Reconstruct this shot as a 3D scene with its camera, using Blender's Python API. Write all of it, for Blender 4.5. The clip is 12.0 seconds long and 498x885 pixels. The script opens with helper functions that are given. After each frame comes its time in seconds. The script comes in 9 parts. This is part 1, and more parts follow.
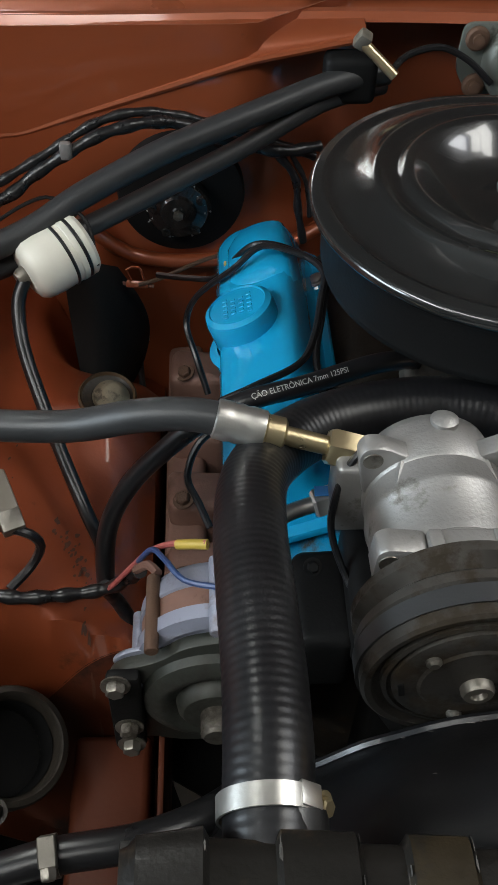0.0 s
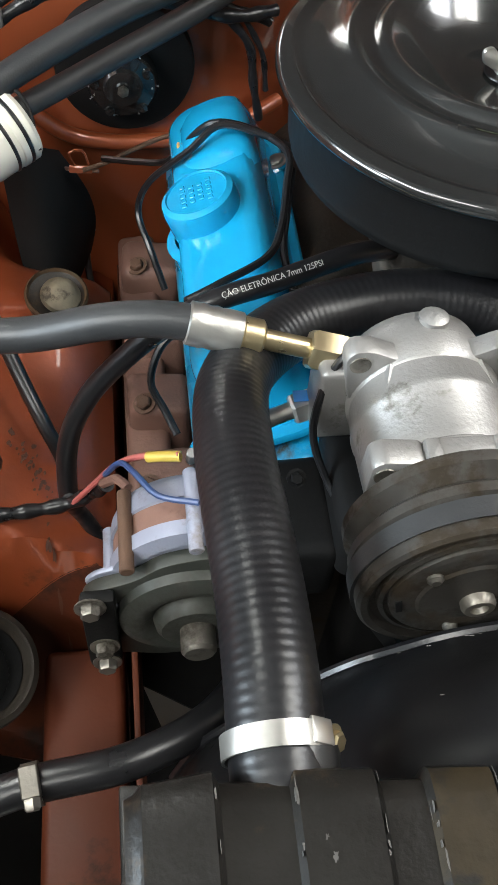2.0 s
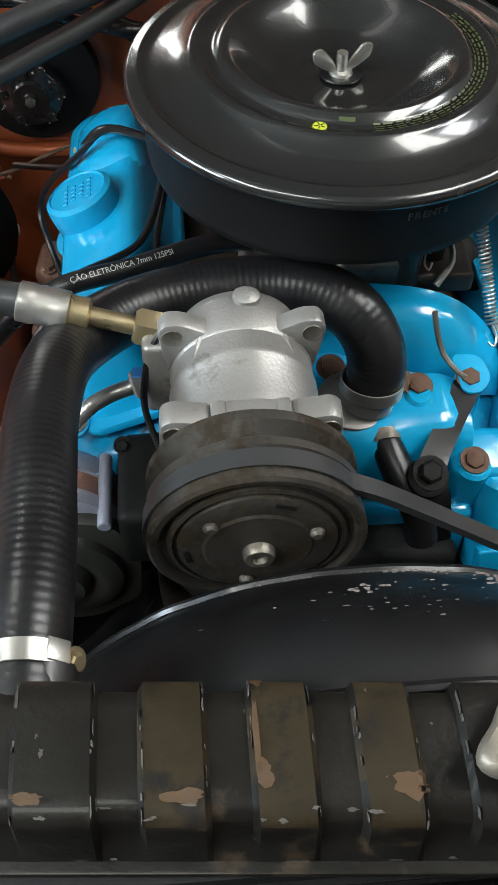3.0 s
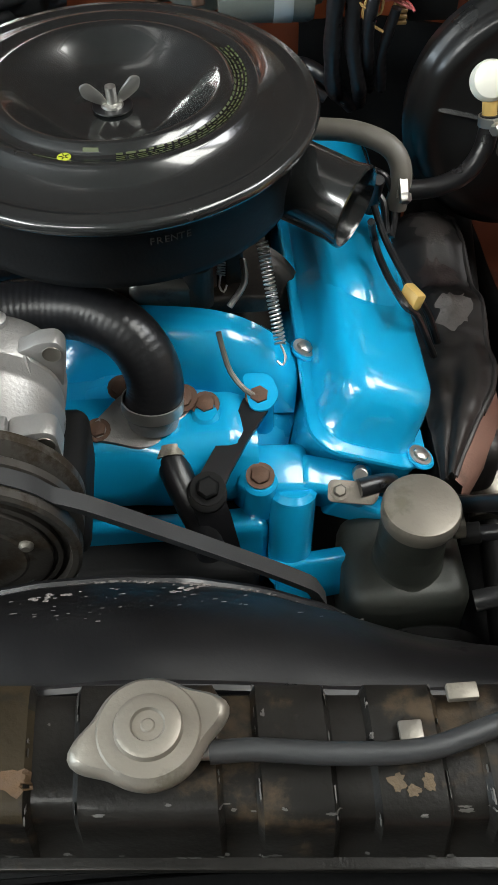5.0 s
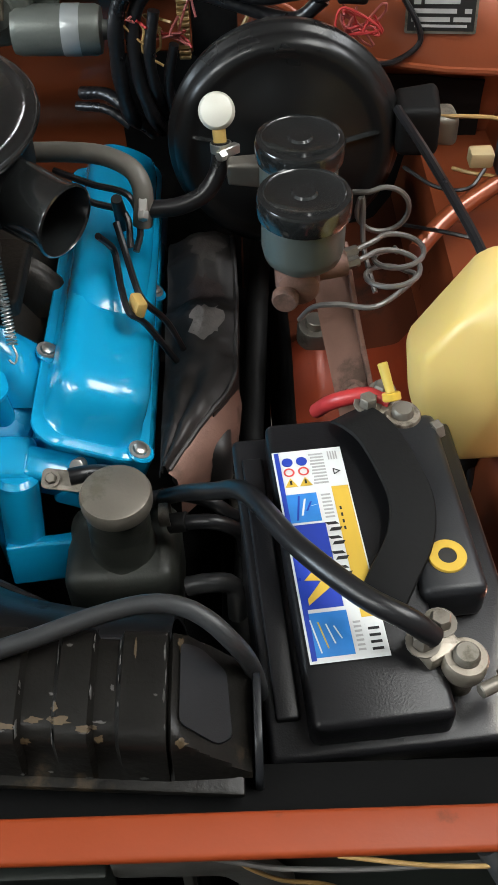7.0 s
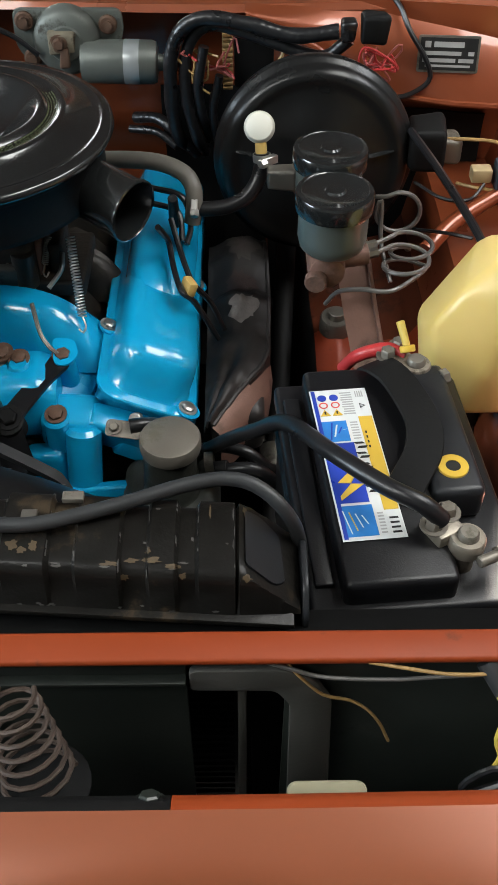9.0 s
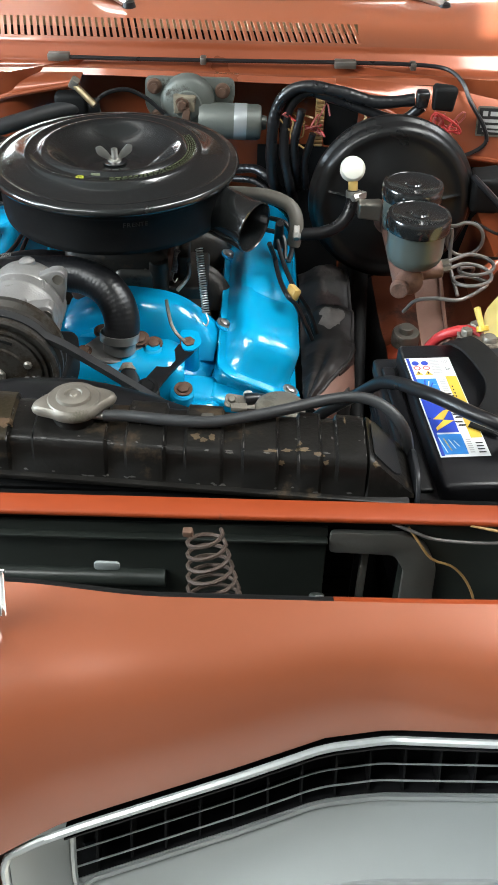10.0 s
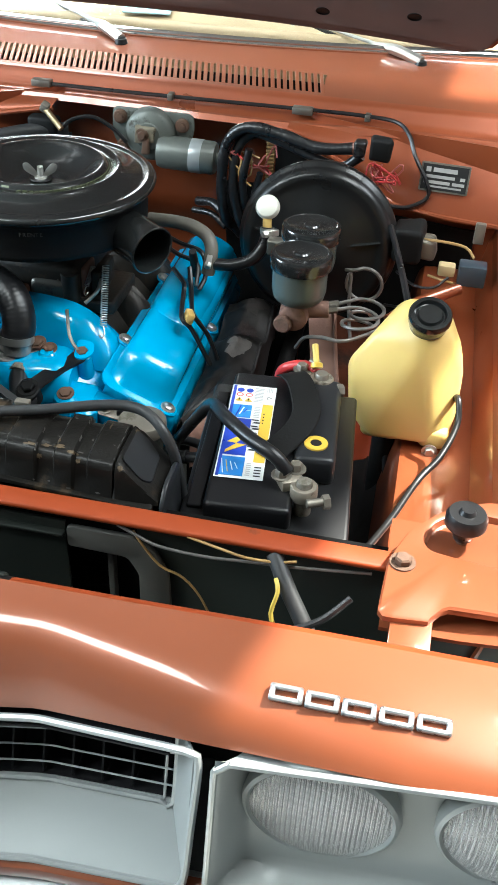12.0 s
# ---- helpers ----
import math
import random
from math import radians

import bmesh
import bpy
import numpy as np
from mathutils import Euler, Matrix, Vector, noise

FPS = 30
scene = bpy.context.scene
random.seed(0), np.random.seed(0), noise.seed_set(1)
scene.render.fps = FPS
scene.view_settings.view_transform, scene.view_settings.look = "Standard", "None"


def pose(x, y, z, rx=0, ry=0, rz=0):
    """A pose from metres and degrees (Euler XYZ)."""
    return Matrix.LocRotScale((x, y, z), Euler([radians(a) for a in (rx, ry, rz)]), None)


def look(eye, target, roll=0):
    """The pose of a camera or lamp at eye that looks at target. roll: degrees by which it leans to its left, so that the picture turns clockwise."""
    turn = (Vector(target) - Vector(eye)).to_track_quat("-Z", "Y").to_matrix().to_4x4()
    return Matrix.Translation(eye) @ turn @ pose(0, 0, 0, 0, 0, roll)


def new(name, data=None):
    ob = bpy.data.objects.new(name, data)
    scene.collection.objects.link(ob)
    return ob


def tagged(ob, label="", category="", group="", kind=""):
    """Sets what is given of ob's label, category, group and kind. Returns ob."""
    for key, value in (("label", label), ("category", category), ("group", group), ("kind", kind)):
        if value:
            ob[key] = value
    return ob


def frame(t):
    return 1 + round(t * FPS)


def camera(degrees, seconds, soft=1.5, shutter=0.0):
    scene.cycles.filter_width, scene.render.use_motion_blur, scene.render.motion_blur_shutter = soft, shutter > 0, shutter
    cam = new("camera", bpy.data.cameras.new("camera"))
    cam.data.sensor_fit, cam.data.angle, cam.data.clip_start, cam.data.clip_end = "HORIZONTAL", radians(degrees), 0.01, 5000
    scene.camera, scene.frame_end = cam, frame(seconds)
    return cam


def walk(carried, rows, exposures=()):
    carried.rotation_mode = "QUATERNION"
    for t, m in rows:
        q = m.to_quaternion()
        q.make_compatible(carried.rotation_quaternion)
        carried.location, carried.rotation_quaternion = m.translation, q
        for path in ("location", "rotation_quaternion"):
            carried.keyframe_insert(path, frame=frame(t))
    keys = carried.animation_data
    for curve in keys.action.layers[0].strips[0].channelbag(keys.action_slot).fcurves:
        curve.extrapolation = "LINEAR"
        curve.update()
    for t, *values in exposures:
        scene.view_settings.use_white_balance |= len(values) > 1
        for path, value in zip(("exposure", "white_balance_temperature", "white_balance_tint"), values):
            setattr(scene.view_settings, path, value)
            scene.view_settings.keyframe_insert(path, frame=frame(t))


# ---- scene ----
cam = camera(29.8, 12.0)
METRES, EYE, TILT, LEAN, TURN = 1.82, 1.33, -46.0, -3.5, 0.0
PATH = [
    (0, (-0.0002, 0.0105, 1.342), (0.0859, 1.3871, -0.106), 1.8),
    (0.5, (-0.0584, 0.0541, 1.319), (0.1244, 1.2823, -0.249), 6),
    (1, (-0.0717, 0.0697, 1.314), (0.1154, 1.2597, -0.283), 7),
    (1.5, (-0.0588, 0.0682, 1.313), (0.1328, 1.2459, -0.292), 6.5),
    (2, (-0.0252, 0.0567, 1.317), (0.1892, 1.2304, -0.288), 5.1),
    (2.5, (0.0444, 0.0236, 1.329), (0.2512, 1.2067, -0.27), 4.7),
    (3, (0.1196, -0.0187, 1.336), (0.2503, 1.2098, -0.237), 2),
    (3.5, (0.1991, -0.0542, 1.338), (0.2302, 1.2307, -0.195), -1.4),
    (3.7, (0.2342, -0.0758, 1.341), (0.2247, 1.2189, -0.183), -3.4),
    (5.3, (0.3504, -0.0508, 1.36), (0.4348, 1.2157, -0.186), -0.5),
    (5.5, (0.3791, -0.0601, 1.368), (0.4363, 1.2046, -0.18), -0.6),
    (6, (0.47, -0.0861, 1.381), (0.4796, 1.1887, -0.16), -1.6),
    (6.5, (0.5524, -0.1237, 1.391), (0.5534, 1.1815, -0.125), -1.7),
    (7, (0.6118, -0.1403, 1.387), (0.6224, 1.1805, -0.115), -1.4),
    (7.2, (0.6182, -0.1316, 1.382), (0.6361, 1.1969, -0.113), -1.8),
    (8.8, (0.5618, -0.2522, 1.42), (0.647, 1.1014, -0.05), 1.2),
    (9, (0.5658, -0.3215, 1.43), (0.5902, 1.0858, 0.009), 0.3),
    (9.5, (0.5292, -0.449, 1.457), (0.5254, 1.0446, 0.127), 1.5),
    (10, (0.4511, -0.5887, 1.457), (0.4546, 0.9596, 0.192), 1.6),
    (10.5, (0.4212, -0.6995, 1.461), (0.4415, 0.8661, 0.217), 1.6),
    (11, (0.5178, -0.7328, 1.473), (0.5148, 0.8719, 0.279), 2.9),
    (11.5, (0.6973, -0.7256, 1.487), (0.5078, 0.8702, 0.296), 3.7),
    (12, (0.8205, -0.6098, 1.47), (0.542, 0.9668, 0.271), 3),
]
walk(cam, [(t, look(eye, target, roll)) for t, eye, target, roll in PATH], [(0.0, 1.39, 6700, 11), (0.6, 2.03, 6800, 11), (1.2, 2.41, 6800, 11), (2.5, 2.25, 6700, 10), (3.0, 2.03, 6700, 9), (3.5, 2.14, 6700, 9), (5.5, 1.98, 6700, 9), (6.5, 2.27, 6700, 9), (7.0, 1.71, 6600, 10), (9.0, 1.60, 6600, 10), (9.5, 2.19, 6600, 9), (10.0, 2.28, 6500, 9), (10.5, 2.12, 6400, 8), (11.5, 2.22, 6250, 6), (12.0, 2.20, 6200, 5)])


# ---- world, sun, large lights ----
world = bpy.data.worlds.new("world")
scene.world = world
world.use_nodes = True
wn = world.node_tree.nodes
sky = wn.new("ShaderNodeTexSky")
sky.sky_type, sky.sun_disc = "NISHITA", False
SUN_WAY = Vector((0.66, 0.38, 1.0)).normalized()
sky.sun_elevation = math.asin(SUN_WAY.z)
sky.sun_rotation = math.atan2(SUN_WAY.x, SUN_WAY.y)
world.node_tree.links.new(sky.outputs[0], wn["Background"].inputs[0])
wn["Background"].inputs[1].default_value = 0.10
sun = new("sun", bpy.data.lights.new("sun", "SUN"))
sun.data.energy, sun.data.angle, sun.data.color = 5.0, radians(0.6), (1.0, 0.93, 0.82)
sun.matrix_world = look(SUN_WAY * 6, (0, 0, 0))

# Unseen roof panels added as fill; the last one streaks the nose.
PANELS = [(-2.30, -1.10, 0.9, 1.8, 21), (1.70, 0.25, 0.8, 1.6, 6), (-0.95, 1.95, 0.9, 1.5, 28), (-0.78, -1.00, 1.1, 0.55, 3.4)]
for lx, ly, sx, sy, watts in PANELS:
    lamp = new("roof_fill_light", bpy.data.lights.new("roof_fill_light", "AREA"))
    lamp.data.shape, lamp.data.size, lamp.data.size_y = "RECTANGLE", sx, sy
    lamp.data.energy, lamp.data.color = watts, (0.93, 1.0, 0.975) if lx > -2 else (0.90, 0.98, 1.0)
    lamp.matrix_world = pose(lx, ly, 3.17)
# Unseen left window, taken from blue glints and placed to light the firewall.
window_glow = new("window_glow", bpy.data.lights.new("window_glow", "AREA"))
window_glow.data.shape, window_glow.data.size, window_glow.data.size_y = "RECTANGLE", 1.9, 1.1
window_glow.data.energy, window_glow.data.color = 46, (0.74, 0.89, 1.0)
window_glow.matrix_world = look((-3.42, -0.2, 1.95), (0.2, 0.6, 0.9))

# Area lamp added for sky light through the unseen skylight.
skylight_glow = new("skylight_glow", bpy.data.lights.new("skylight_glow", "AREA"))
skylight_glow.data.shape, skylight_glow.data.size, skylight_glow.data.size_y = "RECTANGLE", 1.05, 1.1
skylight_glow.data.energy, skylight_glow.data.color = 14, (0.95, 0.99, 1.0)
skylight_glow.matrix_world = pose(2.86, 0.88, 3.19)


# ---- materials ----
def surf(name, col, rough=0.5, metal=0.0, coat=0.0, var=0.18, scale=18.0, bump=0.15, grain=220.0, dirt=None, dirt_at=0.58,
         dirt_scale=9.0, dirt_rough=0.8, spec=0.5, rvar=0.15, island=0.0, glow=None):
    m = bpy.data.materials.new(name)
    m.use_nodes = True
    nt = m.node_tree
    n, ln = nt.nodes, nt.links
    b = n["Principled BSDF"]
    tc = n.new("ShaderNodeTexCoord")
    big = n.new("ShaderNodeTexNoise")
    big.inputs["Scale"].default_value, big.inputs["Detail"].default_value = scale, 6
    fine = n.new("ShaderNodeTexNoise")
    fine.inputs["Scale"].default_value, fine.inputs["Detail"].default_value = grain, 4
    for t in (big, fine):
        ln.new(tc.outputs["Object"], t.inputs["Vector"])
    mix = n.new("ShaderNodeMix")
    mix.data_type = "RGBA"
    ln.new(big.outputs["Fac"], mix.inputs["Factor"])
    mix.inputs[6].default_value = (*[c * (1 - var) for c in col], 1)
    mix.inputs[7].default_value = (*[min(1, c * (1 + var)) for c in col], 1)
    colour = mix.outputs[2]
    rmap = n.new("ShaderNodeMapRange")
    rmap.inputs["From Min"].default_value, rmap.inputs["From Max"].default_value = 0.3, 0.7
    rmap.inputs["To Min"].default_value, rmap.inputs["To Max"].default_value = max(0.02, rough * (1 - rvar)), min(1, rough * (1 + rvar))
    ln.new(big.outputs["Fac"], rmap.inputs["Value"])
    roughness = rmap.outputs["Result"]
    if dirt:
        dn = n.new("ShaderNodeTexNoise")
        dn.inputs["Scale"].default_value, dn.inputs["Detail"].default_value, dn.inputs["Roughness"].default_value = dirt_scale, 9, 0.68
        ln.new(tc.outputs["Object"], dn.inputs["Vector"])
        ramp = n.new("ShaderNodeMapRange")
        ramp.inputs["From Min"].default_value, ramp.inputs["From Max"].default_value = dirt_at, dirt_at + 0.09
        ln.new(dn.outputs["Fac"], ramp.inputs["Value"])
        dm = n.new("ShaderNodeMix")
        dm.data_type = "RGBA"
        ln.new(ramp.outputs["Result"], dm.inputs["Factor"])
        ln.new(colour, dm.inputs[6])
        dm.inputs[7].default_value = (*dirt, 1)
        colour = dm.outputs[2]
        dr = n.new("ShaderNodeMix")
        ln.new(ramp.outputs["Result"], dr.inputs[0])
        ln.new(roughness, dr.inputs[2])
        dr.inputs[3].default_value = dirt_rough
        roughness = dr.outputs[0]
    ln.new(colour, b.inputs["Base Color"])
    ln.new(roughness, b.inputs["Roughness"])
    b.inputs["Metallic"].default_value = metal
    b.inputs["Coat Weight"].default_value = coat
    b.inputs["Coat Roughness"].default_value = 0.06
    b.inputs["Specular IOR Level"].default_value = spec
    if bump:
        bp = n.new("ShaderNodeBump")
        bp.inputs["Strength"].default_value, bp.inputs["Distance"].default_value = bump, 0.001
        ln.new(fine.outputs["Fac"], bp.inputs["Height"])
        ln.new(bp.outputs["Normal"], b.inputs["Normal"])
    if glow:
        b.inputs["Emission Color"].default_value = (*glow[:3], 1)
        b.inputs["Emission Strength"].default_value = glow[3]
    return m


def wave_bump(m, along, around, strength, dist=0.0006):
    """Ribs along a hose, by its own UV in metres."""
    n, ln = m.node_tree.nodes, m.node_tree.links
    uv = n.new("ShaderNodeUVMap")
    mp = n.new("ShaderNodeMapping")
    mp.inputs["Scale"].default_value = (along, around, 1)
    ln.new(uv.outputs[0], mp.inputs[0])
    w = n.new("ShaderNodeTexWave")
    w.inputs["Scale"].default_value, w.inputs["Distortion"].default_value = 1.0, 0.6
    ln.new(mp.outputs[0], w.inputs[0])
    bp = n.new("ShaderNodeBump")
    bp.inputs["Strength"].default_value, bp.inputs["Distance"].default_value = strength, dist
    ln.new(w.outputs["Fac"], bp.inputs["Height"])
    ln.new(bp.outputs["Normal"], n["Principled BSDF"].inputs["Normal"])
    return m


PAINT = surf("burnt_orange_paint", (0.235, 0.063, 0.025), 0.30, 0.20, 1.0, 0.10, 3.0, 0.02, 900, rvar=0.08)
BAY = surf("bay_orange_paint", (0.28, 0.066, 0.024), 0.32, 0.30, 0.8, 0.16, 7.0, 0.10, 160, dirt=(0.11, 0.035, 0.018), dirt_at=0.665, dirt_scale=14)
BAYLO = surf("dusty_bay_paint", (0.22, 0.046, 0.015), 0.38, 0.30, 0.4, 0.3, 11.0, 0.18, 160, dirt=(0.040, 0.018, 0.011), dirt_at=0.60, dirt_scale=8)
# Dirty red paint, darkened further for the shade low in the bay.
RAILM = surf("dirty_shaded_red_paint", (0.070, 0.017, 0.007), 0.55, 0, 0, 0.4, 10, 0.2, 160, dirt=(0.022, 0.012, 0.009), dirt_at=0.55, dirt_scale=8, spec=0.2)
GRIMEBAY = surf("greasy_bay_paint", (0.21, 0.032, 0.011), 0.36, 0.2, 0.4, 0.3, 9.0, 0.2, 140, dirt=(0.022, 0.012, 0.009), dirt_at=0.56, dirt_scale=9, dirt_rough=0.5)
SEALM = surf("radiator_seal_rubber", (0.004, 0.004, 0.004), 0.7, 0, 0, 0.4, 20, 0.2, 300, spec=0.05)
BLACK = surf("satin_black_paint", (0.008, 0.008, 0.009), 0.32, 0, 0.10, 0.3, 14, 0.05, 300)
SHROUDM = surf("worn_shroud_black", (0.006, 0.006, 0.0065), 0.44, 0, 0, 0.4, 12, 0.12, 260, spec=0.16, rvar=0.3, dirt=(0.012, 0.0115, 0.0105), dirt_at=0.62, dirt_scale=22)
# Real black metal, and also sheets that stand in for shade.
BLACKDULL = surf("dull_black_metal_and_shade", (0.007, 0.007, 0.007), 0.6, 0, 0, 0.4, 14, 0.2, 300, spec=0.14, dirt=(0.016, 0.015, 0.013), dirt_at=0.62)
GLOSS = surf("gloss_black_enamel", (0.011, 0.012, 0.012), 0.20, 0, 0.6, 0.2, 9, 0.03, 200, rvar=0.3, dirt=(0.016, 0.016, 0.016), dirt_at=0.66, dirt_rough=0.30)
RADBLACK = surf("worn_radiator_black", (0.012, 0.012, 0.012), 0.34, 0.0, 0.1, 0.3, 20, 0.14, 240, dirt=(0.15, 0.10, 0.06), dirt_at=0.655, dirt_scale=19)
RADTOP = surf("rusty_tank_black", (0.009, 0.0082, 0.0072), 0.36, 0.0, 0.06, 0.6, 25, 0.4, 240, dirt=(0.042, 0.029, 0.017), dirt_at=0.575, dirt_scale=15, dirt_rough=0.6, spec=0.14)
RUBBER = surf("black_rubber", (0.010, 0.010, 0.011), 0.32, 0, 0, 0.25, 25, 0.10, 500, spec=0.4)
GREYRUB = surf("grey_black_rubber", (0.026, 0.027, 0.028), 0.42, 0, 0, 0.18, 25, 0.12, 600, spec=0.4)
RIBBED = surf("ribbed_rubber", (0.008, 0.008, 0.009), 0.34, 0, 0, 0.2, 25, 0.08, 500, spec=0.4)
TAPE = wave_bump(surf("black_tape", (0.010, 0.010, 0.011), 0.3, 0, 0, 0.3, 40), 3.0, 1.2, 0.35, 0.0008)
BLUE = surf("blue_engine_enamel", (0.002, 0.31, 0.57), 0.20, 0, 0.55, 0.10, 10, 0.06, 70, rvar=0.25)
BLUEOLD = surf("oily_blue_enamel", (0.003, 0.29, 0.53), 0.28, 0, 0.3, 0.2, 14, 0.16, 130, dirt=(0.05, 0.05, 0.035), dirt_at=0.615, dirt_scale=15)
ALU = surf("cast_aluminium", (0.28, 0.272, 0.262), 0.42, 0.55, 0, 0.28, 22, 0.35, 380, dirt=(0.12, 0.110, 0.095), dirt_at=0.60, dirt_scale=26, dirt_rough=0.6)
ALTGREY = surf("weathered_alternator_alloy", (0.30, 0.32, 0.40), 0.5, 0.45, 0, 0.2, 20, 0.35, 320, dirt=(0.20, 0.16, 0.13), dirt_at=0.57)
STEEL = surf("zinc_steel", (0.50, 0.49, 0.46), 0.35, 0.9, 0, 0.2, 40, 0.1, 400)
GALV = surf("worn_grey_cap_metal", (0.185, 0.166, 0.138), 0.45, 0.5, 0, 0.18, 40, 0.2, 260, dirt=(0.13, 0.12, 0.09), dirt_at=0.56, dirt_scale=30)
OLDSTEEL = surf("greasy_steel", (0.20, 0.185, 0.16), 0.45, 0.8, 0, 0.35, 30, 0.25, 300, dirt=(0.06, 0.05, 0.04), dirt_at=0.55)
PULLEY = surf("worn_pulley_steel", (0.058, 0.053, 0.047), 0.45, 0.6, 0, 0.4, 40, 0.2, 300, dirt=(0.032, 0.023, 0.014), dirt_at=0.48, dirt_scale=24)
TERM = surf("corroded_lead_clamp", (0.30, 0.265, 0.215), 0.45, 0.6, 0, 0.3, 60, 0.3, 400, dirt=(0.12, 0.10, 0.075), dirt_at=0.55, dirt_scale=40)
BRASS = surf("yellow_zinc_fitting", (0.52, 0.43, 0.26), 0.30, 0.9, 0, 0.15, 50, 0.1, 400)
WORNCHROME = surf("hazed_bumper_chrome", (0.36, 0.38, 0.38), 0.42, 0.85, 0, 0.16, 9, 0.5, 26, dirt=(0.27, 0.265, 0.25), dirt_at=0.55, dirt_scale=7, dirt_rough=0.4)
CHROME = surf("chrome", (0.80, 0.80, 0.80), 0.07, 1.0, 0, 0.05, 6, 0.03, 60)
BADGE = surf("bright_badge_metal", (0.40, 0.41, 0.42), 0.28, 0.7, 0, 0.06)
SERVO = surf("semi_gloss_black", (0.008, 0.008, 0.008), 0.33, 0, 0.08, 0.2, 9, 0.04, 200, rvar=0.3, spec=0.3)
SPRINGM = surf("rusty_spring_wire", (0.060, 0.040, 0.030), 0.65, 0.3, 0, 0.5, 70, 0.4, 500)
RUST = surf("rusty_bolt", (0.11, 0.060, 0.038), 0.7, 0.3, 0, 0.4, 90, 0.4, 500)
BROWN = surf("rusty_brown_casting", (0.20, 0.108, 0.082), 0.55, 0.25, 0, 0.3, 40, 0.35, 300, dirt=(0.10, 0.06, 0.045), dirt_at=0.56)
HEAT = surf("burnt_manifold_iron", (0.032, 0.029, 0.028), 0.48, 0.4, 0, 0.5, 16, 0.3, 160, dirt=(0.055, 0.042, 0.038), dirt_at=0.60, dirt_scale=11, dirt_rough=0.5)
PALEGREY = surf("pale_grey_patch", (0.17, 0.155, 0.148), 0.5, 0.1, 0, 0.5, 70, 0.4, 400, dirt=(0.09, 0.08, 0.078), dirt_at=0.60, dirt_scale=60)
SOOTGREY = surf("dusty_soot", (0.060, 0.052, 0.048), 0.5, 0.2, 0, 0.5, 50, 0.4, 400, dirt=(0.04, 0.035, 0.033), dirt_at=0.56, dirt_scale=45)
SOOTRUST = surf("scorched_brown", (0.048, 0.034, 0.032), 0.5, 0.2, 0, 0.5, 50, 0.4, 400, dirt=(0.025, 0.021, 0.020), dirt_at=0.55, dirt_scale=45)
SILVER = surf("silver_grille_paint", (0.285, 0.305, 0.302), 0.40, 0.15, 0.15, 0.09, 6, 0.06, 500)
GRILLBLACK = surf("black_grille_plastic_and_shade", (0.007, 0.007, 0.008), 0.7, 0, 0, 0.2, 20, 0.1, 300, spec=0.12)
WHITE = surf("cream_plastic", (0.62, 0.60, 0.52), 0.38, 0, 0.1, 0.05, 30, 0.05, 300)
CREAM = surf("yellowed_cream_plastic", (0.34, 0.31, 0.21), 0.45, 0, 0, 0.1, 30, 0.05, 300)
BATT = surf("battery_black_plastic", (0.008, 0.008, 0.009), 0.33, 0, 0, 0.2, 20, 0.18, 700, spec=0.3)
BATT2 = surf("battery_dark_grey_plastic", (0.014, 0.015, 0.017), 0.36, 0, 0, 0.15, 20, 0.12, 700, spec=0.3)
GREENPS = surf("olive_grey_pump_paint", (0.036, 0.039, 0.033), 0.45, 0.25, 0, 0.25, 20, 0.2, 300, dirt=(0.03, 0.028, 0.022), dirt_at=0.58)
MOTOR = surf("grey_green_motor_paint", (0.125, 0.135, 0.12), 0.42, 0.3, 0, 0.2, 25, 0.2, 300, dirt=(0.05, 0.045, 0.035), dirt_at=0.6, dirt_scale=25)
SOILED = surf("caked_tan_dirt", (0.15, 0.125, 0.085), 0.8, 0, 0, 0.6, 60, 0.6, 220, dirt=(0.05, 0.038, 0.026), dirt_at=0.55, dirt_scale=50)
YELLOWWIRE = surf("yellow_wire", (0.50, 0.36, 0.06), 0.45, 0, 0, 0.1)
REDWIRE = surf("red_wire", (0.42, 0.03, 0.03), 0.42, 0, 0, 0.15)
PINKWIRE = surf("faded_red_wire", (0.40, 0.10, 0.09), 0.5, 0, 0, 0.15)
BLUEWIRE = surf("dark_blue_wire", (0.03, 0.06, 0.16), 0.35, 0, 0, 0.15)
AMBERWIRE = surf("amber_wire", (0.36, 0.22, 0.08), 0.45, 0, 0, 0.2)
GREYPIPE = surf("grey_brake_pipe", (0.19, 0.18, 0.17), 0.42, 0.5, 0, 0.2)
TAN = surf("tan_clip_plastic", (0.50, 0.33, 0.10), 0.45)
PAPER = surf("white_label_paper", (0.62, 0.63, 0.62), 0.35, 0, 0.3, 0.03, 30, 0.02)
PAPERBLUE = surf("blue_label_print", (0.02, 0.05, 0.36), 0.32, 0, 0.3, 0.1, 40, 0.02)
PAPERSKY = surf("light_blue_label_print", (0.03, 0.20, 0.55), 0.32, 0, 0.3, 0.35, 50, 0.02)
PAPERYEL = surf("yellow_label_print", (0.60, 0.39, 0.05), 0.32, 0, 0.3, 0.04, 40, 0.02)
INK = surf("black_print", (0.012, 0.012, 0.012), 0.4, 0, 0, 0.1, 40, 0.0)
REDINK = surf("red_print", (0.6, 0.06, 0.05), 0.4, 0, 0, 0.1, 40, 0.0)
GREENINK = surf("faded_green_print", (0.050, 0.062, 0.020), 0.45, 0, 0, 0.35, 60, 0.0)
YELINK = surf("faded_yellow_print", (0.42, 0.46, 0.03), 0.4, 0, 0, 0.2, 60, 0.0)
SCUFF = surf("pale_paint_scuff", (0.055, 0.052, 0.047), 0.6, 0, 0, 0.3, 60, 0.0)
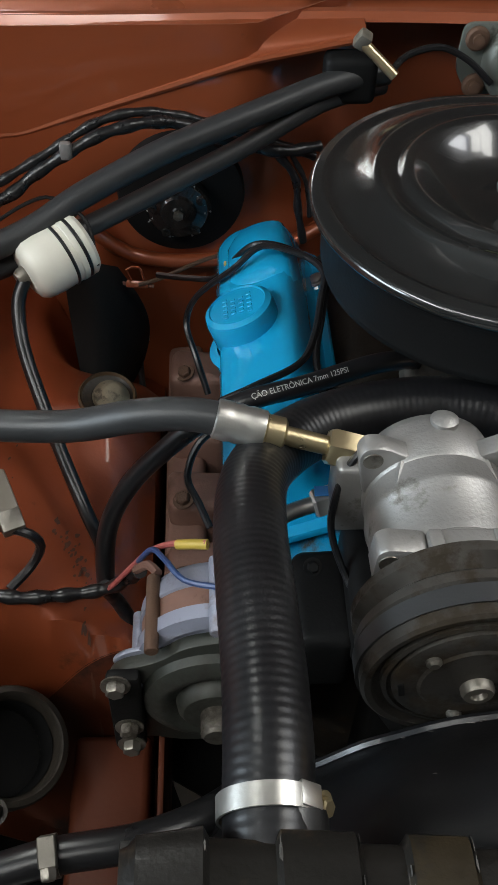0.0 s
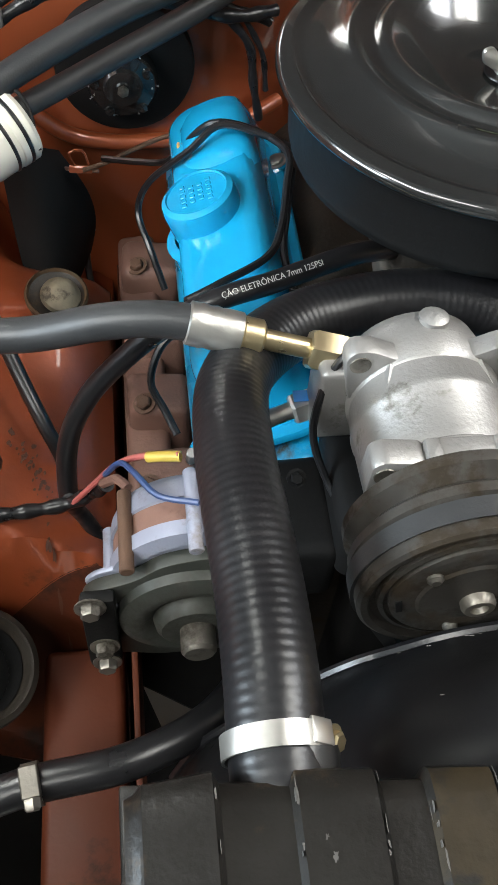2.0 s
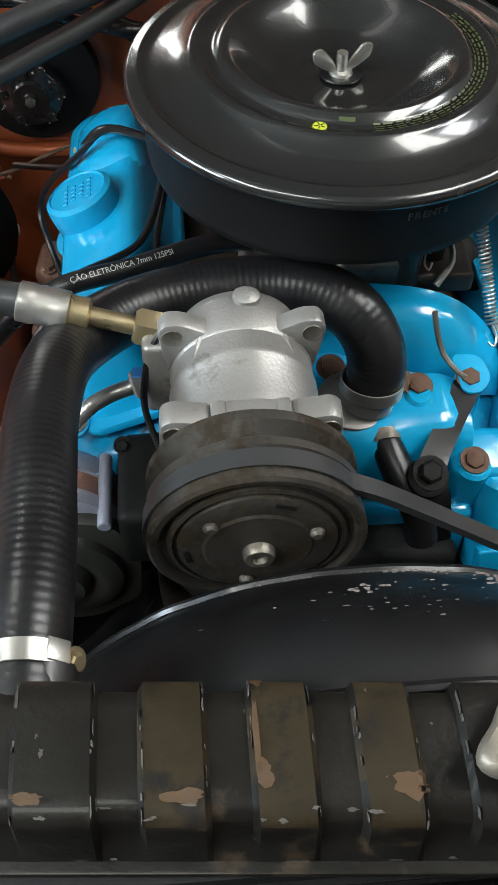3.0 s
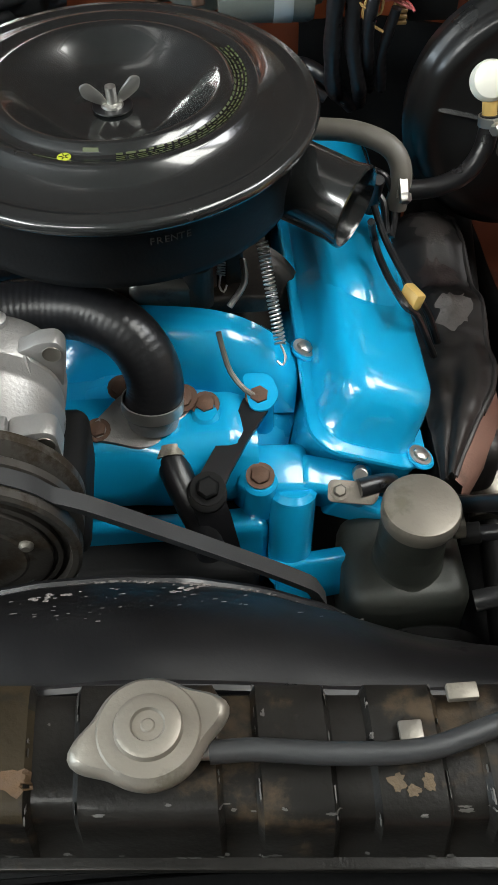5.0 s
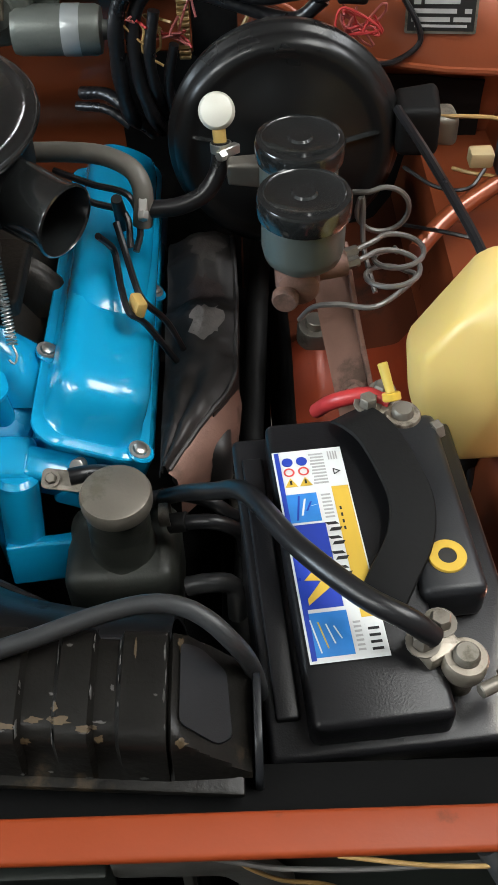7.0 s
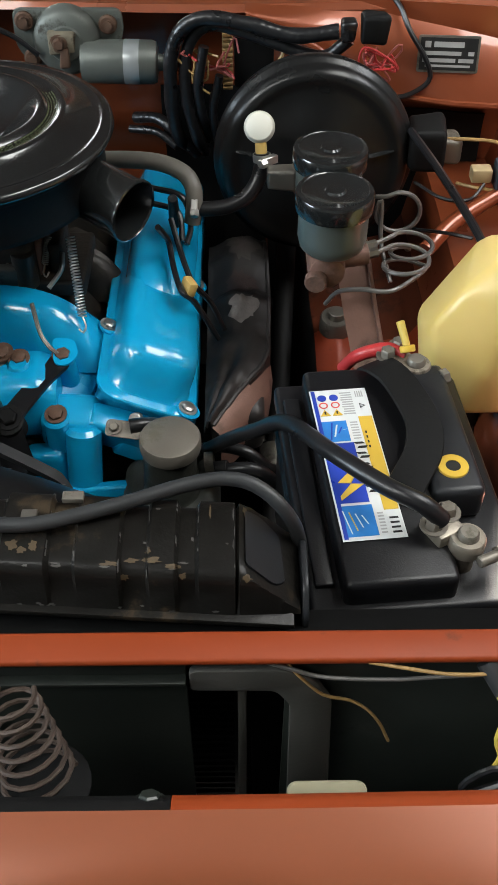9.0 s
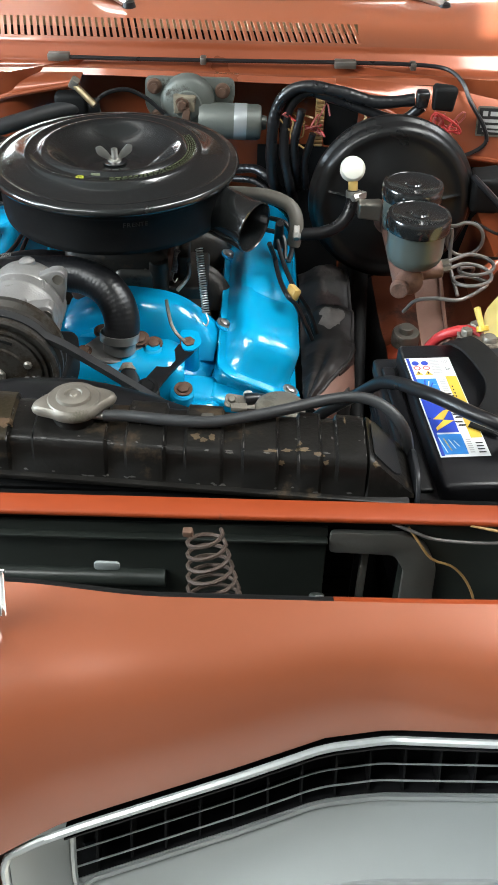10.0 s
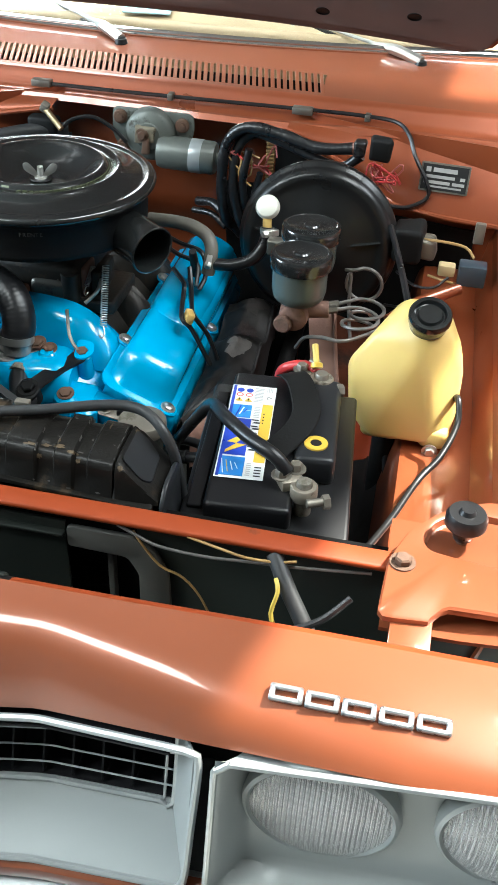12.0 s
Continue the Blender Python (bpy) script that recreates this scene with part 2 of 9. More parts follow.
GREYINK = surf("grey_print", (0.35, 0.35, 0.34), 0.5, 0, 0, 0.2, 60, 0.0)
FLOORM = surf("worn_concrete", (0.47, 0.46, 0.43), 0.6, 0, 0, 0.15, 2.2, 0.3, 90, dirt=(0.30, 0.28, 0.25), dirt_at=0.57, dirt_scale=2.5)
# Unseen walls and ceiling, kept dark to cut the bounce light.
WALLM = surf("dark_wall_paint", (0.20, 0.195, 0.185), 0.75, 0, 0, 0.05, 1.6, 0.25, 120)
CEILM = surf("dark_ceiling_paint", (0.22, 0.217, 0.21), 0.8, 0, 0, 0.05, 1.6, 0.25, 120)
BEIGE = surf("beige_trim", (0.36, 0.26, 0.15), 0.6, 0, 0, 0.15, 9, 0.2, 200)
DASHM = surf("pale_blue_paper", (0.36, 0.55, 0.60), 0.55, 0, 0, 0.1, 9, 0.1, 200)
RUSTFILM = surf("rust_filmed_tank_black", (0.021, 0.0155, 0.0085), 0.5, 0.0, 0.0, 0.7, 34, 0.4, 240, dirt=(0.010, 0.009, 0.008), dirt_at=0.53, dirt_scale=30, dirt_rough=0.45, spec=0.12)
RUSTPATCH = surf("bare_rust", (0.056, 0.029, 0.010), 0.7, 0.1, 0, 0.5, 160, 0.4, 500)
OCHRE = surf("ochre_primer", (0.060, 0.038, 0.015), 0.65, 0, 0, 0.5, 140, 0.3, 500)
GRIME = surf("oily_grime", (0.020, 0.016, 0.012), 0.5, 0.2, 0, 0.6, 30, 0.5, 200, dirt=(0.060, 0.040, 0.024), dirt_at=0.58, dirt_scale=34)
CHIP = surf("flaked_red_brown", (0.060, 0.022, 0.012), 0.6, 0, 0, 0.5, 90, 0.3, 400)
BARPAINT = surf("dull_orange_bar_paint", (0.235, 0.038, 0.009), 0.5, 0.0, 0.0, 0.14, 9, 0.1, 200, dirt=(0.10, 0.030, 0.014), dirt_at=0.62, dirt_scale=16, spec=0.25)
CLOSING = surf("green_black_panel_paint", (0.017, 0.0205, 0.0175), 0.38, 0, 0.1, 0.3, 14, 0.06, 260, rvar=0.25, dirt=(0.030, 0.030, 0.026), dirt_at=0.62, dirt_scale=9)
DUCTGREY = surf("dusty_grey_brace", (0.075, 0.072, 0.064), 0.55, 0.2, 0, 0.3, 24, 0.2, 300)
BRIGHTLIP = surf("bright_lip_paint", (0.34, 0.36, 0.36), 0.32, 0.4, 0.3, 0.06, 12, 0.04, 400)
PANELM = surf("glowing_roof_sheet", (0.8, 0.8, 0.78), 0.5, glow=(1.0, 0.99, 0.97, 3.0))
UNDERHOOD = surf("dark_red_underside_paint", (0.105, 0.064, 0.056), 0.34, 0.10, 0.6, 0.2, 8)


def plastic_clear(name, col, trans, rough):
    m = surf(name, col, rough, 0, 0, 0.06, 20, 0.05, 200)
    b = m.node_tree.nodes["Principled BSDF"]
    b.inputs["Transmission Weight"].default_value = trans
    b.inputs["IOR"].default_value = 1.45
    return m


WASHER = surf("yellowed_plastic", (0.68, 0.50, 0.17), 0.36, 0, 0.05, 0.07, 9, 0.08, 120)
WASHER.node_tree.nodes["Principled BSDF"].inputs["Subsurface Weight"].default_value = 0.25
WASHER.node_tree.nodes["Principled BSDF"].inputs["Subsurface Radius"].default_value = (0.012, 0.008, 0.002)
RESERV = surf("cloudy_grey_reservoir_plastic", (0.075, 0.088, 0.08), 0.3, 0, 0.1, 0.15, 20, 0.05, 200)
LENS = plastic_clear("headlamp_glass", (0.95, 0.93, 0.92), 0.86, 0.04)


def flutes(m, per_metre, strength):
    """Upright flutes pressed into lamp glass."""
    n, ln = m.node_tree.nodes, m.node_tree.links
    tc = n.new("ShaderNodeTexCoord")
    w = n.new("ShaderNodeTexWave")
    w.inputs["Scale"].default_value, w.inputs["Distortion"].default_value = per_metre, 0.0
    ln.new(tc.outputs["Object"], w.inputs[0])
    bp = n.new("ShaderNodeBump")
    bp.inputs["Strength"].default_value, bp.inputs["Distance"].default_value = strength, 0.002
    ln.new(w.outputs["Fac"], bp.inputs["Height"])
    ln.new(bp.outputs["Normal"], n["Principled BSDF"].inputs["Normal"])


flutes(LENS, 78.0, 0.8)
REFLECT = surf("lamp_reflector", (0.82, 0.80, 0.80), 0.28, 0.85, 0, 0.05, 30, 0.1, 200)
GLASS = plastic_clear("windscreen_glass", (0.93, 0.97, 0.95), 1.0, 0.01)


# ---- builders ----
def thing(name, label, category, at=(0, 0, 0), group="", kind=""):
    ob = new(name)
    ob.empty_display_size = 0.02
    ob.location = at
    return tagged(ob, label, category, group, kind)


def finish(ob_name, bm, mat, sharp=38):
    me = bpy.data.meshes.new(ob_name)
    bm.normal_update()
    bm.to_mesh(me)
    bm.free()
    for m in (mat if isinstance(mat, (list, tuple)) else [mat]):
        me.materials.append(m)
    me.shade_smooth()
    me.set_sharp_from_angle(angle=radians(sharp))
    return me


def base_of(ob):
    at = Vector(ob.location)
    while ob.parent:
        ob = ob.parent
        at = Vector(ob.location)
    return at


def part(name, bm, mat, parent, label="", sharp=38):
    """One mesh, given in world metres, as a part of a thing or of a part."""
    ob = new(name, finish(name, bm, mat, sharp))
    ob.parent = parent
    if parent.type == "EMPTY":
        ob.matrix_parent_inverse = Matrix.Translation(-Vector(parent.location))
    if label:
        ob["label"] = label
    return ob


def solo(name, bm, mat, label, category, group="", kind="", sharp=38):
    ob = new(name, finish(name, bm, mat, sharp))
    return tagged(ob, label, category, group, kind)


def add(bm, other):
    me = bpy.data.meshes.new("tmp")
    other.to_mesh(me)
    other.free()
    bm.from_mesh(me)
    bpy.data.meshes.remove(me)
    return bm


def moved(bm, m):
    bmesh.ops.transform(bm, matrix=m, verts=bm.verts)
    return bm


def box(cx, cy, cz, sx, sy, sz, bevel=0.003, seg=2, m=None):
    bm = bmesh.new()
    bmesh.ops.create_cube(bm, size=1.0)
    bmesh.ops.scale(bm, vec=(sx, sy, sz), verts=bm.verts)
    if bevel:
        bmesh.ops.bevel(bm, geom=list(bm.edges), offset=min(bevel, 0.45 * min(sx, sy, sz)), segments=seg, affect="EDGES", profile=0.5)
    if m is not None:
        bmesh.ops.transform(bm, matrix=m, verts=bm.verts)
    bmesh.ops.translate(bm, vec=(cx, cy, cz), verts=bm.verts)
    return bm


def lathe(profile, seg=40, m=None, squash=None):
    """Turns (radius, height) pairs round the z axis; m lays it into the world."""
    bm = bmesh.new()
    rings = []
    for r, z in profile:
        if r < 1e-6:
            rings.append([bm.verts.new((0, 0, z))])
        else:
            rings.append([bm.verts.new((r * math.cos(2 * math.pi * i / seg), r * math.sin(2 * math.pi * i / seg), z)) for i in range(seg)])
    for a, b in zip(rings, rings[1:]):
        if len(a) == 1 and len(b) == 1:
            continue
        for i in range(seg):
            j = (i + 1) % seg
            if len(a) == 1:
                bm.faces.new((a[0], b[i], b[j]))
            elif len(b) == 1:
                bm.faces.new((a[j], a[i], b[0]))
            else:
                bm.faces.new((a[i], b[i], b[j], a[j]))
    bmesh.ops.recalc_face_normals(bm, faces=bm.faces)
    if squash:
        bmesh.ops.scale(bm, vec=squash, verts=bm.verts)
    if m is not None:
        bmesh.ops.transform(bm, matrix=m, verts=bm.verts)
    return bm


def aim(at, way, roll=0):
    """The pose whose z axis runs along way."""
    return Matrix.Translation(at) @ Vector(way).to_track_quat("Z", "Y").to_matrix().to_4x4() @ pose(0, 0, 0, 0, 0, roll)


def rod(a, b, r, seg=16, r2=None, bevel=0.0008):
    a, b = Vector(a), Vector(b)
    h = (b - a).length
    r2 = r if r2 is None else r2
    e = min(bevel, r * 0.4, r2 * 0.4, h * 0.3)
    return lathe([(0, 0), (r - e, 0), (r, e), (r2, h - e), (r2 - e, h), (0, h)], seg, aim(a, b - a))


def bolt(at, way, r=0.007, h=0.006, washer=True):
    bm = lathe([(0, 0), (r * 1.5, 0), (r * 1.5, 0.0015), (r, 0.0015)], 16) if washer else bmesh.new()
    hx = lathe([(0, 0), (r, 0), (r, h * 0.8), (r * 0.8, h), (0, h)], 6)
    add(bm, hx)
    return moved(bm, aim(at, way, 20))


def smooth_path(pts, step=0.006):
    p = [Vector(q) for q in pts]
    p = [p[0] * 2 - p[1]] + p + [p[-1] * 2 - p[-2]]
    out = []
    for i in range(1, len(p) - 2):
        a, b, c, d = p[i - 1:i + 3]
        n = max(2, int((c - b).length / step))
        for k in range(n):
            t = k / n
            out.append(0.5 * ((2 * b) + (c - a) * t + (2 * a - 5 * b + 4 * c - d) * t * t + (3 * b - a - 3 * c + d) * t ** 3))
    out.append(p[-2])
    return out


def tube(pts, r, sides=12, step=0.006, caps=True, radius=None, smooth=True):
    """A hose or wire through the points, with UV in metres; radius(s) gives its own thickness along the way."""
    path = smooth_path(pts, step) if smooth else [Vector(q) for q in pts]
    bm = bmesh.new()
    uv = bm.loops.layers.uv.new("UVMap")
    up = Vector((0, 0, 1))
    d0 = (path[1] - path[0]).normalized()
    side = d0.cross(up)
    if side.length < 0.05:
        side = d0.cross(Vector((1, 0, 0)))
    side.normalize()
    rings, dist, s = [], [], 0.0
    for i, q in enumerate(path):
        d = (path[min(i + 1, len(path) - 1)] - path[max(i - 1, 0)]).normalized()
        side = (side - d * side.dot(d)).normalized()
        other = d.cross(side)
        if i:
            s += (q - path[i - 1]).length
        rr = radius(s) if radius else r
        rings.append([bm.verts.new(q + (side * math.cos(2 * math.pi * k / sides) + other * math.sin(2 * math.pi * k / sides)) * rr) for k in range(sides)])
        dist.append(s)
    for i in range(len(rings) - 1):
        for k in range(sides):
            j = (k + 1) % sides
            f = bm.faces.new((rings[i][k], rings[i][j], rings[i + 1][j], rings[i + 1][k]))
            for lp, (u, v) in zip(f.loops, ((dist[i], k), (dist[i], k + 1), (dist[i + 1], k + 1), (dist[i + 1], k))):
                lp[uv].uv = (u * 10, v / sides)
    if caps:
        bm.faces.new(list(reversed(rings[0])))
        bm.faces.new(rings[-1])
    bmesh.ops.recalc_face_normals(bm, faces=bm.faces)
    return bm


def plate(outline, thick, m=None, bevel=0.0015, seg=2):
    """A flat piece cut to an outline in its own xy plane, centred on z = 0."""
    bm = bmesh.new()
    f = bm.faces.new([bm.verts.new((x, y, -thick / 2)) for x, y in outline])
    ex = bmesh.ops.extrude_face_region(bm, geom=[f])
    bmesh.ops.translate(bm, vec=(0, 0, thick), verts=[v for v in ex["geom"] if isinstance(v, bmesh.types.BMVert)])
    bmesh.ops.recalc_face_normals(bm, faces=bm.faces)
    if bevel:
        bmesh.ops.bevel(bm, geom=[e for e in bm.edges if e.calc_face_angle(0) > 0.5], offset=bevel, segments=seg, affect="EDGES", profile=0.5)
    if m is not None:
        bmesh.ops.transform(bm, matrix=m, verts=bm.verts)
    return bm


def round_poly(pts, r, n=4):
    out = []
    k = len(pts)
    for i in range(k):
        a, b, c = Vector(pts[i - 1]), Vector(pts[i]), Vector(pts[(i + 1) % k])
        u, w = (a - b), (c - b)
        d = min(r, u.length * 0.45, w.length * 0.45)
        p, q = b + u.normalized() * d, b + w.normalized() * d
        for j in range(n + 1):
            t = j / n
            out.append(tuple(p * (1 - t) ** 2 + b * 2 * t * (1 - t) + q * t * t))
    return out


def loft(rings, close=True, cap=True):
    bm = bmesh.new()
    vs = [[bm.verts.new(p) for p in ring] for ring in rings]
    n = len(vs[0])
    for a, b in zip(vs, vs[1:]):
        for i in range(n if close else n - 1):
            j = (i + 1) % n
            bm.faces.new((a[i], a[j], b[j], b[i]))
    if cap and close:
        bm.faces.new(list(reversed(vs[0])))
        bm.faces.new(vs[-1])
    bmesh.ops.recalc_face_normals(bm, faces=bm.faces)
    return bm


def sheet(fn, us, vs, thick=0.0):
    """A surface through fn(u, v), with real thickness where asked."""
    bm = bmesh.new()
    g = [[bm.verts.new(fn(u, v)) for v in vs] for u in us]
    for i in range(len(us) - 1):
        for j in range(len(vs) - 1):
            bm.faces.new((g[i][j], g[i + 1][j], g[i + 1][j + 1], g[i][j + 1]))
    bm.normal_update()
    if thick:
        bmesh.ops.solidify(bm, geom=bm.faces, thickness=thick)
    return bm


def span(a, b, n):
    return [a + (b - a) * i / (n - 1) for i in range(n)]


def lerp(table, x):
    """Straight runs through the (x, y) rows of a table."""
    if x <= table[0][0]:
        return table[0][1]
    for (a, p), (b, q) in zip(table, table[1:]):
        if x <= b:
            return p + (q - p) * (x - a) / (b - a)
    return table[-1][1]


def ease(a, b, x):
    t = min(1, max(0, (x - a) / (b - a)))
    return t * t * (3 - 2 * t)


def clamp_ring(at, way, r, wide, parent, mat=None, screw=None, name="hose_clamp"):
    """A worm-drive band round a hose, with its screw."""
    ring = part(name, lathe([(r, -wide / 2), (r + 0.0015, -wide / 2), (r + 0.0015, wide / 2), (r, wide / 2), (r, -wide / 2)], 32, aim(at, way)), mat or STEEL, parent, "steel worm-drive band")
    if screw:
        d = Vector(screw).normalized()
        c = Vector(at) + d * (r + 0.006)
        t = Vector(way).cross(d).normalized()
        part("screw_housing", box(0, 0, 0, wide * 1.1, 0.022, 0.009, 0.001, 1, None), mat or STEEL, ring).matrix_local = Matrix.Translation(c - d * 0.003) @ Matrix((Vector(way).normalized(), t, d)).transposed().to_4x4()
        part("screw", bolt(c + t * 0.011, t, 0.006, 0.008, False), mat or STEEL, ring)
    return ring


XC = 0.25


# ---- garage ----
solo("floor", sheet(lambda u, v: (u, v, 0), span(-4, 5, 10), span(-6, 6, 10)), FLOORM, "worn pale concrete garage floor", "floor", kind="structure")
for nm, c, s in (("wall_east", (3.6, 0.5, 1.6), (0.2, 9.0, 3.2)), ("wall_north", (0, 5.0, 1.6), (7.0, 0.2, 3.2)), ("wall_south", (0, -4.1, 1.6), (7.0, 0.2, 3.2)), ("wall_west", (-3.6, -2.625, 1.6), (0.2, 2.75, 3.2)), ("wall_west_far", (-3.6, 2.925, 1.6), (0.2, 4.15, 3.2)), ("wall_west_sill", (-3.6, -0.2, 0.68), (0.2, 2.1, 1.36)), ("wall_west_head", (-3.6, -0.2, 2.87), (0.2, 2.1, 0.66))):
    solo(nm, box(*c, *s, 0, 1), WALLM, "unseen plain grey garage wall, kept dark", "wall", kind="structure")
wf = thing("window_1", "bright daylit window in the garage wall", "window", (-3.6, -0.2, 1.36), kind="structure")
for c, s in (((-3.6, -1.22, 1.95), (0.08, 0.06, 1.18)), ((-3.6, 0.82, 1.95), (0.08, 0.06, 1.18)), ((-3.6, -0.2, 1.39), (0.08, 2.1, 0.06)), ((-3.6, -0.2, 2.51), (0.08, 2.1, 0.06)), ((-3.6, -0.2, 1.95), (0.05, 0.04, 1.1))):
    part("window_frame", box(*c, *s, 0.004, 1), WALLM, wf)
# Unseen ceiling; its openings are cut to fit the sun patches.
SKY_X0, SKY_X1, SKY_Y0, SKY_Y1, SKY_Y2, SKY_Y3 = 2.30, 3.45, 0.2, 1.79, 1.94, 2.3
ceil = bmesh.new()
for x0, x1, y0, y1 in ((-3.7, 3.7, -4.2, SKY_Y0), (-3.7, 3.7, SKY_Y3, 5.1), (SKY_X1, 3.7, SKY_Y0, SKY_Y3), (-3.7, SKY_X0, SKY_Y2, SKY_Y3), (-3.7, SKY_X1, SKY_Y1, SKY_Y2)):
    add(ceil, box((x0 + x1) / 2, (y0 + y1) / 2, 3.27, x1 - x0, y1 - y0, 0.12, 0))
add(ceil, plate([(-3.7, SKY_Y0), (SKY_X0 + 0.28 * (SKY_Y0 - 0.82), SKY_Y0), (SKY_X0 + 0.28 * (SKY_Y1 - 0.82), SKY_Y1), (-3.7, SKY_Y1)], 0.12, Matrix.Translation((0, 0, 3.27)), 0))
solo("ceiling", ceil, CEILM, "unseen dark ceiling with two openings that shape the sunlight", "ceiling", kind="structure")
# Glowing panels for the added roof lamps, out of view.
for lx, ly, sx, sy, watts in PANELS:
    fix = thing("roof_fill_panel", "unseen glowing roof panel added to light the bay", "roof panel", (lx, ly, 3.2), "translucent roof panels")
    part("diffuser", box(lx, ly, 3.195, sx, sy, 0.02, 0.002, 1), PANELM, fix, "glowing translucent sheet")
    for dx, dy, wx, wy in ((-sx / 2, 0, 0.04, sy), (sx / 2, 0, 0.04, sy), (0, -sy / 2, sx, 0.04), (0, sy / 2, sx, 0.04), (0, 0, 0.03, sy)):
        part("glazing_bar", box(lx + dx, ly + dy, 3.19, wx, wy, 0.035, 0.004, 1), CEILM, fix)

# ---- car body ----
car = thing("car_body", "burnt orange metallic saloon car front with open bonnet", "car", (XC, 0.4, 0.2))


def firewall_at(x, z):
    y = lerp([(-0.5, 0.93), (0.05, 0.945), (0.16, 1.03), (0.55, 1.05), (0.70, 0.99), (0.85, 0.965), (1.1, 0.92)], x)
    low = ease(0.716, 0.708, z)
    if x < 0.14:
        y -= 0.012 * low * (1 - ease(0.10, 0.14, x))
    if 0.14 <= x < 0.62:
        y += 0.05 * ease(0.78, 0.66, z) * ease(0.14, 0.24, x)
    return y


part("firewall", sheet(lambda x, z: (x, firewall_at(x, z), z), span(-0.5, 1.06, 60), span(0.15, 0.958, 50), 0.002), BAY, car, "orange painted steel firewall")


def upper_panel(lip, name):
    def fn(x, v):
        zl, yl = lerp([(a, b) for a, b, c in lip], x), lerp([(a, c) for a, b, c in lip], x)
        top = Vector((x, 0.986, 0.951))
        low = Vector((x, yl, min(zl, 0.948)))
        p = low.lerp(top, v)
        p.y -= 0.010 * math.sin(v * math.pi)
        return p
    xs = span(lip[0][0], lip[-1][0], 40)
    bm = sheet(fn, xs, [0, 0.1, 0.25, 0.4, 0.55, 0.7, 0.85, 1.0], 0.002)
    ob = part(name, bm, BAY, car, "glossy orange plenum panel")
    part("rolled_lip", tube([fn(x, 0) + Vector((0, -0.002, -0.003)) for x in xs], 0.0045, 8, 0.01), BAY, ob)
    return ob


upper_panel([(-0.5, 0.83, 0.935), (-0.25, 0.842, 0.942), (-0.19, 0.848, 0.944), (-0.13, 0.868, 0.945), (0.05, 0.925, 0.947), (0.165, 0.945, 0.955)], "plenum_panel")
upper_panel([(0.58, 0.945, 0.965), (0.68, 0.905, 0.955), (0.735, 0.868, 0.945), (0.78, 0.850, 0.935), (0.86, 0.847, 0.915), (1.06, 0.845, 0.89)], "plenum_panel")

# cowl: gutter flange, louvred panel, windscreen
GUT = [(0.978, 0.944), (0.984, 0.953), (0.992, 0.954), (0.999, 0.946), (1.020, 0.948), (1.034, 0.957), (1.040, 0.972), (1.047, 0.9775), (1.056, 0.9800)]
part("cowl_gutter", sheet(lambda x, k: (x, GUT[int(k)][0], GUT[int(k)][1] + 0.003 * math.sin(9 * x) * (1 if k < 4 else 0)), span(-0.55, 1.10, 50), range(len(GUT)), 0.0015), BAY, car, "orange cowl gutter flange")
LV0, LV1, LY0, LY1 = -0.012, 0.622, 1.064, 1.118


def cowl_z(x, y):
    return 0.980 + 0.30 * (y - 1.056) - 0.16 * max(0, y - 1.12) - 0.03 * max(0, abs(x - XC) - 0.5) ** 1.5




def screen_y(x):
    return 1.206 + 0.13 * (x - XC) ** 2


cw = bmesh.new()
for xs, y0, y1 in ((span(-0.55, LV0, 12), 1.056, None), (span(LV1, 1.10, 12), 1.056, None), (span(LV0, LV1, 20), 1.056, LY0), (span(LV0, LV1, 20), LY1, None)):
    def at(x, k):
        y = y0 + ((screen_y(x) if y1 is None else y1) - y0) * k
        return x, y, cowl_z(x, y)
    add(cw, sheet(at, xs, span(0, 1, 9)))
cowl = part("cowl_panel", cw, PAINT, car, "glossy orange cowl panel")
# Black box and back wall put the shade behind the louvres into colour.
part("plenum_shadow_box", box((LV0 + LV1) / 2, 1.09, 0.935, LV1 - LV0 + 0.02, 0.085, 0.03, 0.002), BLACKDULL, cowl, "black box for the shade under the louvres")
part("trough_shade_wall", box((LV0 + LV1) / 2, 1.127, 0.958, LV1 - LV0 + 0.02, 0.006, 0.045, 0.001), BLACKDULL, cowl)
slat = plate([(-0.0036, LY0 - 0.001), (0.0036, LY0 - 0.001), (0.0036 - 0.012, LY1 + 0.001), (-0.0036 - 0.012, LY1 + 0.001)], 0.004, None, 0.0008, 1)
slat_me = finish("slat", moved(slat, Matrix.Shear("XY", 4, (0, 0))), PAINT)
for v in slat_me.vertices:
    v.co.z += cowl_z(0.25, v.co.y) - 0.0015
for i in range(57):
    sl = new("slat", slat_me)
    sl.location = (LV0 + 0.010 + i * (LV1 - LV0 - 0.004) / 56.4, 0, 0)
    sl.parent = cowl
for x, w in ((0.121, 0.036), (0.361, 0.010), (0.597, 0.036), (0.71, 0.010)):
    part("tube_clip", box(x, 1.018, 0.963, w, 0.018, 0.012, 0.002), OLDSTEEL, cowl, "greasy steel clip")
part("washer_tube", tube([(0.13, 1.018, 0.962), (0.3, 1.020, 0.9615), (0.6, 1.018, 0.965), (0.70, 1.014, 0.966), (0.76, 1.005, 0.964), (0.785, 0.972, 0.955), (0.80, 0.948, 0.93), (0.825, 0.93, 0.895), (0.83, 0.925, 0.87), (0.80, 0.92, 0.852), (0.765, 0.92, 0.85)], 0.0035, 8), RUBBER, cowl, "thin black washer tube")
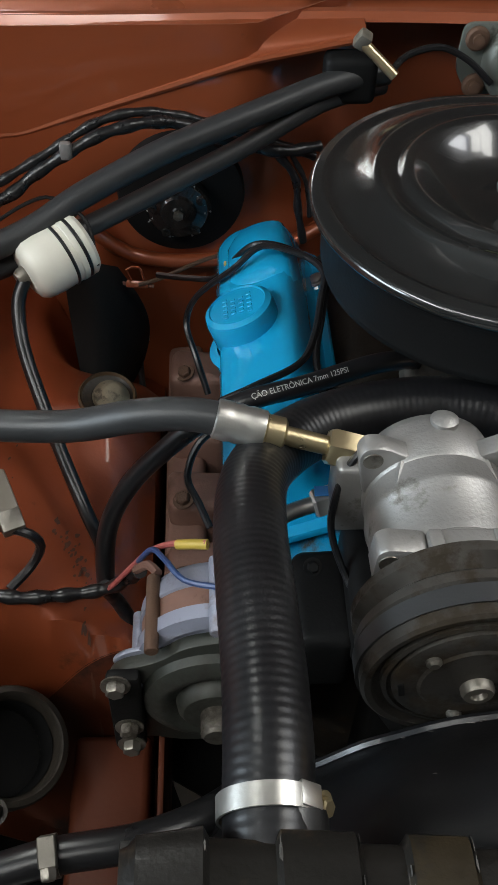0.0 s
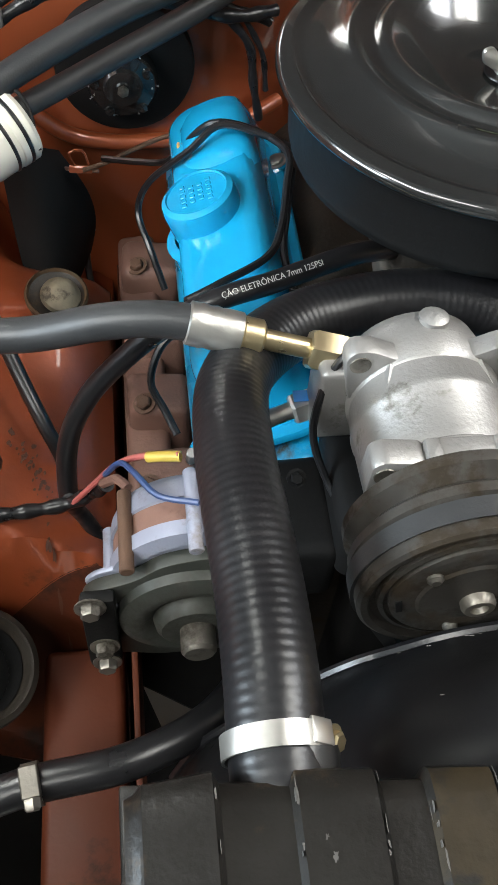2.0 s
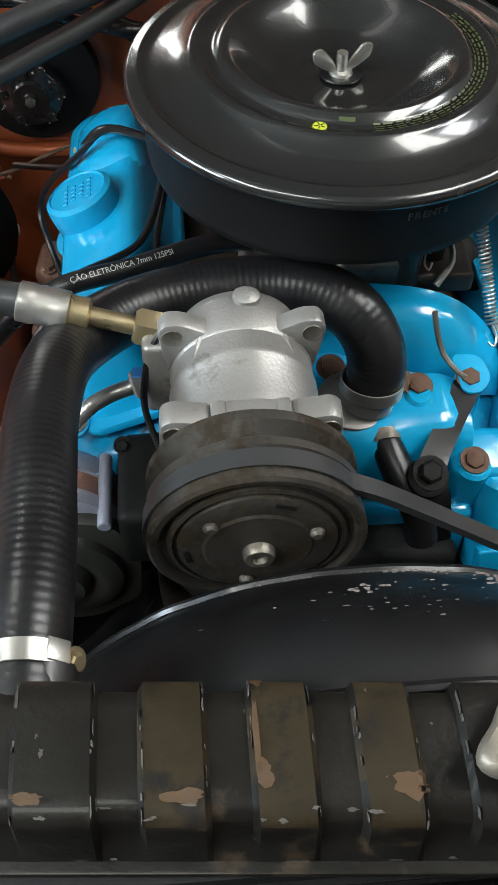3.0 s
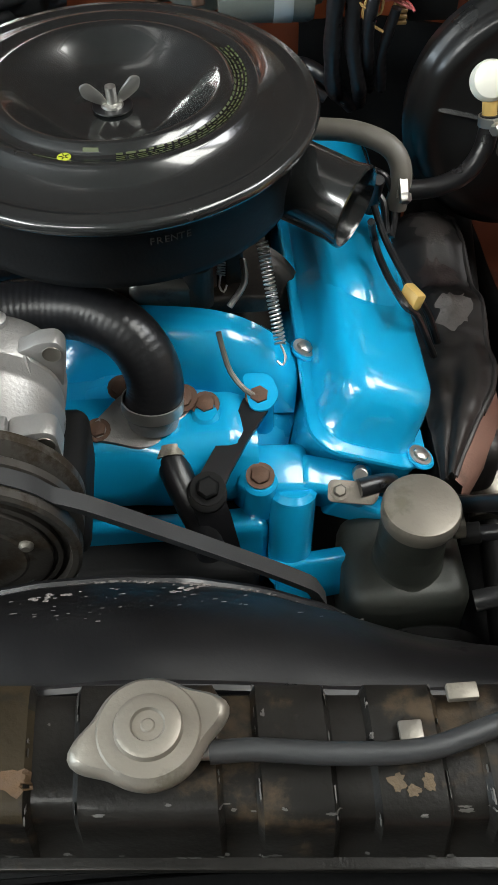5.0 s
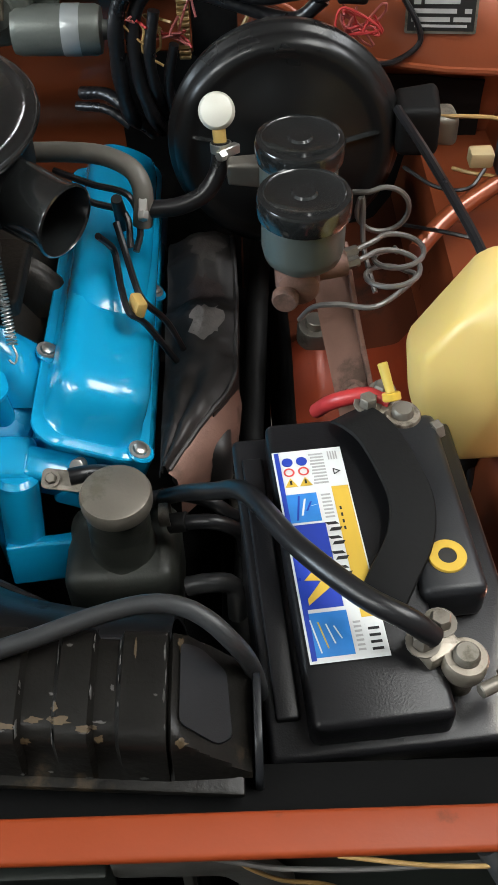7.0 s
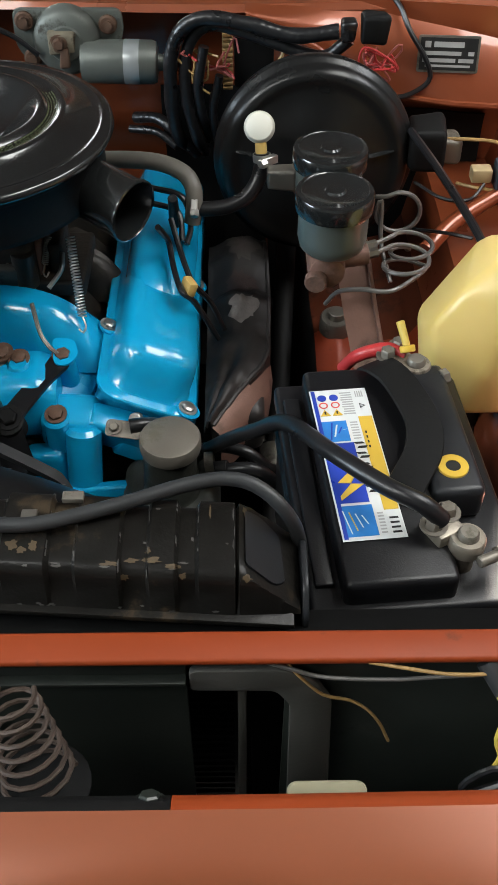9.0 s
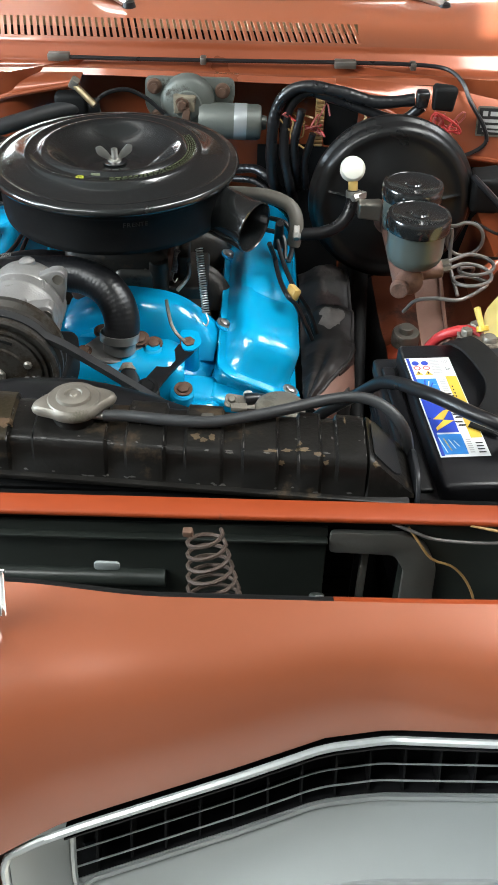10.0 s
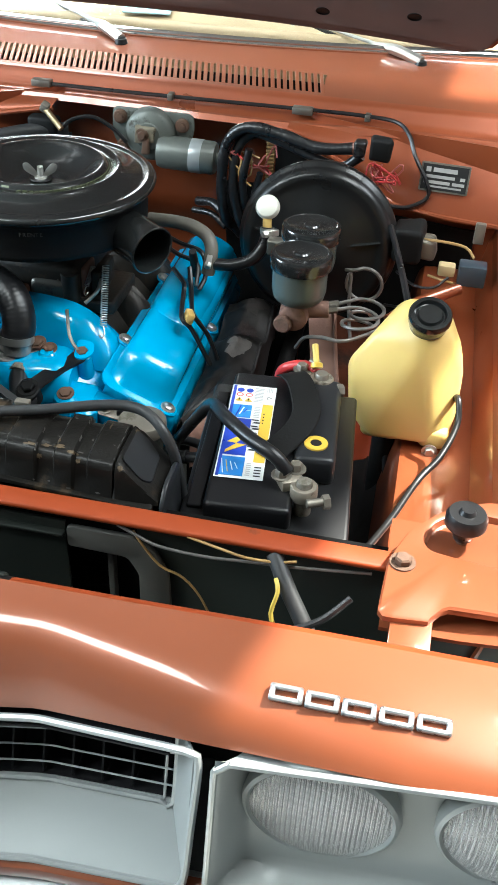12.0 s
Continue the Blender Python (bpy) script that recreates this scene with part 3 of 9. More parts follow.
part("windscreen_trim", tube([(x, screen_y(x) + 0.004, cowl_z(x, screen_y(x)) + 0.004) for x in span(-0.52, 1.08, 20)], 0.010, 10, 0.03), CHROME, car, "bright windscreen trim strip")
screen = part("windscreen", sheet(lambda x, v: (x * (1 - 0.1 * v) + 0.025 * v, screen_y(x) + 0.010 + 0.48 * v, cowl_z(x, screen_y(x)) + 0.008 + 0.40 * v), span(-0.5, 1.02, 14), span(0, 1, 6), 0.004), GLASS, car, "clear sloping windscreen glass")
screen.visible_shadow = False
part("dashboard", loft([[(x, 1.33, 0.95), (x, 1.34, 0.985), (x, 1.45, 1.02), (x, 1.60, 1.03), (x, 1.65, 0.98), (x, 1.64, 0.70), (x, 1.36, 0.70)] for x in span(-0.5, 1.02, 8)]), BEIGE, car, "beige dashboard top")
for x, y in ((0.20, 1.42), (0.55, 1.45)):
    part("paper", box(x, y, 1.018, 0.10, 0.07, 0.003, 0.0005, 1, pose(0, 0, 0, 14, 0, 8)), DASHM, car, "pale blue paper lying on the dashboard")
part("dash_pad", tube([(x, screen_y(x) + 0.06, 1.012) for x in span(-0.45, 1.0, 12)], 0.016, 10, 0.05), BEIGE, car)
part("seat_back", box(0.25, 2.25, 0.75, 1.25, 0.18, 0.75, 0.06, 4), BEIGE, car, "beige bench seat back")
part("rear_cabin", box(0.25, 3.0, 0.9, 1.5, 0.05, 1.1, 0.02), BEIGE, car)
part("roof", sheet(lambda x, y: (x, y, 1.43 - 0.10 * (x - XC) ** 2), span(-0.40, 0.92, 8), span(1.76, 3.0, 8), 0.02), PAINT, car, "orange roof")
for nm, p0, ln, way in (("wiper", (0.223, 1.166, 1.004), 0.24, (-0.182, 0.135, 0.034)), ("wiper", (0.782, 1.205, 1.006), 0.30, (-0.258, 0.125, 0.036))):
    wp = thing(nm, "chrome windscreen wiper arm with a black blade", "wiper", p0, "windscreen wipers")
    p0, way = Vector(p0), Vector(way).normalized()
    part("pivot", lathe([(0, 0.012), (0.010, 0.010), (0.013, 0), (0.016, -0.030), (0, -0.030)], 20, aim(p0, (0, -0.1, 1))), BLACK, wp)
    part("arm", tube([p0 + Vector((0, 0, 0.008)), p0 + way * 0.05 + Vector((0, 0, 0.012)), p0 + way * 0.10 + Vector((0, 0, 0.008)), p0 + way * ln], 0.006, 8, 0.01, True, lambda s: 0.0105 - 0.007 * ease(0.05, 0.12, s)), STEEL, wp, "satin chrome arm")
    tip = p0 + way * ln
    side = Vector((way.x, way.y, way.z))
    bl = tube([tip - side * 0.20 + Vector((0.0, 0.012, -0.012)), tip + Vector((0, 0.008, -0.004)), tip + side * 0.16 + Vector((0, 0.006, -0.010))], 0.004, 8)
    part("blade", bl, RUBBER, wp, "black rubber blade")

# raised bonnet
HA = Vector((0, 1.115, 1.085))
HB = Vector((0, 0.70, 2.02))


def bonnet_at(x, v, drop=0.0):
    p = HA.lerp(HB, v)
    n = Vector((0, -(HB - HA).z, -(HA - HB).y)).normalized()
    side = abs(x - XC)
    p = p + n * (drop + 0.05 * (side / 0.68) ** 2.5 + 0.01 * math.sin(v * math.pi))
    return Vector((x, p.y, p.z))


def bonnet_x(v):
    r = 0.10
    k = max(0.0, 1 - v / r)
    return 0.68 - 0.07 * (1 - math.sqrt(max(0, 1 - k * k)))


bonnet = thing("bonnet", "raised burnt orange bonnet with a ribbed underside", "bonnet", (XC, 1.1, 1.08))
VS = [0, 0.015, 0.04, 0.07, 0.1, 0.15] + span(0.2, 1, 12)
part("outer_skin", sheet(lambda k, v: bonnet_at(XC + k * bonnet_x(v), v), span(-1, 1, 31), VS, 0.003), PAINT, bonnet)
part("under_skin", sheet(lambda k, v: bonnet_at(XC + k * bonnet_x(v) * 0.985, v, 0.006), span(-1, 1, 31), VS, 0.002), UNDERHOOD, bonnet, "dark red underside")
for k0, k1, v0, v1 in ((-0.97, 0.97, 0.02, 0.13), (-0.97, 0.97, 0.88, 0.98), (-0.97, -0.82, 0.13, 0.88), (0.82, 0.97, 0.13, 0.88), (-0.08, 0.08, 0.13, 0.88)):
    part("inner_rib", sheet(lambda k, v: bonnet_at(XC + k * bonnet_x(v), v, 0.018), span(k0, k1, 20), span(v0, v1, 8), 0.012), UNDERHOOD, bonnet, "dark red inner frame rib")
for k, v in ((0.55, 0.055), (0.78, 0.07), (-0.55, 0.055), (-0.78, 0.07)):
    c = bonnet_at(XC + k * 0.66, v, 0.0325)
    part("access_hole", lathe([(0.0, 0.0), (0.011, 0.0), (0.012, 0.001), (0.012, 0.002)], 20, aim(c, (0, -0.61, -0.79))), BLACKDULL, bonnet)

# inner fenders


def left_apron(x, y):
    back = lerp([(-0.46, 0.93), (-0.37, 0.88), (-0.29, 0.76), (-0.21, 0.66), (-0.14, 0.625), (-0.075, 0.60), (-0.055, 0.58), (-0.05, 0.35)], x)
    front = lerp([(-0.46, 0.90), (-0.37, 0.80), (-0.29, 0.52), (-0.24, 0.34), (-0.14, 0.25), (-0.07, 0.22), (-0.05, 0.20)], x)
    z = front + (back - front) * ease(0.42, 0.485, y + 0.25 * (x + 0.15))
    z += 0.035 * math.exp(-((x + 0.108) ** 2 + (y - 0.722) ** 2) / 0.003)
    z -= 0.10 * ease(0.80, 0.88, y) * ease(-0.19, -0.14, x) * ease(-0.02, -0.06, x)
    z += 0.004 * noise.noise((x * 14, y * 14, 3))
    return z


part("inner_fender", sheet(lambda x, y: (x, y, left_apron(x, y)), span(-0.46, -0.05, 56), span(0.462, 0.945, 58), 0.003), BAYLO, car, "orange inner fender with dirt and scratches")
part("fender_toe", sheet(lambda x, y: (x, y, left_apron(x, y) - 0.0005), span(-0.46, -0.05, 50), span(0.405, 0.4625, 14), 0.003), RAILM, car, "dirty red inner fender foot, darkened for shade")
random.seed(17)
chips_l = bmesh.new()
for i in range(70):
    k = random.random()
    line = random.random()
    if line < 0.6:
        x, y = -0.152 + 0.042 * k + random.gauss(0, 0.004), 0.590 - 0.078 * k + random.gauss(0, 0.005)
    elif line < 0.8:
        x, y = -0.19 + random.gauss(0, 0.012), 0.66 + random.gauss(0, 0.03)
    else:
        x, y = -0.112 + random.gauss(0, 0.002), 0.500 - 0.06 * k
    sz = random.uniform(0.0006, 0.0028)
    ring = [(x + sz * random.uniform(0.5, 1.3) * math.cos(a) * 0.7 + 0.3 * sz * math.sin(a), y + sz * random.uniform(0.7, 1.9) * math.sin(a)) for a in span(0, 2 * math.pi, 9)[:-1]]
    chips_l.faces.new([chips_l.verts.new((a, b, left_apron(a, b) + 0.0016)) for a, b in ring])
tagged(part("chipped_paint", chips_l, CHIP, car, "dark chips where the fender paint has flaked"), kind="stuff")
# Black gusset draws the corner's undercoat together with its deep shade.
part("corner_shade_undercoat", sheet(lambda k, h: Vector((-0.160 + (0.060 + 0.022 * math.sin(math.pi * h)) * k + 0.022 * (1 - h) ** 1.5, 0.888 - 0.035 * math.sin(math.pi * k) - 0.10 * (1 - k) * (1 - h), 0.570 + (0.19 - 0.05 * k * k) * h)), span(0, 1, 18), span(0, 1, 20), 0.004), BLACKDULL, car, "black gusset for undercoat and shade in the firewall corner")
# Black sheet added to give the pit ahead of the fender its shade.
part("pit_shade_sheet", sheet(lambda x, y: (x, y, left_apron(x, y) - 0.004), span(-0.46, -0.05, 40), span(0.03, 0.407, 30), 0.003), BLACKDULL, car, "black sheet standing in for shade ahead of the fender")
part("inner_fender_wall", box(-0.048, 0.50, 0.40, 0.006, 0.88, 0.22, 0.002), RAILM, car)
rl = part("front_rail", box(-0.095, 0.22, 0.455, 0.072, 0.42, 0.09, 0.008, 3), RAILM, car, "dirty red box-section front rail, darkened for shade")


def right_apron(x, y):
    z = lerp([(0.652, 0.40), (0.658, 0.585), (0.67, 0.605), (0.70, 0.615), (0.75, 0.60), (0.80, 0.615), (0.822, 0.650), (0.836, 0.724), (0.845, 0.737), (0.90, 0.741), (0.935, 0.744), (0.9455, 0.790), (0.95, 0.868)], x)
    z += 0.022 * math.exp(-((x - 0.698) ** 2 + (y - 0.684) ** 2) / 0.0025)
    z -= 0.06 * ease(0.9455, 0.95, x) * ease(0.10, 0.17, y)
    return z + 0.003 * noise.noise((x * 14, y * 14, 7))


part("inner_fender", sheet(lambda x, y: (x, y, right_apron(x, y)), span(0.672, 0.822, 30), span(0.52, 0.69, 18), 0.003), GRIMEBAY, car, "dirty orange inner fender")
# Corner takes the darker paint for the shade by the firewall.
part("fender_corner", sheet(lambda x, y: (x, y, right_apron(x, y) - 0.0005), span(0.672, 0.822, 30), span(0.689, 0.95, 24), 0.003), RAILM, car, "dirty red inner fender corner, darkened for shade")
part("black_fender_edge", sheet(lambda x, y: (x, y, right_apron(x, y) - 0.001), span(0.652, 0.674, 6), span(0.03, 0.95, 70), 0.003), BLACKDULL, car, "black edge of the inner fender")
part("battery_shelf", sheet(lambda x, y: (x, y, right_apron(x, y) - 0.001), span(0.672, 0.822, 20), span(0.03, 0.522, 34), 0.003), BLACKDULL, car, "black shelf under the battery")
part("fender_shelf", sheet(lambda x, y: (x, y, right_apron(x, y)), span(0.822, 0.95, 34), span(0.03, 0.95, 70), 0.003), BAY, car, "orange fender shelf in sunlight")
part("chassis_rail", box(0.615, 0.55, 0.38, 0.07, 0.95, 0.12, 0.01, 3), BLACKDULL, car, "dark chassis rail")
# Added black sheet that darkens the depth beside the engine.
part("underpan_shade_sheet", box(0.50, 0.70, 0.30, 0.30, 0.60, 0.006, 0.002), BLACKDULL, car)
for poly in ([(-0.06, 0.05), (0.60, 0.05), (0.60, 0.375), (-0.06, 0.375)], [(0.018, 0.375), (0.60, 0.375), (0.60, 0.452), (0.018, 0.452)], [(-0.06, 0.452), (0.60, 0.452), (0.60, 0.90), (-0.06, 0.90)], [(-0.06, 0.375), (-0.017, 0.375), (-0.046, 0.452), (-0.06, 0.452)], [(-0.017, 0.375), (0.018, 0.375), (0.018, 0.413)], [(-0.046, 0.452), (0.018, 0.413), (0.018, 0.452)]):
    part("crossmember", plate(poly, 0.004, Matrix.Translation((0, 0, 0.345)), 0), BLACKDULL, car, "greasy black crossmember plate")
# Black sheet over the lower firewall puts the shade under the servo into colour.
part("firewall_shade_sheet", sheet(lambda x, z: (x, firewall_at(x, z) - 0.012 - 0.004 * noise.noise((x * 30, z * 30, 1)), z), span(0.455, 0.92, 38), span(0.20, 0.815, 30), 0.004), BLACKDULL, car, "black sheet standing in for shade on the lower firewall")
for sgn, x0 in ((1, 0.95), (-1, -0.45)):
    prof = [(0.0, 0.862), (0.004, 0.885), (0.012, 0.892), (0.020, 0.889), (0.026, 0.868), (0.040, 0.868), (0.050, 0.905), (0.058, 0.918), (0.075, 0.925), (0.14, 0.915), (0.20, 0.86), (0.225, 0.74), (0.23, 0.45)]
    part("fender", sheet(lambda k, y: (x0 + sgn * prof[int(k)][0], y, prof[int(k)][1] - (0.055 * ease(0.10, 0.17, y) if k < 6 else 0) + 0.05 * ease(0.2, 1.2, y) * ease(0.03, 0.06, prof[int(k)][0])), range(len(prof)), span(-0.15, 1.6, 24), 0.002), PAINT, car, "glossy orange front fender")
part("latch_bridge", sheet(lambda x, y: (x, y, 0.866 + 0.004 * ease(0.9, 0.96, x)), span(0.842, 1.0, 10), span(-0.045, 0.10, 12), 0.004), PAINT, car, "orange pressed bonnet slam panel")
def star(poly, c, n=72):
    """Points where n rays from c leave a polygon."""
    out = []
    for i in range(n):
        w = Vector((math.cos(2 * math.pi * i / n), math.sin(2 * math.pi * i / n)))
        best = 9.0
        for (ax, ay), (bx, by) in zip(poly, poly[1:] + poly[:1]):
            e = Vector((bx - ax, by - ay))
            det = w.x * -e.y + w.y * e.x
            if abs(det) > 1e-12:
                dx, dy = ax - c[0], ay - c[1]
                t, q = (dx * -e.y + dy * e.x) / det, (w.x * dy - w.y * dx) / det
                if t > 0 and -1e-6 <= q <= 1 + 1e-6:
                    best = min(best, t)
        out.append(Vector((c[0] + w.x * best, c[1] + w.y * best, 0)))
    return out


SC = (0.918, 0.064)
s_out = star(round_poly([(0.838, -0.052), (0.888, -0.048), (0.892, -0.030), (1.02, -0.026), (1.02, 0.125), (0.93, 0.122), (0.885, 0.095), (0.858, 0.062), (0.842, 0.02)], 0.010), SC, 120)
s_in = star(round_poly([(0.872, 0.040), (0.880, 0.080), (0.912, 0.100), (0.965, 0.098), (0.972, 0.036), (0.940, 0.030)], 0.016, 6), SC, 120)
sc3 = Vector((*SC, 0))
up = lambda pts, z, k=1.0: [tuple(sc3 + (p - sc3) * k + Vector((0, 0, z))) for p in pts]
brd = part("bridge_plate", loft([up(s_out, 0.8805), up(s_out, 0.8860), up(s_out, 0.8880, 0.975), up(s_in, 0.8880, 1.10), up(s_in, 0.8870, 1.03), up(s_in, 0.8770, 0.95), up(s_in, 0.8735, 0.88)]), PAINT, car, "orange painted slam panel plate with a recess")
part("bridge_leg", box(0.868, -0.078, 0.872, 0.036, 0.075, 0.006, 0.002, 2, pose(0, 0, 0, 12)), PAINT, brd)
part("plate_bolt", bolt((0.855, 0.016, 0.888), (0, 0, 1), 0.008, 0.008), RUST, brd, "rusty bolt on a washer")
stop = thing("bonnet_stop", "black rubber bonnet stop on the slam panel", "rubber stop", (0.907, 0.066, 0.888))
part("bumper_pad", lathe([(0, 0.034), (0.006, 0.034), (0.008, 0.030), (0.017, 0.030), (0.0195, 0.025), (0.0195, 0.017), (0.012, 0.008), (0.009, 0.003), (0.009, 0)], 28, Matrix.Translation((0.907, 0.066, 0.886))), RUBBER, stop)
part("threaded_stem", rod((0.907, 0.066, 0.875), (0.907, 0.066, 0.894), 0.0055), RUST, stop)

bead = [(-0.150, 0.912, 0.775), (-0.128, 0.914, 0.742), (-0.090, 0.918, 0.708), (-0.045, 0.921, 0.695), (0.0, 0.924, 0.693), (0.049, 0.928, 0.694), (0.10, 0.955, 0.696), (0.142, 0.985, 0.700)]
part("pressed_bead", tube(bead, 0.0085, 12), BAY, car, "rolled orange seam on the firewall")
# Pale plate paints the light seen through an oval slot.
part("oval_slot", plate(round_poly([(-0.012, -0.005), (0.012, -0.005), (0.012, 0.005), (-0.012, 0.005)], 0.005), 0.003, Matrix.Translation((0.325, 0.0045, 0.822)) @ pose(0, 0, 0, 90), 0.0008), SILVER, car, "pale oval plate standing for light in a slot")
for sx in (-0.62, 0.62):
    ty = part("tyre", lathe([(0.19, -0.085), (0.27, -0.09), (0.285, -0.075), (0.289, -0.04), (0.29, 0.0), (0.289, 0.04), (0.285, 0.075), (0.27, 0.09), (0.19, 0.085)], 48, aim((XC + sx, 0.62, 0.289), (1, 0, 0))), RUBBER, car, "black rubber front tyre")
    part("wheel_rim", lathe([(0, -0.02), (0.10, -0.02), (0.15, -0.05), (0.19, -0.085), (0.19, 0.085), (0.15, 0.05), (0.10, 0.02), (0, 0.02)], 36, aim((XC + sx, 0.62, 0.289), (1, 0, 0))), OLDSTEEL, ty)

# radiator support bar and the dark space behind the grille
part("support_bar", box(0.235, 0.0335, 0.8695, 1.24, 0.025, 0.007, 0.003, 3), BARPAINT, car, "orange radiator support bar")
part("radiator_seal", box(0.235, 0.064, 0.840, 1.24, 0.040, 0.004, 0.001), SEALM, car, "black rubber radiator seal")
part("support_web", box(0.235, 0.043, 0.8485, 1.24, 0.004, 0.035, 0.001), BLACKDULL, car)
part("closing_panel", box(0.108, 0.034, 0.665, 0.84, 0.004, 0.37, 0.001), CLOSING, car, "dark green-black radiator closing panel")
part("closing_fold", box(0.108, 0.0275, 0.838, 0.84, 0.009, 0.004, 0.0015), CLOSING, car, "folded lip along the closing panel")
part("closing_roll", rod((-0.30, 0.028, 0.782), (0.376, 0.028, 0.782), 0.009, 12), CLOSING, car, "pressed roll in the closing panel")
part("side_baffle", box(0.815, 0.040, 0.68, 0.43, 0.004, 0.36, 0.001), CLOSING, car, "dark headlamp bay baffle")
XZ = Matrix(((1, 0, 0, 0), (0, 0, 1, 0.031), (0, 1, 0, 0), (0, 0, 0, 1)))
part("side_brace", plate(round_poly([(0.530, 0.848), (0.598, 0.848), (0.620, 0.835), (0.634, 0.805), (0.642, 0.62), (0.606, 0.62), (0.603, 0.80), (0.592, 0.820), (0.530, 0.822)], 0.006), 0.007, XZ, 0.002), DUCTGREY, car, "dusty grey bent brace")
part("upright", box(0.568, 0.050, 0.68, 0.007, 0.012, 0.27, 0.002), DUCTGREY, car, "thin upright bar in the black opening")
part("edge_bolt", bolt((0.511, -0.0765, 0.873), (0, 0.6, 0.8), 0.007, 0.006), CLOSING, car, "dark bolt under the nose edge")
part("undertray", box(0.25, -0.08, 0.50, 1.5, 0.26, 0.01, 0.002), BLACKDULL, car)

# nose panel
def nose_rear(u):
    return Vector((0, -0.074 - 0.012 * ease(0, 0.14, u), 0.884 + 0.004 * ease(0.3, 0.6, u)))


TOP_LINE = [(0.0, -0.232, 0.735), (0.015, -0.226, 0.738), (0.06, -0.212, 0.751), (0.20, -0.178, 0.782), (0.27, -0.159, 0.797), (0.32, -0.154, 0.803), (0.47, -0.177, 0.834), (0.62, -0.193, 0.857), (0.85, -0.19, 0.868)]
BOT_LINE = [(0.0, -0.268, 0.575), (0.02, -0.262, 0.578), (0.20, -0.225, 0.632), (0.27, -0.209, 0.655), (0.32, -0.205, 0.662), (0.47, -0.212, 0.685), (0.85, -0.215, 0.712)]


def on(table, u):
    return Vector((0, lerp([(a, b) for a, b, c in table], u), lerp([(a, c) for a, b, c in table], u)))


def nose_at(x, s):
    u = abs(x - XC)
    a, b = nose_rear(u), on(TOP_LINE, u) + Vector((0, 0.002, 0.004))
    crown = 0.014 * math.exp(-(u / 0.045) ** 2) * (s ** 0.7)
    y = a.y + (b.y - a.y) * (s * 0.55 + 0.45 * (1 - (1 - s) ** 1.9))
    z = a.z + (b.z - a.z) * (0.30 * s + 0.70 * s ** 3.2)
    return Vector((x, y - crown * 0.6, z + crown * 0.6 * (1 - s)))


SS = [0, 0.03, 0.08] + span(0.15, 1.0, 14)
nose = part("nose_panel", sheet(lambda x, s: nose_at(x, s), span(XC - 0.84, XC + 0.84, 113), SS, -0.002), PAINT, car, "glossy burnt orange nose panel")
for x0, x1, mat, text in ((XC - 0.84, 0.524, BLACKDULL, "black rubber strip under the nose edge"), (0.5245, XC + 0.84, BARPAINT, "dull red folded lip of the nose")):
    part("folded_edge", sheet(lambda x, k: nose_at(x, 0) + Vector((0, (0, 0.006, 0.013, 0.016)[int(k)], (-0.0006, -0.003, -0.009, -0.021)[int(k)])), span(x0, x1, 40), range(4), 0.001), mat, nose, text)
# Black strip colours in the shadow gap between nose and grille.
part("grille_shadow_gap", sheet(lambda x, k: Vector((x, 0, 0)) + on(TOP_LINE, abs(x - XC)) + Vector((0, (0.010, 0.030)[int(k)], (0.004, 0.006)[int(k)])), span(XC - 0.84, XC + 0.84, 80), range(2), 0.002), BLACKDULL, nose)


def low_strip(x, k):
    u = abs(x - XC)
    p = on(BOT_LINE, u) + Vector((x, 0, 0))
    return p + Vector((0, (0.012, 0.000, -0.004, -0.005, -0.002, 0.02)[int(k)], (-0.003, -0.005, -0.009, -0.020, -0.026, -0.03)[int(k)]))


part("lower_valance", sheet(low_strip, span(XC - 0.84, XC + 0.84, 100), range(6), 0.002), PAINT, car, "orange strip under the grille")
cp = part("centre_post", loft([[(XC + dx * w, y + dy, z) for dx, dy in ((-1, 0.03), (-0.9, 0.006), (-0.4, -0.004), (0, -0.006), (0.4, -0.004), (0.9, 0.006), (1, 0.03))] for z, y, w in ((0.752, -0.222, 0.012), (0.735, -0.229, 0.0125), (0.66, -0.247, 0.0135), (0.60, -0.262, 0.018), (0.57, -0.272, 0.030), (0.555, -0.268, 0.034))], False, False), PAINT, car, "orange centre post between the grilles")
bump_rows = [(0.030, -0.027), (-0.010, -0.034), (-0.050, -0.044), (-0.075, -0.066), (-0.085, -0.09), (-0.086, -0.15), (-0.07, -0.18), (0.0, -0.19)]
bumper = thing("bumper", "bright chromed curved steel front bumper", "bumper", (XC, -0.3, 0.45))
for piece, first, last in (("bumper_top", 0, 3), ("bumper_face", 3, 5), ("lower_lip", 5, 7)):
    part(piece, sheet(lambda x, k: Vector((x, 0, 0)) + on(BOT_LINE, abs(x - XC)) + Vector((0, bump_rows[int(k)][0], bump_rows[int(k)][1])), span(XC - 0.88, XC + 0.88, 90), range(first, last + 1), 0.003), WORNCHROME, bumper)


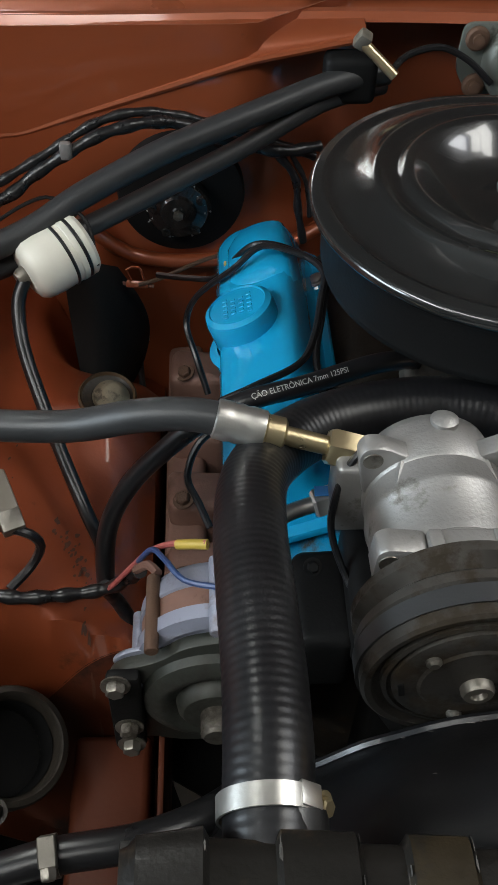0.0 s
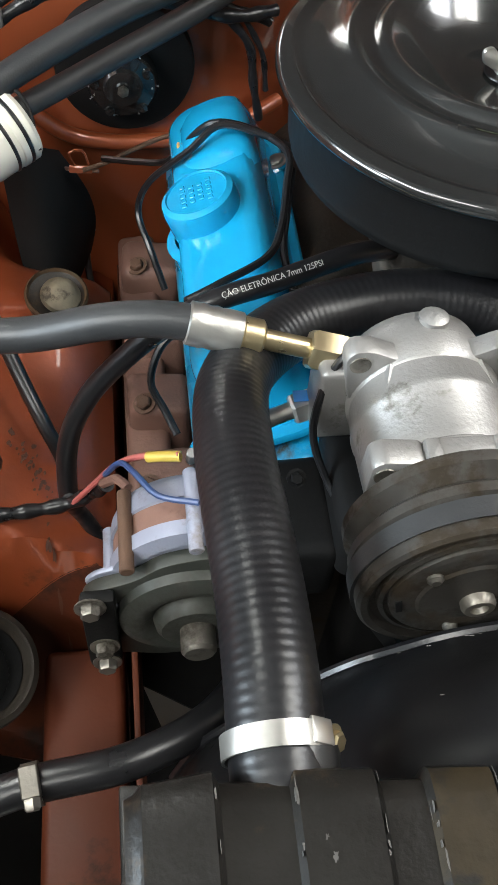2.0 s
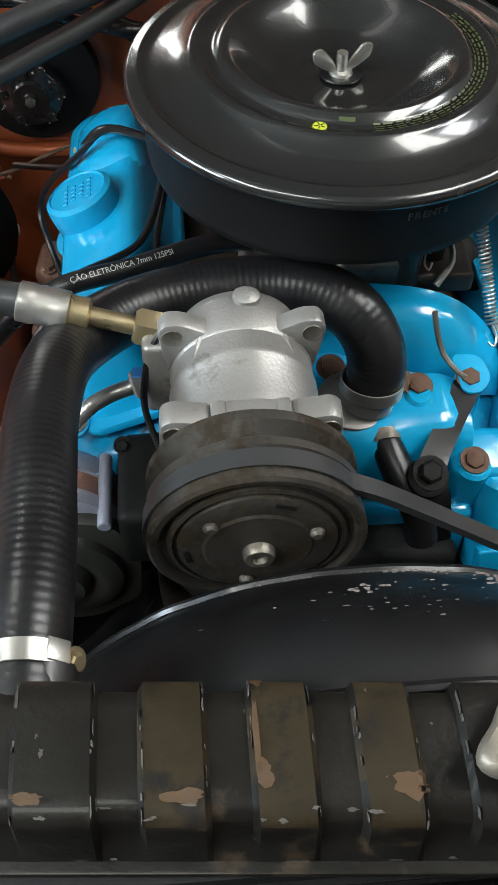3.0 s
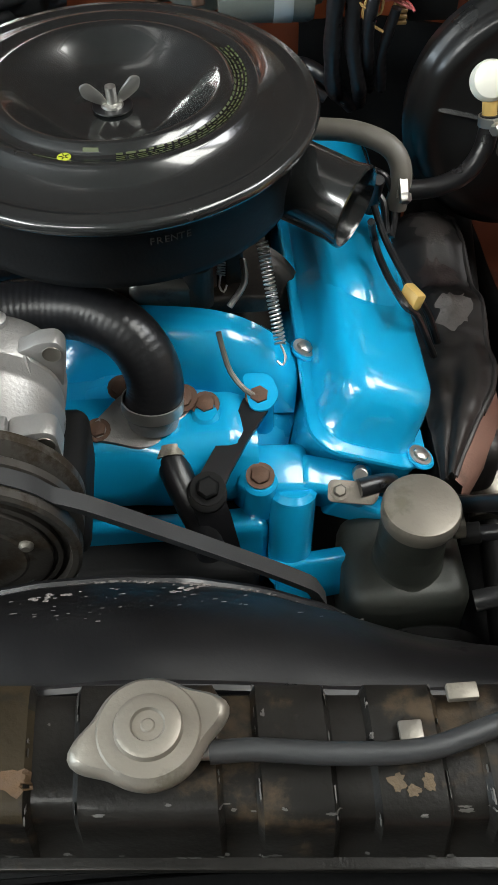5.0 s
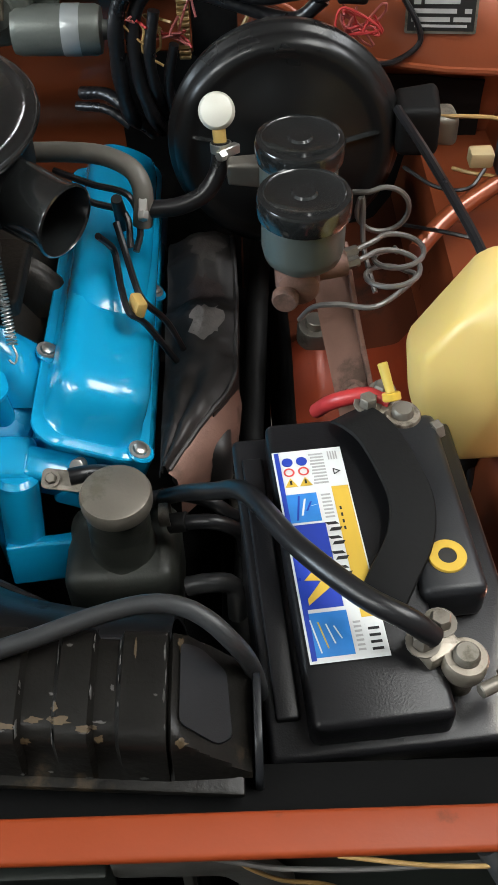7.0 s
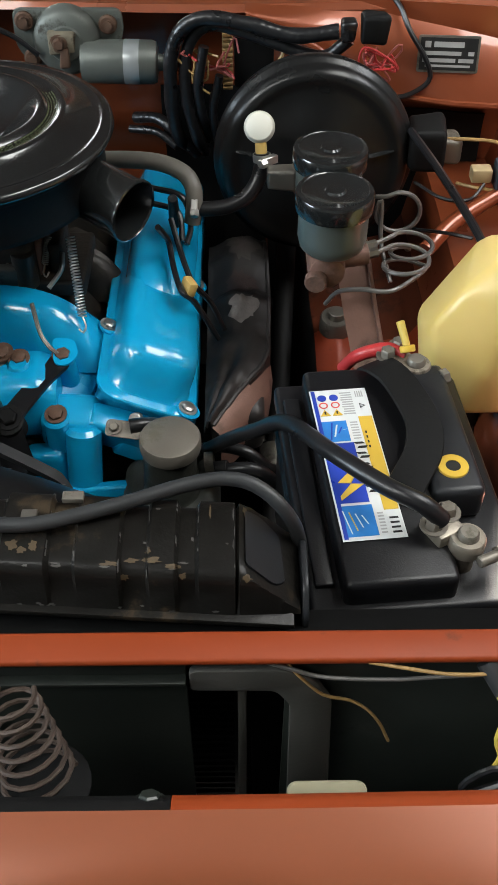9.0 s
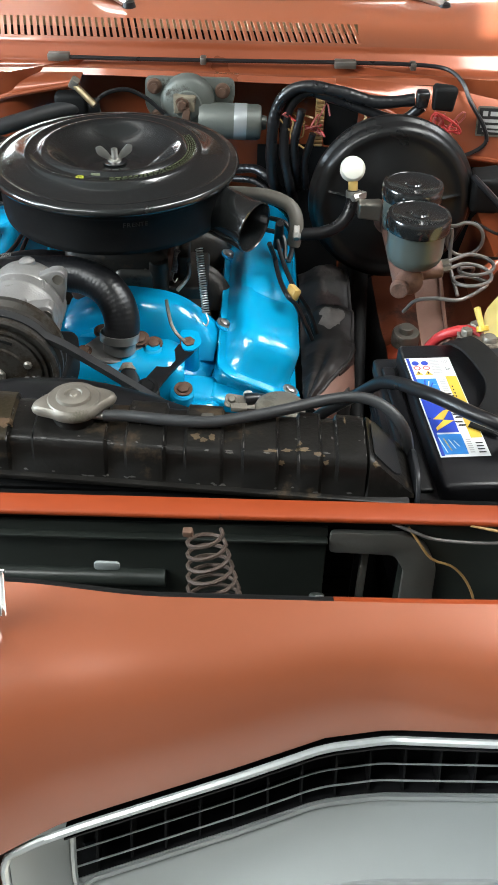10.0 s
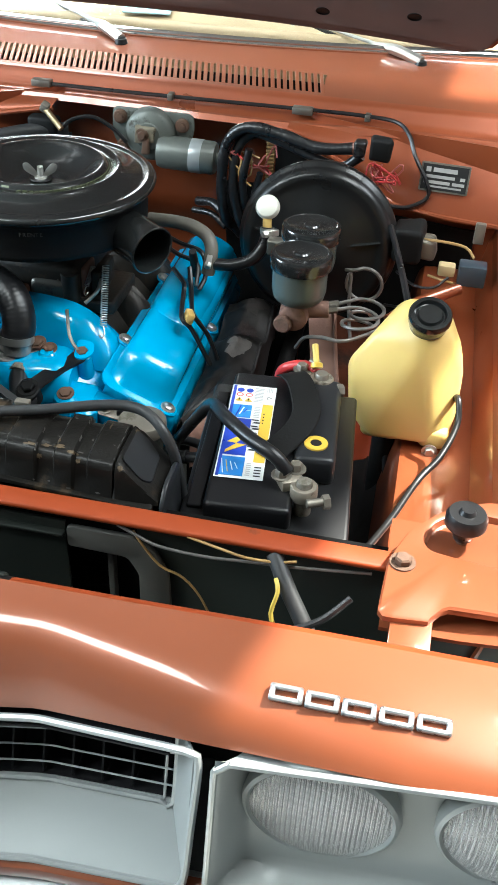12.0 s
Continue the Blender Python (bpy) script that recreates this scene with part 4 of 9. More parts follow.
# grille halves
def grille_half(sgn):
    g = thing("grille", "silver grille surround with thin bars over black mesh", "grille", (XC + sgn * 0.25, -0.19, 0.70), "front grille halves")
    X = lambda u: XC + sgn * u
    us = [0.020, 0.05] + span(0.08, 0.46, 26)

    def pt(u, f, deep=0.0):
        a, b = on(TOP_LINE, u), on(BOT_LINE, u)
        p = a.lerp(b, f)
        return Vector((X(u), p.y + deep - 0.002, p.z))
    f0, f1 = 0.085, 0.65
    u0, u1 = 0.064, 0.442
    inner = [0.064] + [u for u in us if u0 < u < u1] + [u1]
    D = 0.038
    nb = span(0, 1, 24)
    part("lower_tray", sheet(lambda k, t: pt(0.022 + 0.443 * k, 0.965).lerp(pt(u0 + (u1 - u0) * k, f1, D), t) + Vector((0, 0.004 * math.sin(t * math.pi), 0)), nb, span(0, 1, 6), 0.002), SILVER, g)
    for ua, ub in ((0.022, u0), (0.465, u1)):
        part("side_tray", sheet(lambda k, t: pt(ua, 0.03 + 0.935 * k).lerp(pt(ub, f0 + (f1 - f0) * k, D), t), span(0, 1, 10), span(0, 1, 6), 0.002), SILVER, g)
    ring = [pt(u, 0.02) for u in us[1:-1]] + [pt(0.462, 0.03), pt(0.468, 0.09), pt(0.466, 0.5), pt(0.463, 0.93), pt(0.455, 0.985)] + [pt(u, 0.985) for u in reversed(us[2:-1])] + [pt(0.036, 0.985), pt(0.026, 0.95), pt(0.021, 0.5), pt(0.018, 0.09), pt(0.028, 0.025)]
    part("outer_lip", tube(ring + [ring[0]], 0.0036, 8, 0.01), BRIGHTLIP, g, "bright rounded lip")
    op = [pt(u, f1, 0.036) for u in inner] + [pt(u1, f0, 0.036)]
    part("opening_lip", tube([pt(u0, f0, 0.034)] + [pt(u, f1, 0.034) for u in inner] + [pt(u1, f0, 0.034)], 0.0028, 6, 0.01), BRIGHTLIP, g, "bright lip round the opening")
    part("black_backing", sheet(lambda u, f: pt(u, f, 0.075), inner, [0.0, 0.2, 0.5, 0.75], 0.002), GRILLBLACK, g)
    # Black sheets at top and floor stand in for shade inside the opening.
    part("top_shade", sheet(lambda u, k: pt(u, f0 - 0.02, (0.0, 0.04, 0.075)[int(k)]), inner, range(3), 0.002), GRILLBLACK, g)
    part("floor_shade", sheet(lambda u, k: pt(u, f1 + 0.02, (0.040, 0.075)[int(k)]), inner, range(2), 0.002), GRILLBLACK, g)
    part("end_bar", tube([pt(u1 - 0.009, f0, 0.037), pt(u1 - 0.009, 0.5 * (f0 + f1), 0.037), pt(u1 - 0.009, f1, 0.037)], 0.0014, 6), BRIGHTLIP, g, "thin bright upright")
    for f in (0.20, 0.315, 0.43, 0.545):
        part("grille_bar", tube([pt(u, f, 0.036) for u in inner], 0.0010, 6, 0.012), BRIGHTLIP, g, "thin silver bar")
    for i in range(13):
        u = u0 + (u1 - u0) * (i + 0.6) / 13
        part("grille_fin", loft([[pt(u, f, d) + Vector((w, 0, 0)) for d, w in ((0.041, -0.001), (0.041, 0.001), (0.074, 0.001), (0.074, -0.001))] for f in (f0, f1)]), GRILLBLACK, g)
    return g


for sgn in (1, -1):
    grille_half(sgn)


def headlamp_unit(sgn):
    X = lambda x: x if sgn > 0 else 2 * XC - x
    x0, x1 = 0.733, 1.075
    cs = [(0.818, 0.7855), (0.972, 0.7995)]
    top_at = lambda x: 0.842 + 0.115 * (x - x0)
    foot_at = lambda x: 0.691 + 0.075 * (x - x0)

    def face(x, f):
        z = top_at(x) + (foot_at(x) - top_at(x)) * f
        y = -0.190 - 0.026 * f
        edge = min(ease(x0, x0 + 0.03, x), ease(x1, x1 - 0.03, x), ease(0.0, 0.10, f), ease(1.0, 0.93, f))
        y += 0.030 * edge
        y -= 0.010 * ease(0.89, 0.95, f) * ease(1.0, 0.95, f) * ease(0.765, 0.80, x) * ease(x1, x1 - 0.05, x)
        return x, y, z
    bm = bmesh.new()
    us, vs = span(x0, x1, 92), span(0, 1, 46)
    g = [[bm.verts.new((X(face(u, v)[0]), face(u, v)[1], face(u, v)[2])) for v in vs] for u in us]
    for i in range(len(us) - 1):
        for j in range(len(vs) - 1):
            cx = (us[i] + us[i + 1]) / 2
            cz = top_at(cx) + (foot_at(cx) - top_at(cx)) * (vs[j] + vs[j + 1]) / 2
            if min((cx - a) ** 2 + (cz - b) ** 2 for a, b in cs) > 0.0585 ** 2:
                bm.faces.new((g[i][j], g[i + 1][j], g[i + 1][j + 1], g[i][j + 1]))
    bmesh.ops.delete(bm, geom=[v for v in bm.verts if not v.link_faces], context="VERTS")
    bz = part("headlamp_bezel", bm, SILVER, car, "silver painted headlamp bezel")
    rim = [(x0 + 0.012, 0.004), (x1 - 0.012, 0.004), (x1, 0.07), (x1, 0.93), (x1 - 0.012, 0.996), (x0 + 0.012, 0.996), (x0, 0.93), (x0, 0.07), (x0 + 0.012, 0.004)]
    rp = []
    for (a, b), (c, d) in zip(rim, rim[1:]):
        rp += [(a + (c - a) * k / 6, b + (d - b) * k / 6) for k in range(6)]
    part("bezel_lip", tube([(X(a), -0.190 - 0.026 * b - 0.001, top_at(a) + (foot_at(a) - top_at(a)) * b) for a, b in rp + [rim[0]]], 0.0030, 8, 0.02), BRIGHTLIP, bz)
    for cx, cz in cs:
        lampo = thing("headlamp", "round sealed-beam headlamp with a fluted glass lens", "headlamp", (X(cx), -0.165, cz - 0.07), "round headlamps")
        m = aim((X(cx), -0.178, cz), (0, -1, -0.04))
        part("retaining_ring", lathe([(0.058, -0.016), (0.0635, -0.012), (0.0650, -0.002), (0.0635, 0.003), (0.0605, 0.005), (0.058, 0.002), (0.058, -0.016)], 48, m), SILVER, lampo, "silver retaining ring")
        part("lens", lathe([(0.0, 0.018), (0.02, 0.0172), (0.04, 0.0135), (0.052, 0.008), (0.058, 0.003), (0.058, -0.001), (0.05, 0.004), (0.03, 0.011), (0.0, 0.0145)], 48, m), LENS, lampo, "clear fluted glass lens").visible_shadow = False
        part("bezel_cup", lathe([(0.0575, -0.006), (0.0600, -0.010), (0.0610, -0.016), (0.0610, -0.024), (0.0575, -0.010)], 48, m), SILVER, lampo, "silver cup behind the ring")
        part("reflector", lathe([(0.058, -0.003), (0.054, -0.012), (0.043, -0.026), (0.028, -0.037), (0.012, -0.043), (0, -0.044)], 48, m), REFLECT, lampo, "bright parabolic reflector")


for sgn in (1, -1):
    headlamp_unit(sgn)


# ---- radiator ----
rad = thing("radiator", "worn black radiator with a ribbed rusty top tank", "radiator", (0.27, 0.12, 0.40))
RX0, RX1 = -0.045, 0.611
TANK = [(0.0895, 0.856), (0.0920, 0.868), (0.0940, 0.8790), (0.0948, 0.8845), (0.0960, 0.8890), (0.0985, 0.8922), (0.1020, 0.8942), (0.1070, 0.8955), (0.115, 0.8967), (0.130, 0.8982), (0.150, 0.8992), (0.160, 0.8982), (0.1642, 0.8957), (0.1668, 0.890), (0.168, 0.88), (0.168, 0.856)]
SKEW = 0.072
RIDGES = [(-0.053, -0.004), (0.030, 0.068), (0.090, 0.121), (0.143, 0.1725), (0.194, 0.222), (0.2455, 0.316), (0.335, 0.372), (0.392, 0.427), (0.447, 0.480), (0.500, 0.521), (0.536, 0.5625)]


SKEWM = Matrix(((1, 0, 0, 0), (-SKEW, 1, 0, SKEW * 0.28), (0, 0, 1, 0), (0, 0, 0, 1)))


def tank_ring(x, low):
    end = ease(RX0, RX0 + 0.015, x)
    slope = max(0.0, (x - 0.563) / 0.041)
    out = []
    for y, z in TANK:
        d = 0.0038 * low * min(1.0, max(0.0, (z - 0.882) / 0.008))
        yy = y + (0.0042 * low * min(1.0, max(0.0, (0.118 - y) / 0.018)) if z > 0.862 else 0)
        if y > 0.155:
            yy -= 0.004 * low
        yy = 0.12 + (yy - 0.12) * (0.80 + 0.20 * end)
        zz = (z - d - 0.010 * (1 - end)) if z > 0.86 else z
        if slope:
            zz = min(zz, 0.900 - 0.036 * slope)
            yy = 0.128 + (yy - 0.128) * (1 - 0.10 * slope)
        out.append((x, yy + SKEW * (0.28 - x), zz))
    return out


stations = [(RX0, 0), (RX0 + 0.004, 0), (RX0 + 0.008, 0)]
for a, b in RIDGES:
    for dx, lo in ((-0.0015, 1), (0.0015, 0)):
        stations.append((a + dx, lo))
    for dx, lo in ((-0.0015, 0), (0.0015, 1)):
        stations.append((b + dx, lo))
stations += [(0.5635 + 0.003 * k, 0) for k in range(13)] + [(RX1, 0)]
stations = sorted(set(s for s in stations if RX0 <= s[0] <= RX1))
tank = part("top_tank", loft([tank_ring(x, lo) for x, lo in stations]), [RADTOP, RUSTFILM], rad, "rusty black ribbed top tank", 34)
for f in tank.data.polygons:
    c = f.center
    if f.normal.z > 0.6 and any(a - 0.001 < c.x < b + 0.001 for a, b in RIDGES[2:5]):
        f.material_index = 1
part("tank_seam", moved(box(0.279, 0.1275, 0.8535, 0.655, 0.088, 0.006, 0.002), SKEWM), RADTOP, rad, "black crimped seam")
part("end_panel", loft([[(x, y + SKEW * (0.28 - x), 0.9012 - 0.036 * (x - 0.563) / 0.041 + h) for x, y in round_poly([(0.571, 0.108), (0.571, 0.158), (0.582, 0.160), (0.597, 0.152), (0.600, 0.112), (0.592, 0.104)], 0.004)] for h in (-0.002, 0.0012)]), BATT2, rad, "grey-black inset end panel")
part("side_bracket", plate(round_poly([(0.068, 0.76), (0.144, 0.76), (0.144, 0.850), (0.126, 0.872), (0.086, 0.872), (0.068, 0.855)], 0.008), 0.005, Matrix(((0, 0, 1, 0.6150), (1, 0, 0, 0), (0, 1, 0, 0), (0, 0, 0, 1))), 0.0015), BATT2, rad, "grey-black end bracket")
core = part("core", box(0.266, 0.1205, 0.62, 0.60, 0.055, 0.46, 0.004), BLACKDULL, rad, "dark radiator core")
for i in range(36):
    part("core_fin", box(0.266, 0.0915, 0.42 + i * 0.012, 0.59, 0.004, 0.0015, 0), BLACKDULL, core)
part("bottom_tank", box(0.266, 0.1205, 0.37, 0.63, 0.09, 0.06, 0.012, 3), RADBLACK, rad)
part("outlet_neck", tube([(0.030, 0.150, 0.850), (0.033, 0.168, 0.862), (0.036, 0.186, 0.868), (0.037, 0.200, 0.872)], 0.021, 24), RADBLACK, rad)
random.seed(21)
ARC = [0.0]
for (y0, z0), (y1, z1) in zip(TANK, TANK[1:]):
    ARC.append(ARC[-1] + math.hypot(y1 - y0, z1 - z0))


def on_tank(x, d, lift=0.0007):
    """A place on the tank, d metres round its profile from the front seam."""
    low = 0 if any(a <= x <= b for a, b in RIDGES) or x > 0.5625 else 1
    ring = tank_ring(x, low)
    k = max(i for i in range(len(ARC)) if ARC[i] <= d)
    k = min(k, len(ARC) - 2)
    a, b = Vector(ring[k]), Vector(ring[k + 1])
    t = b - a
    return a.lerp(b, (d - ARC[k]) / (ARC[k + 1] - ARC[k])) + Vector((0, -t.z, t.y)).normalized() * lift


def blotch(bm, x, d, sx, sd, seed, ragged=0.45):
    """An uneven patch of bared rust or chipped paint lying on the tank."""
    n = 22
    rings = []
    for k in (0.34, 0.67, 1.0):
        row = []
        for i in range(n):
            a = 2 * math.pi * i / n
            q = k * (1 + ragged * noise.noise((1.7 * math.cos(a) + seed, 1.7 * math.sin(a), seed * 0.7)) + 0.5 * ragged * noise.noise((5 * math.cos(a), 5 * math.sin(a) + seed, 1)))
            row.append(bm.verts.new(on_tank(x + sx * q * math.cos(a), min(0.14, max(0.001, d + sd * q * math.sin(a))))))
        rings.append(row)
    bm.faces.new(rings[0])
    for a, b in zip(rings, rings[1:]):
        for i in range(n):
            bm.faces.new((a[i], b[i], b[(i + 1) % n], a[(i + 1) % n]))


rusty, ochre, scuff = bmesh.new(), bmesh.new(), bmesh.new()
for i, (x, d, sx, sd) in enumerate(((0.2165, 0.053, 0.0085, 0.006), (0.1455, 0.075, 0.0015, 0.020), (0.148, 0.058, 0.004, 0.007), (0.147, 0.105, 0.0035, 0.004), (0.037, 0.047, 0.008, 0.003), (0.110, 0.048, 0.010, 0.003))):
    blotch(rusty, x, d, sx, sd, 3.1 * i + 1)
for i, (x, d, sx, sd) in enumerate(((0.402, 0.053, 0.005, 0.006), (0.409, 0.049, 0.004, 0.003), (0.417, 0.053, 0.004, 0.005), (0.474, 0.042, 0.008, 0.0022), (0.489, 0.045, 0.006, 0.003), (0.503, 0.046, 0.009, 0.0028), (0.501, 0.054, 0.003, 0.004), (0.519, 0.042, 0.007, 0.0026), (0.526, 0.034, 0.003, 0.004), (0.484, 0.030, 0.0035, 0.005), (0.545, 0.090, 0.0010, 0.008), (0.571, 0.098, 0.002, 0.006), (0.572, 0.036, 0.005, 0.003))):
    blotch(ochre, x, d, sx * 0.75, sd * 0.8, 2.3 * i + 40, 0.7)
for a, b in RIDGES:
    for x in (a, b):
        if x < RX0 + 0.01:
            continue
        for k in range(6):
            d = random.uniform(0.034, 0.110)
            blotch(scuff, x + random.gauss(0, 0.0004), d, random.uniform(0.0003, 0.0007), random.uniform(0.001, 0.005), 9.1 * k + 100 * x, 0.6)
for k in range(28):
    x = random.uniform(RX0 + 0.02, 0.57)
    blotch(scuff, x, random.gauss(0.040, 0.0022), random.uniform(0.001, 0.005), random.uniform(0.0004, 0.0011), k * 1.9, 0.7)
for k in range(16):
    blotch(scuff, random.uniform(RX0 + 0.02, 0.57), random.uniform(0.05, 0.10), random.uniform(0.0004, 0.0016), random.uniform(0.0004, 0.002), k * 2.7 + 7, 0.9)
for k in range(26):
    blotch(scuff, random.uniform(RX0 + 0.02, 0.57), random.uniform(0.0015, 0.004), random.uniform(0.001, 0.004), 0.0009, k * 3.3 + 9, 0.7)
tagged(part("pale_scuffing", scuff, SCUFF, rad, "pale scuffs along the worn edges"), kind="stuff")
tagged(part("surface_rust", rusty, RUSTPATCH, rad, "orange-brown patches of rust"), kind="stuff")
tagged(part("flaked_primer", ochre, OCHRE, rad, "ochre patches of flaked paint"), kind="stuff")

ears = []
for i in range(72):
    a = 2 * math.pi * i / 72
    e = max(0.0, math.cos(a - 0.28)) ** 16 + max(0.0, -math.cos(a - 0.28)) ** 16
    r = 0.0280 + 0.0125 * e
    ears.append((r * math.cos(a), r * math.sin(a)))


def cap_ring(k, z):
    return [(0.2835 + x * k, 0.131 + y * k, z) for x, y in ears]


cap = part("radiator_cap", loft([cap_ring(0.97, 0.9085), cap_ring(1.0, 0.910), cap_ring(1.01, 0.913), cap_ring(0.97, 0.9165), cap_ring(0.90, 0.9185)]), GALV, rad, "worn grey pressed-metal cap with two ears")
part("raised_disc", lathe([(0.0262, 0.9175), (0.0245, 0.9198), (0.0170, 0.9203), (0.0160, 0.9232), (0.0138, 0.9242), (0.0085, 0.9242), (0.0076, 0.9225), (0.0036, 0.9225), (0.0028, 0.9233), (0, 0.9233)], 40, Matrix.Translation((0.2835, 0.131, 0))), GALV, cap)
part("filler_neck", lathe([(0.022, 0.895), (0.022, 0.905), (0.026, 0.907), (0.026, 0.910), (0.0, 0.910)], 32, Matrix.Translation((0.2835, 0.131, 0))), RADTOP, cap)
part("overflow_spout", rod((0.300, 0.124, 0.9035), (0.326, 0.122, 0.9035), 0.0038), STEEL, cap)

oh = thing("overflow_hose", "black rubber overflow hose along the radiator", "hose", (0.45, 0.14, 0.90))
part("hose", tube([(0.312, 0.1225, 0.9045), (0.335, 0.122, 0.9055), (0.375, 0.117, 0.9055), (0.416, 0.116, 0.9055), (0.45, 0.124, 0.9065), (0.486, 0.135, 0.908), (0.520, 0.147, 0.910), (0.549, 0.154, 0.911), (0.570, 0.153, 0.910), (0.586, 0.147, 0.905), (0.600, 0.138, 0.895), (0.611, 0.136, 0.87), (0.617, 0.142, 0.82), (0.618, 0.15, 0.76)], 0.0058, 12), GREYRUB, oh)
part("hose_clip", moved(box(0, 0, 0, 0.012, 0.014, 0.0035, 0.001), Matrix.Translation((0.412, 0.1255, 0.9020))), OLDSTEEL, oh, "small steel clip")
part("hose_clip", box(0.442, 0.146, 0.9010, 0.016, 0.009, 0.005, 0.001), GALV, oh, "small steel tab")

# ---- fan shroud ----
shr = thing("fan_shroud", "scuffed black steel fan shroud behind the radiator", "fan shroud", (0.25, 0.23, 0.45))
SH = [(-0.02, 0.56), (0.0, 0.63), (0.05, 0.715), (0.097, 0.762), (0.15, 0.792), (0.20, 0.803), (0.25, 0.805), (0.30, 0.797), (0.35, 0.778), (0.40, 0.744), (0.45, 0.69), (0.50, 0.645), (0.56, 0.615)]
SHF = [(-0.02, 0.70), (0.05, 0.80), (0.10, 0.845), (0.15, 0.870), (0.20, 0.882), (0.27, 0.884), (0.33, 0.872), (0.38, 0.858), (0.45, 0.845), (0.56, 0.84)]


def shroud_at(x, v):
    zb, zf = lerp(SH, x), lerp(SHF, x)
    p = Vector((x, 0.172 + 0.112 * v, zf + (zb - zf) * (v ** 1.35)))
    p.z += 0.020 * math.sin(v * math.pi)
    return p


part("shroud_skin", sheet(shroud_at, span(-0.02, 0.56, 48), [0, 0.02, 0.08] + span(0.15, 1, 12), 0.003), SHROUDM, shr)
part("rolled_edge", tube([shroud_at(x, 1.0) + Vector((0, 0.002, -0.001)) for x in span(-0.02, 0.56, 30)], 0.004, 8, 0.02), BLACK, shr)
part("flange", tube([shroud_at(x, 0.0) + Vector((0, -0.001, -0.002)) for x in span(-0.02, 0.56, 30)], 0.004, 8, 0.02), BLACK, shr)
random.seed(5)
chips = bmesh.new()
for i in range(90):
    x, v = random.choice([random.gauss(0.25, 0.03), random.uniform(0.12, 0.42)]), random.choice([random.gauss(0.55, 0.1), 0.97 + random.uniform(-0.02, 0.02)])
    p, s = shroud_at(x, v) + Vector((0, 0, 0.0022)), random.uniform(0.0002, 0.0007)
    vs = [chips.verts.new(p + Vector((s * (1.6 + 2.5 * random.random()) * math.cos(a), s * math.sin(a) * 0.8, -s * math.sin(a) * 0.35))) for a in span(0, 2 * math.pi, 7)[:-1]]
    chips.faces.new(vs)
for cx, cv, n in ((0.258, 0.90, 16), (0.305, 0.90, 18), (0.222, 0.62, 12), (0.300, 0.72, 8), (0.34, 0.92, 6)):
    for i in range(n):
        p, s = shroud_at(cx + random.gauss(0, 0.008), min(0.99, cv + random.gauss(0, 0.035))) + Vector((0, 0, 0.0022)), random.uniform(0.0005, 0.0013)
        chips.faces.new([chips.verts.new(p + Vector((s * (1.0 + 1.8 * random.random()) * math.cos(a), s * math.sin(a), -s * math.sin(a) * 0.35))) for a in span(0, 2 * math.pi, 8)[:-1]])
tagged(part("scuff_marks", chips, PALEGREY, shr, "pale scuff chips in the paint"), kind="stuff")
fan = thing("fan", "dark steel cooling fan behind the shroud", "fan", (0.25, 0.30, 0.40))
part("fan_hub", lathe([(0, 0.03), (0.05, 0.03), (0.055, 0.02), (0.055, -0.02), (0, -0.02)], 24, aim((0.25, 0.27, 0.60), (0, -1, 0))), BLACKDULL, fan)
for i in range(5):
    a = 2 * math.pi * i / 5 + 0.3
    part("fan_blade", plate(round_poly([(0.05, -0.02), (0.20, -0.045), (0.205, 0.03), (0.05, 0.02)], 0.012), 0.003, Matrix.Translation((0.25, 0.265, 0.60)) @ pose(0, 0, 0, 90) @ pose(0, 0, 0, 0, 0, math.degrees(a)) @ pose(0, 0, 0, 25, 0, 0)), BLACKDULL, fan)

# ---- engine ----
eng = thing("engine", "bright blue painted V8 engine", "engine", (XC, 0.7, 0.30))
CUT = 23
XE = 0.266


def lump(c, s, seed, rough=0.006, freq=18):
    bm = box(*c, *s, min(s) * 0.22, 4)
    for v in bm.verts:
        v.co += v.normal * rough * noise.noise(v.co * freq + Vector((seed, 0, 0)))
    return bm


part("block", lump((0.25, 0.74, 0.47), (0.34, 0.58, 0.26), 1), GRIME, eng)
part("crank_front", lump((0.25, 0.43, 0.50), (0.22, 0.06, 0.24), 2), BLACKDULL, eng)
for sgn in (1, -1):
    x0 = XE + sgn * 0.185
    part("cylinder_head", moved(lump((0, 0, 0), (0.125, 0.46, 0.09), 3 + sgn), Matrix.Translation((x0, 0.71, 0.645)) @ pose(0, 0, 0, 0, sgn * CUT, 0)), BLUEOLD, eng)
im = bmesh.new()
sec = []
for y, hw, zt, zs in ((0.452, 0.06, 0.66, 0.60), (0.462, 0.105, 0.700, 0.66), (0.48, 0.13, 0.718, 0.675), (0.52, 0.145, 0.728, 0.69), (0.56, 0.15, 0.742, 0.69), (0.60, 0.15, 0.752, 0.69), (0.66, 0.15, 0.75, 0.69), (0.80, 0.15, 0.74, 0.69), (0.95, 0.14, 0.71, 0.67)):
    ring = []
    for k in range(17):
        a = -1 + 2 * k / 16
        z = zs + (zt - zs) * (1 - abs(a) ** 2.2) + 0.009 * math.cos(a * 9.4) * ease(0.50, 0.60, y)
        ring.append((XC + 0.005 + a * hw, y, z))
    ring += [(XC + hw, y, 0.58), (XC - hw, y, 0.58)]
    sec.append(ring)
intake = part("intake_manifold", loft(sec), [BLUEOLD, GRIME], eng, "oily blue intake manifold casting")
for f in intake.data.polygons:
    if f.center.y > 0.60:
        f.material_index = 1


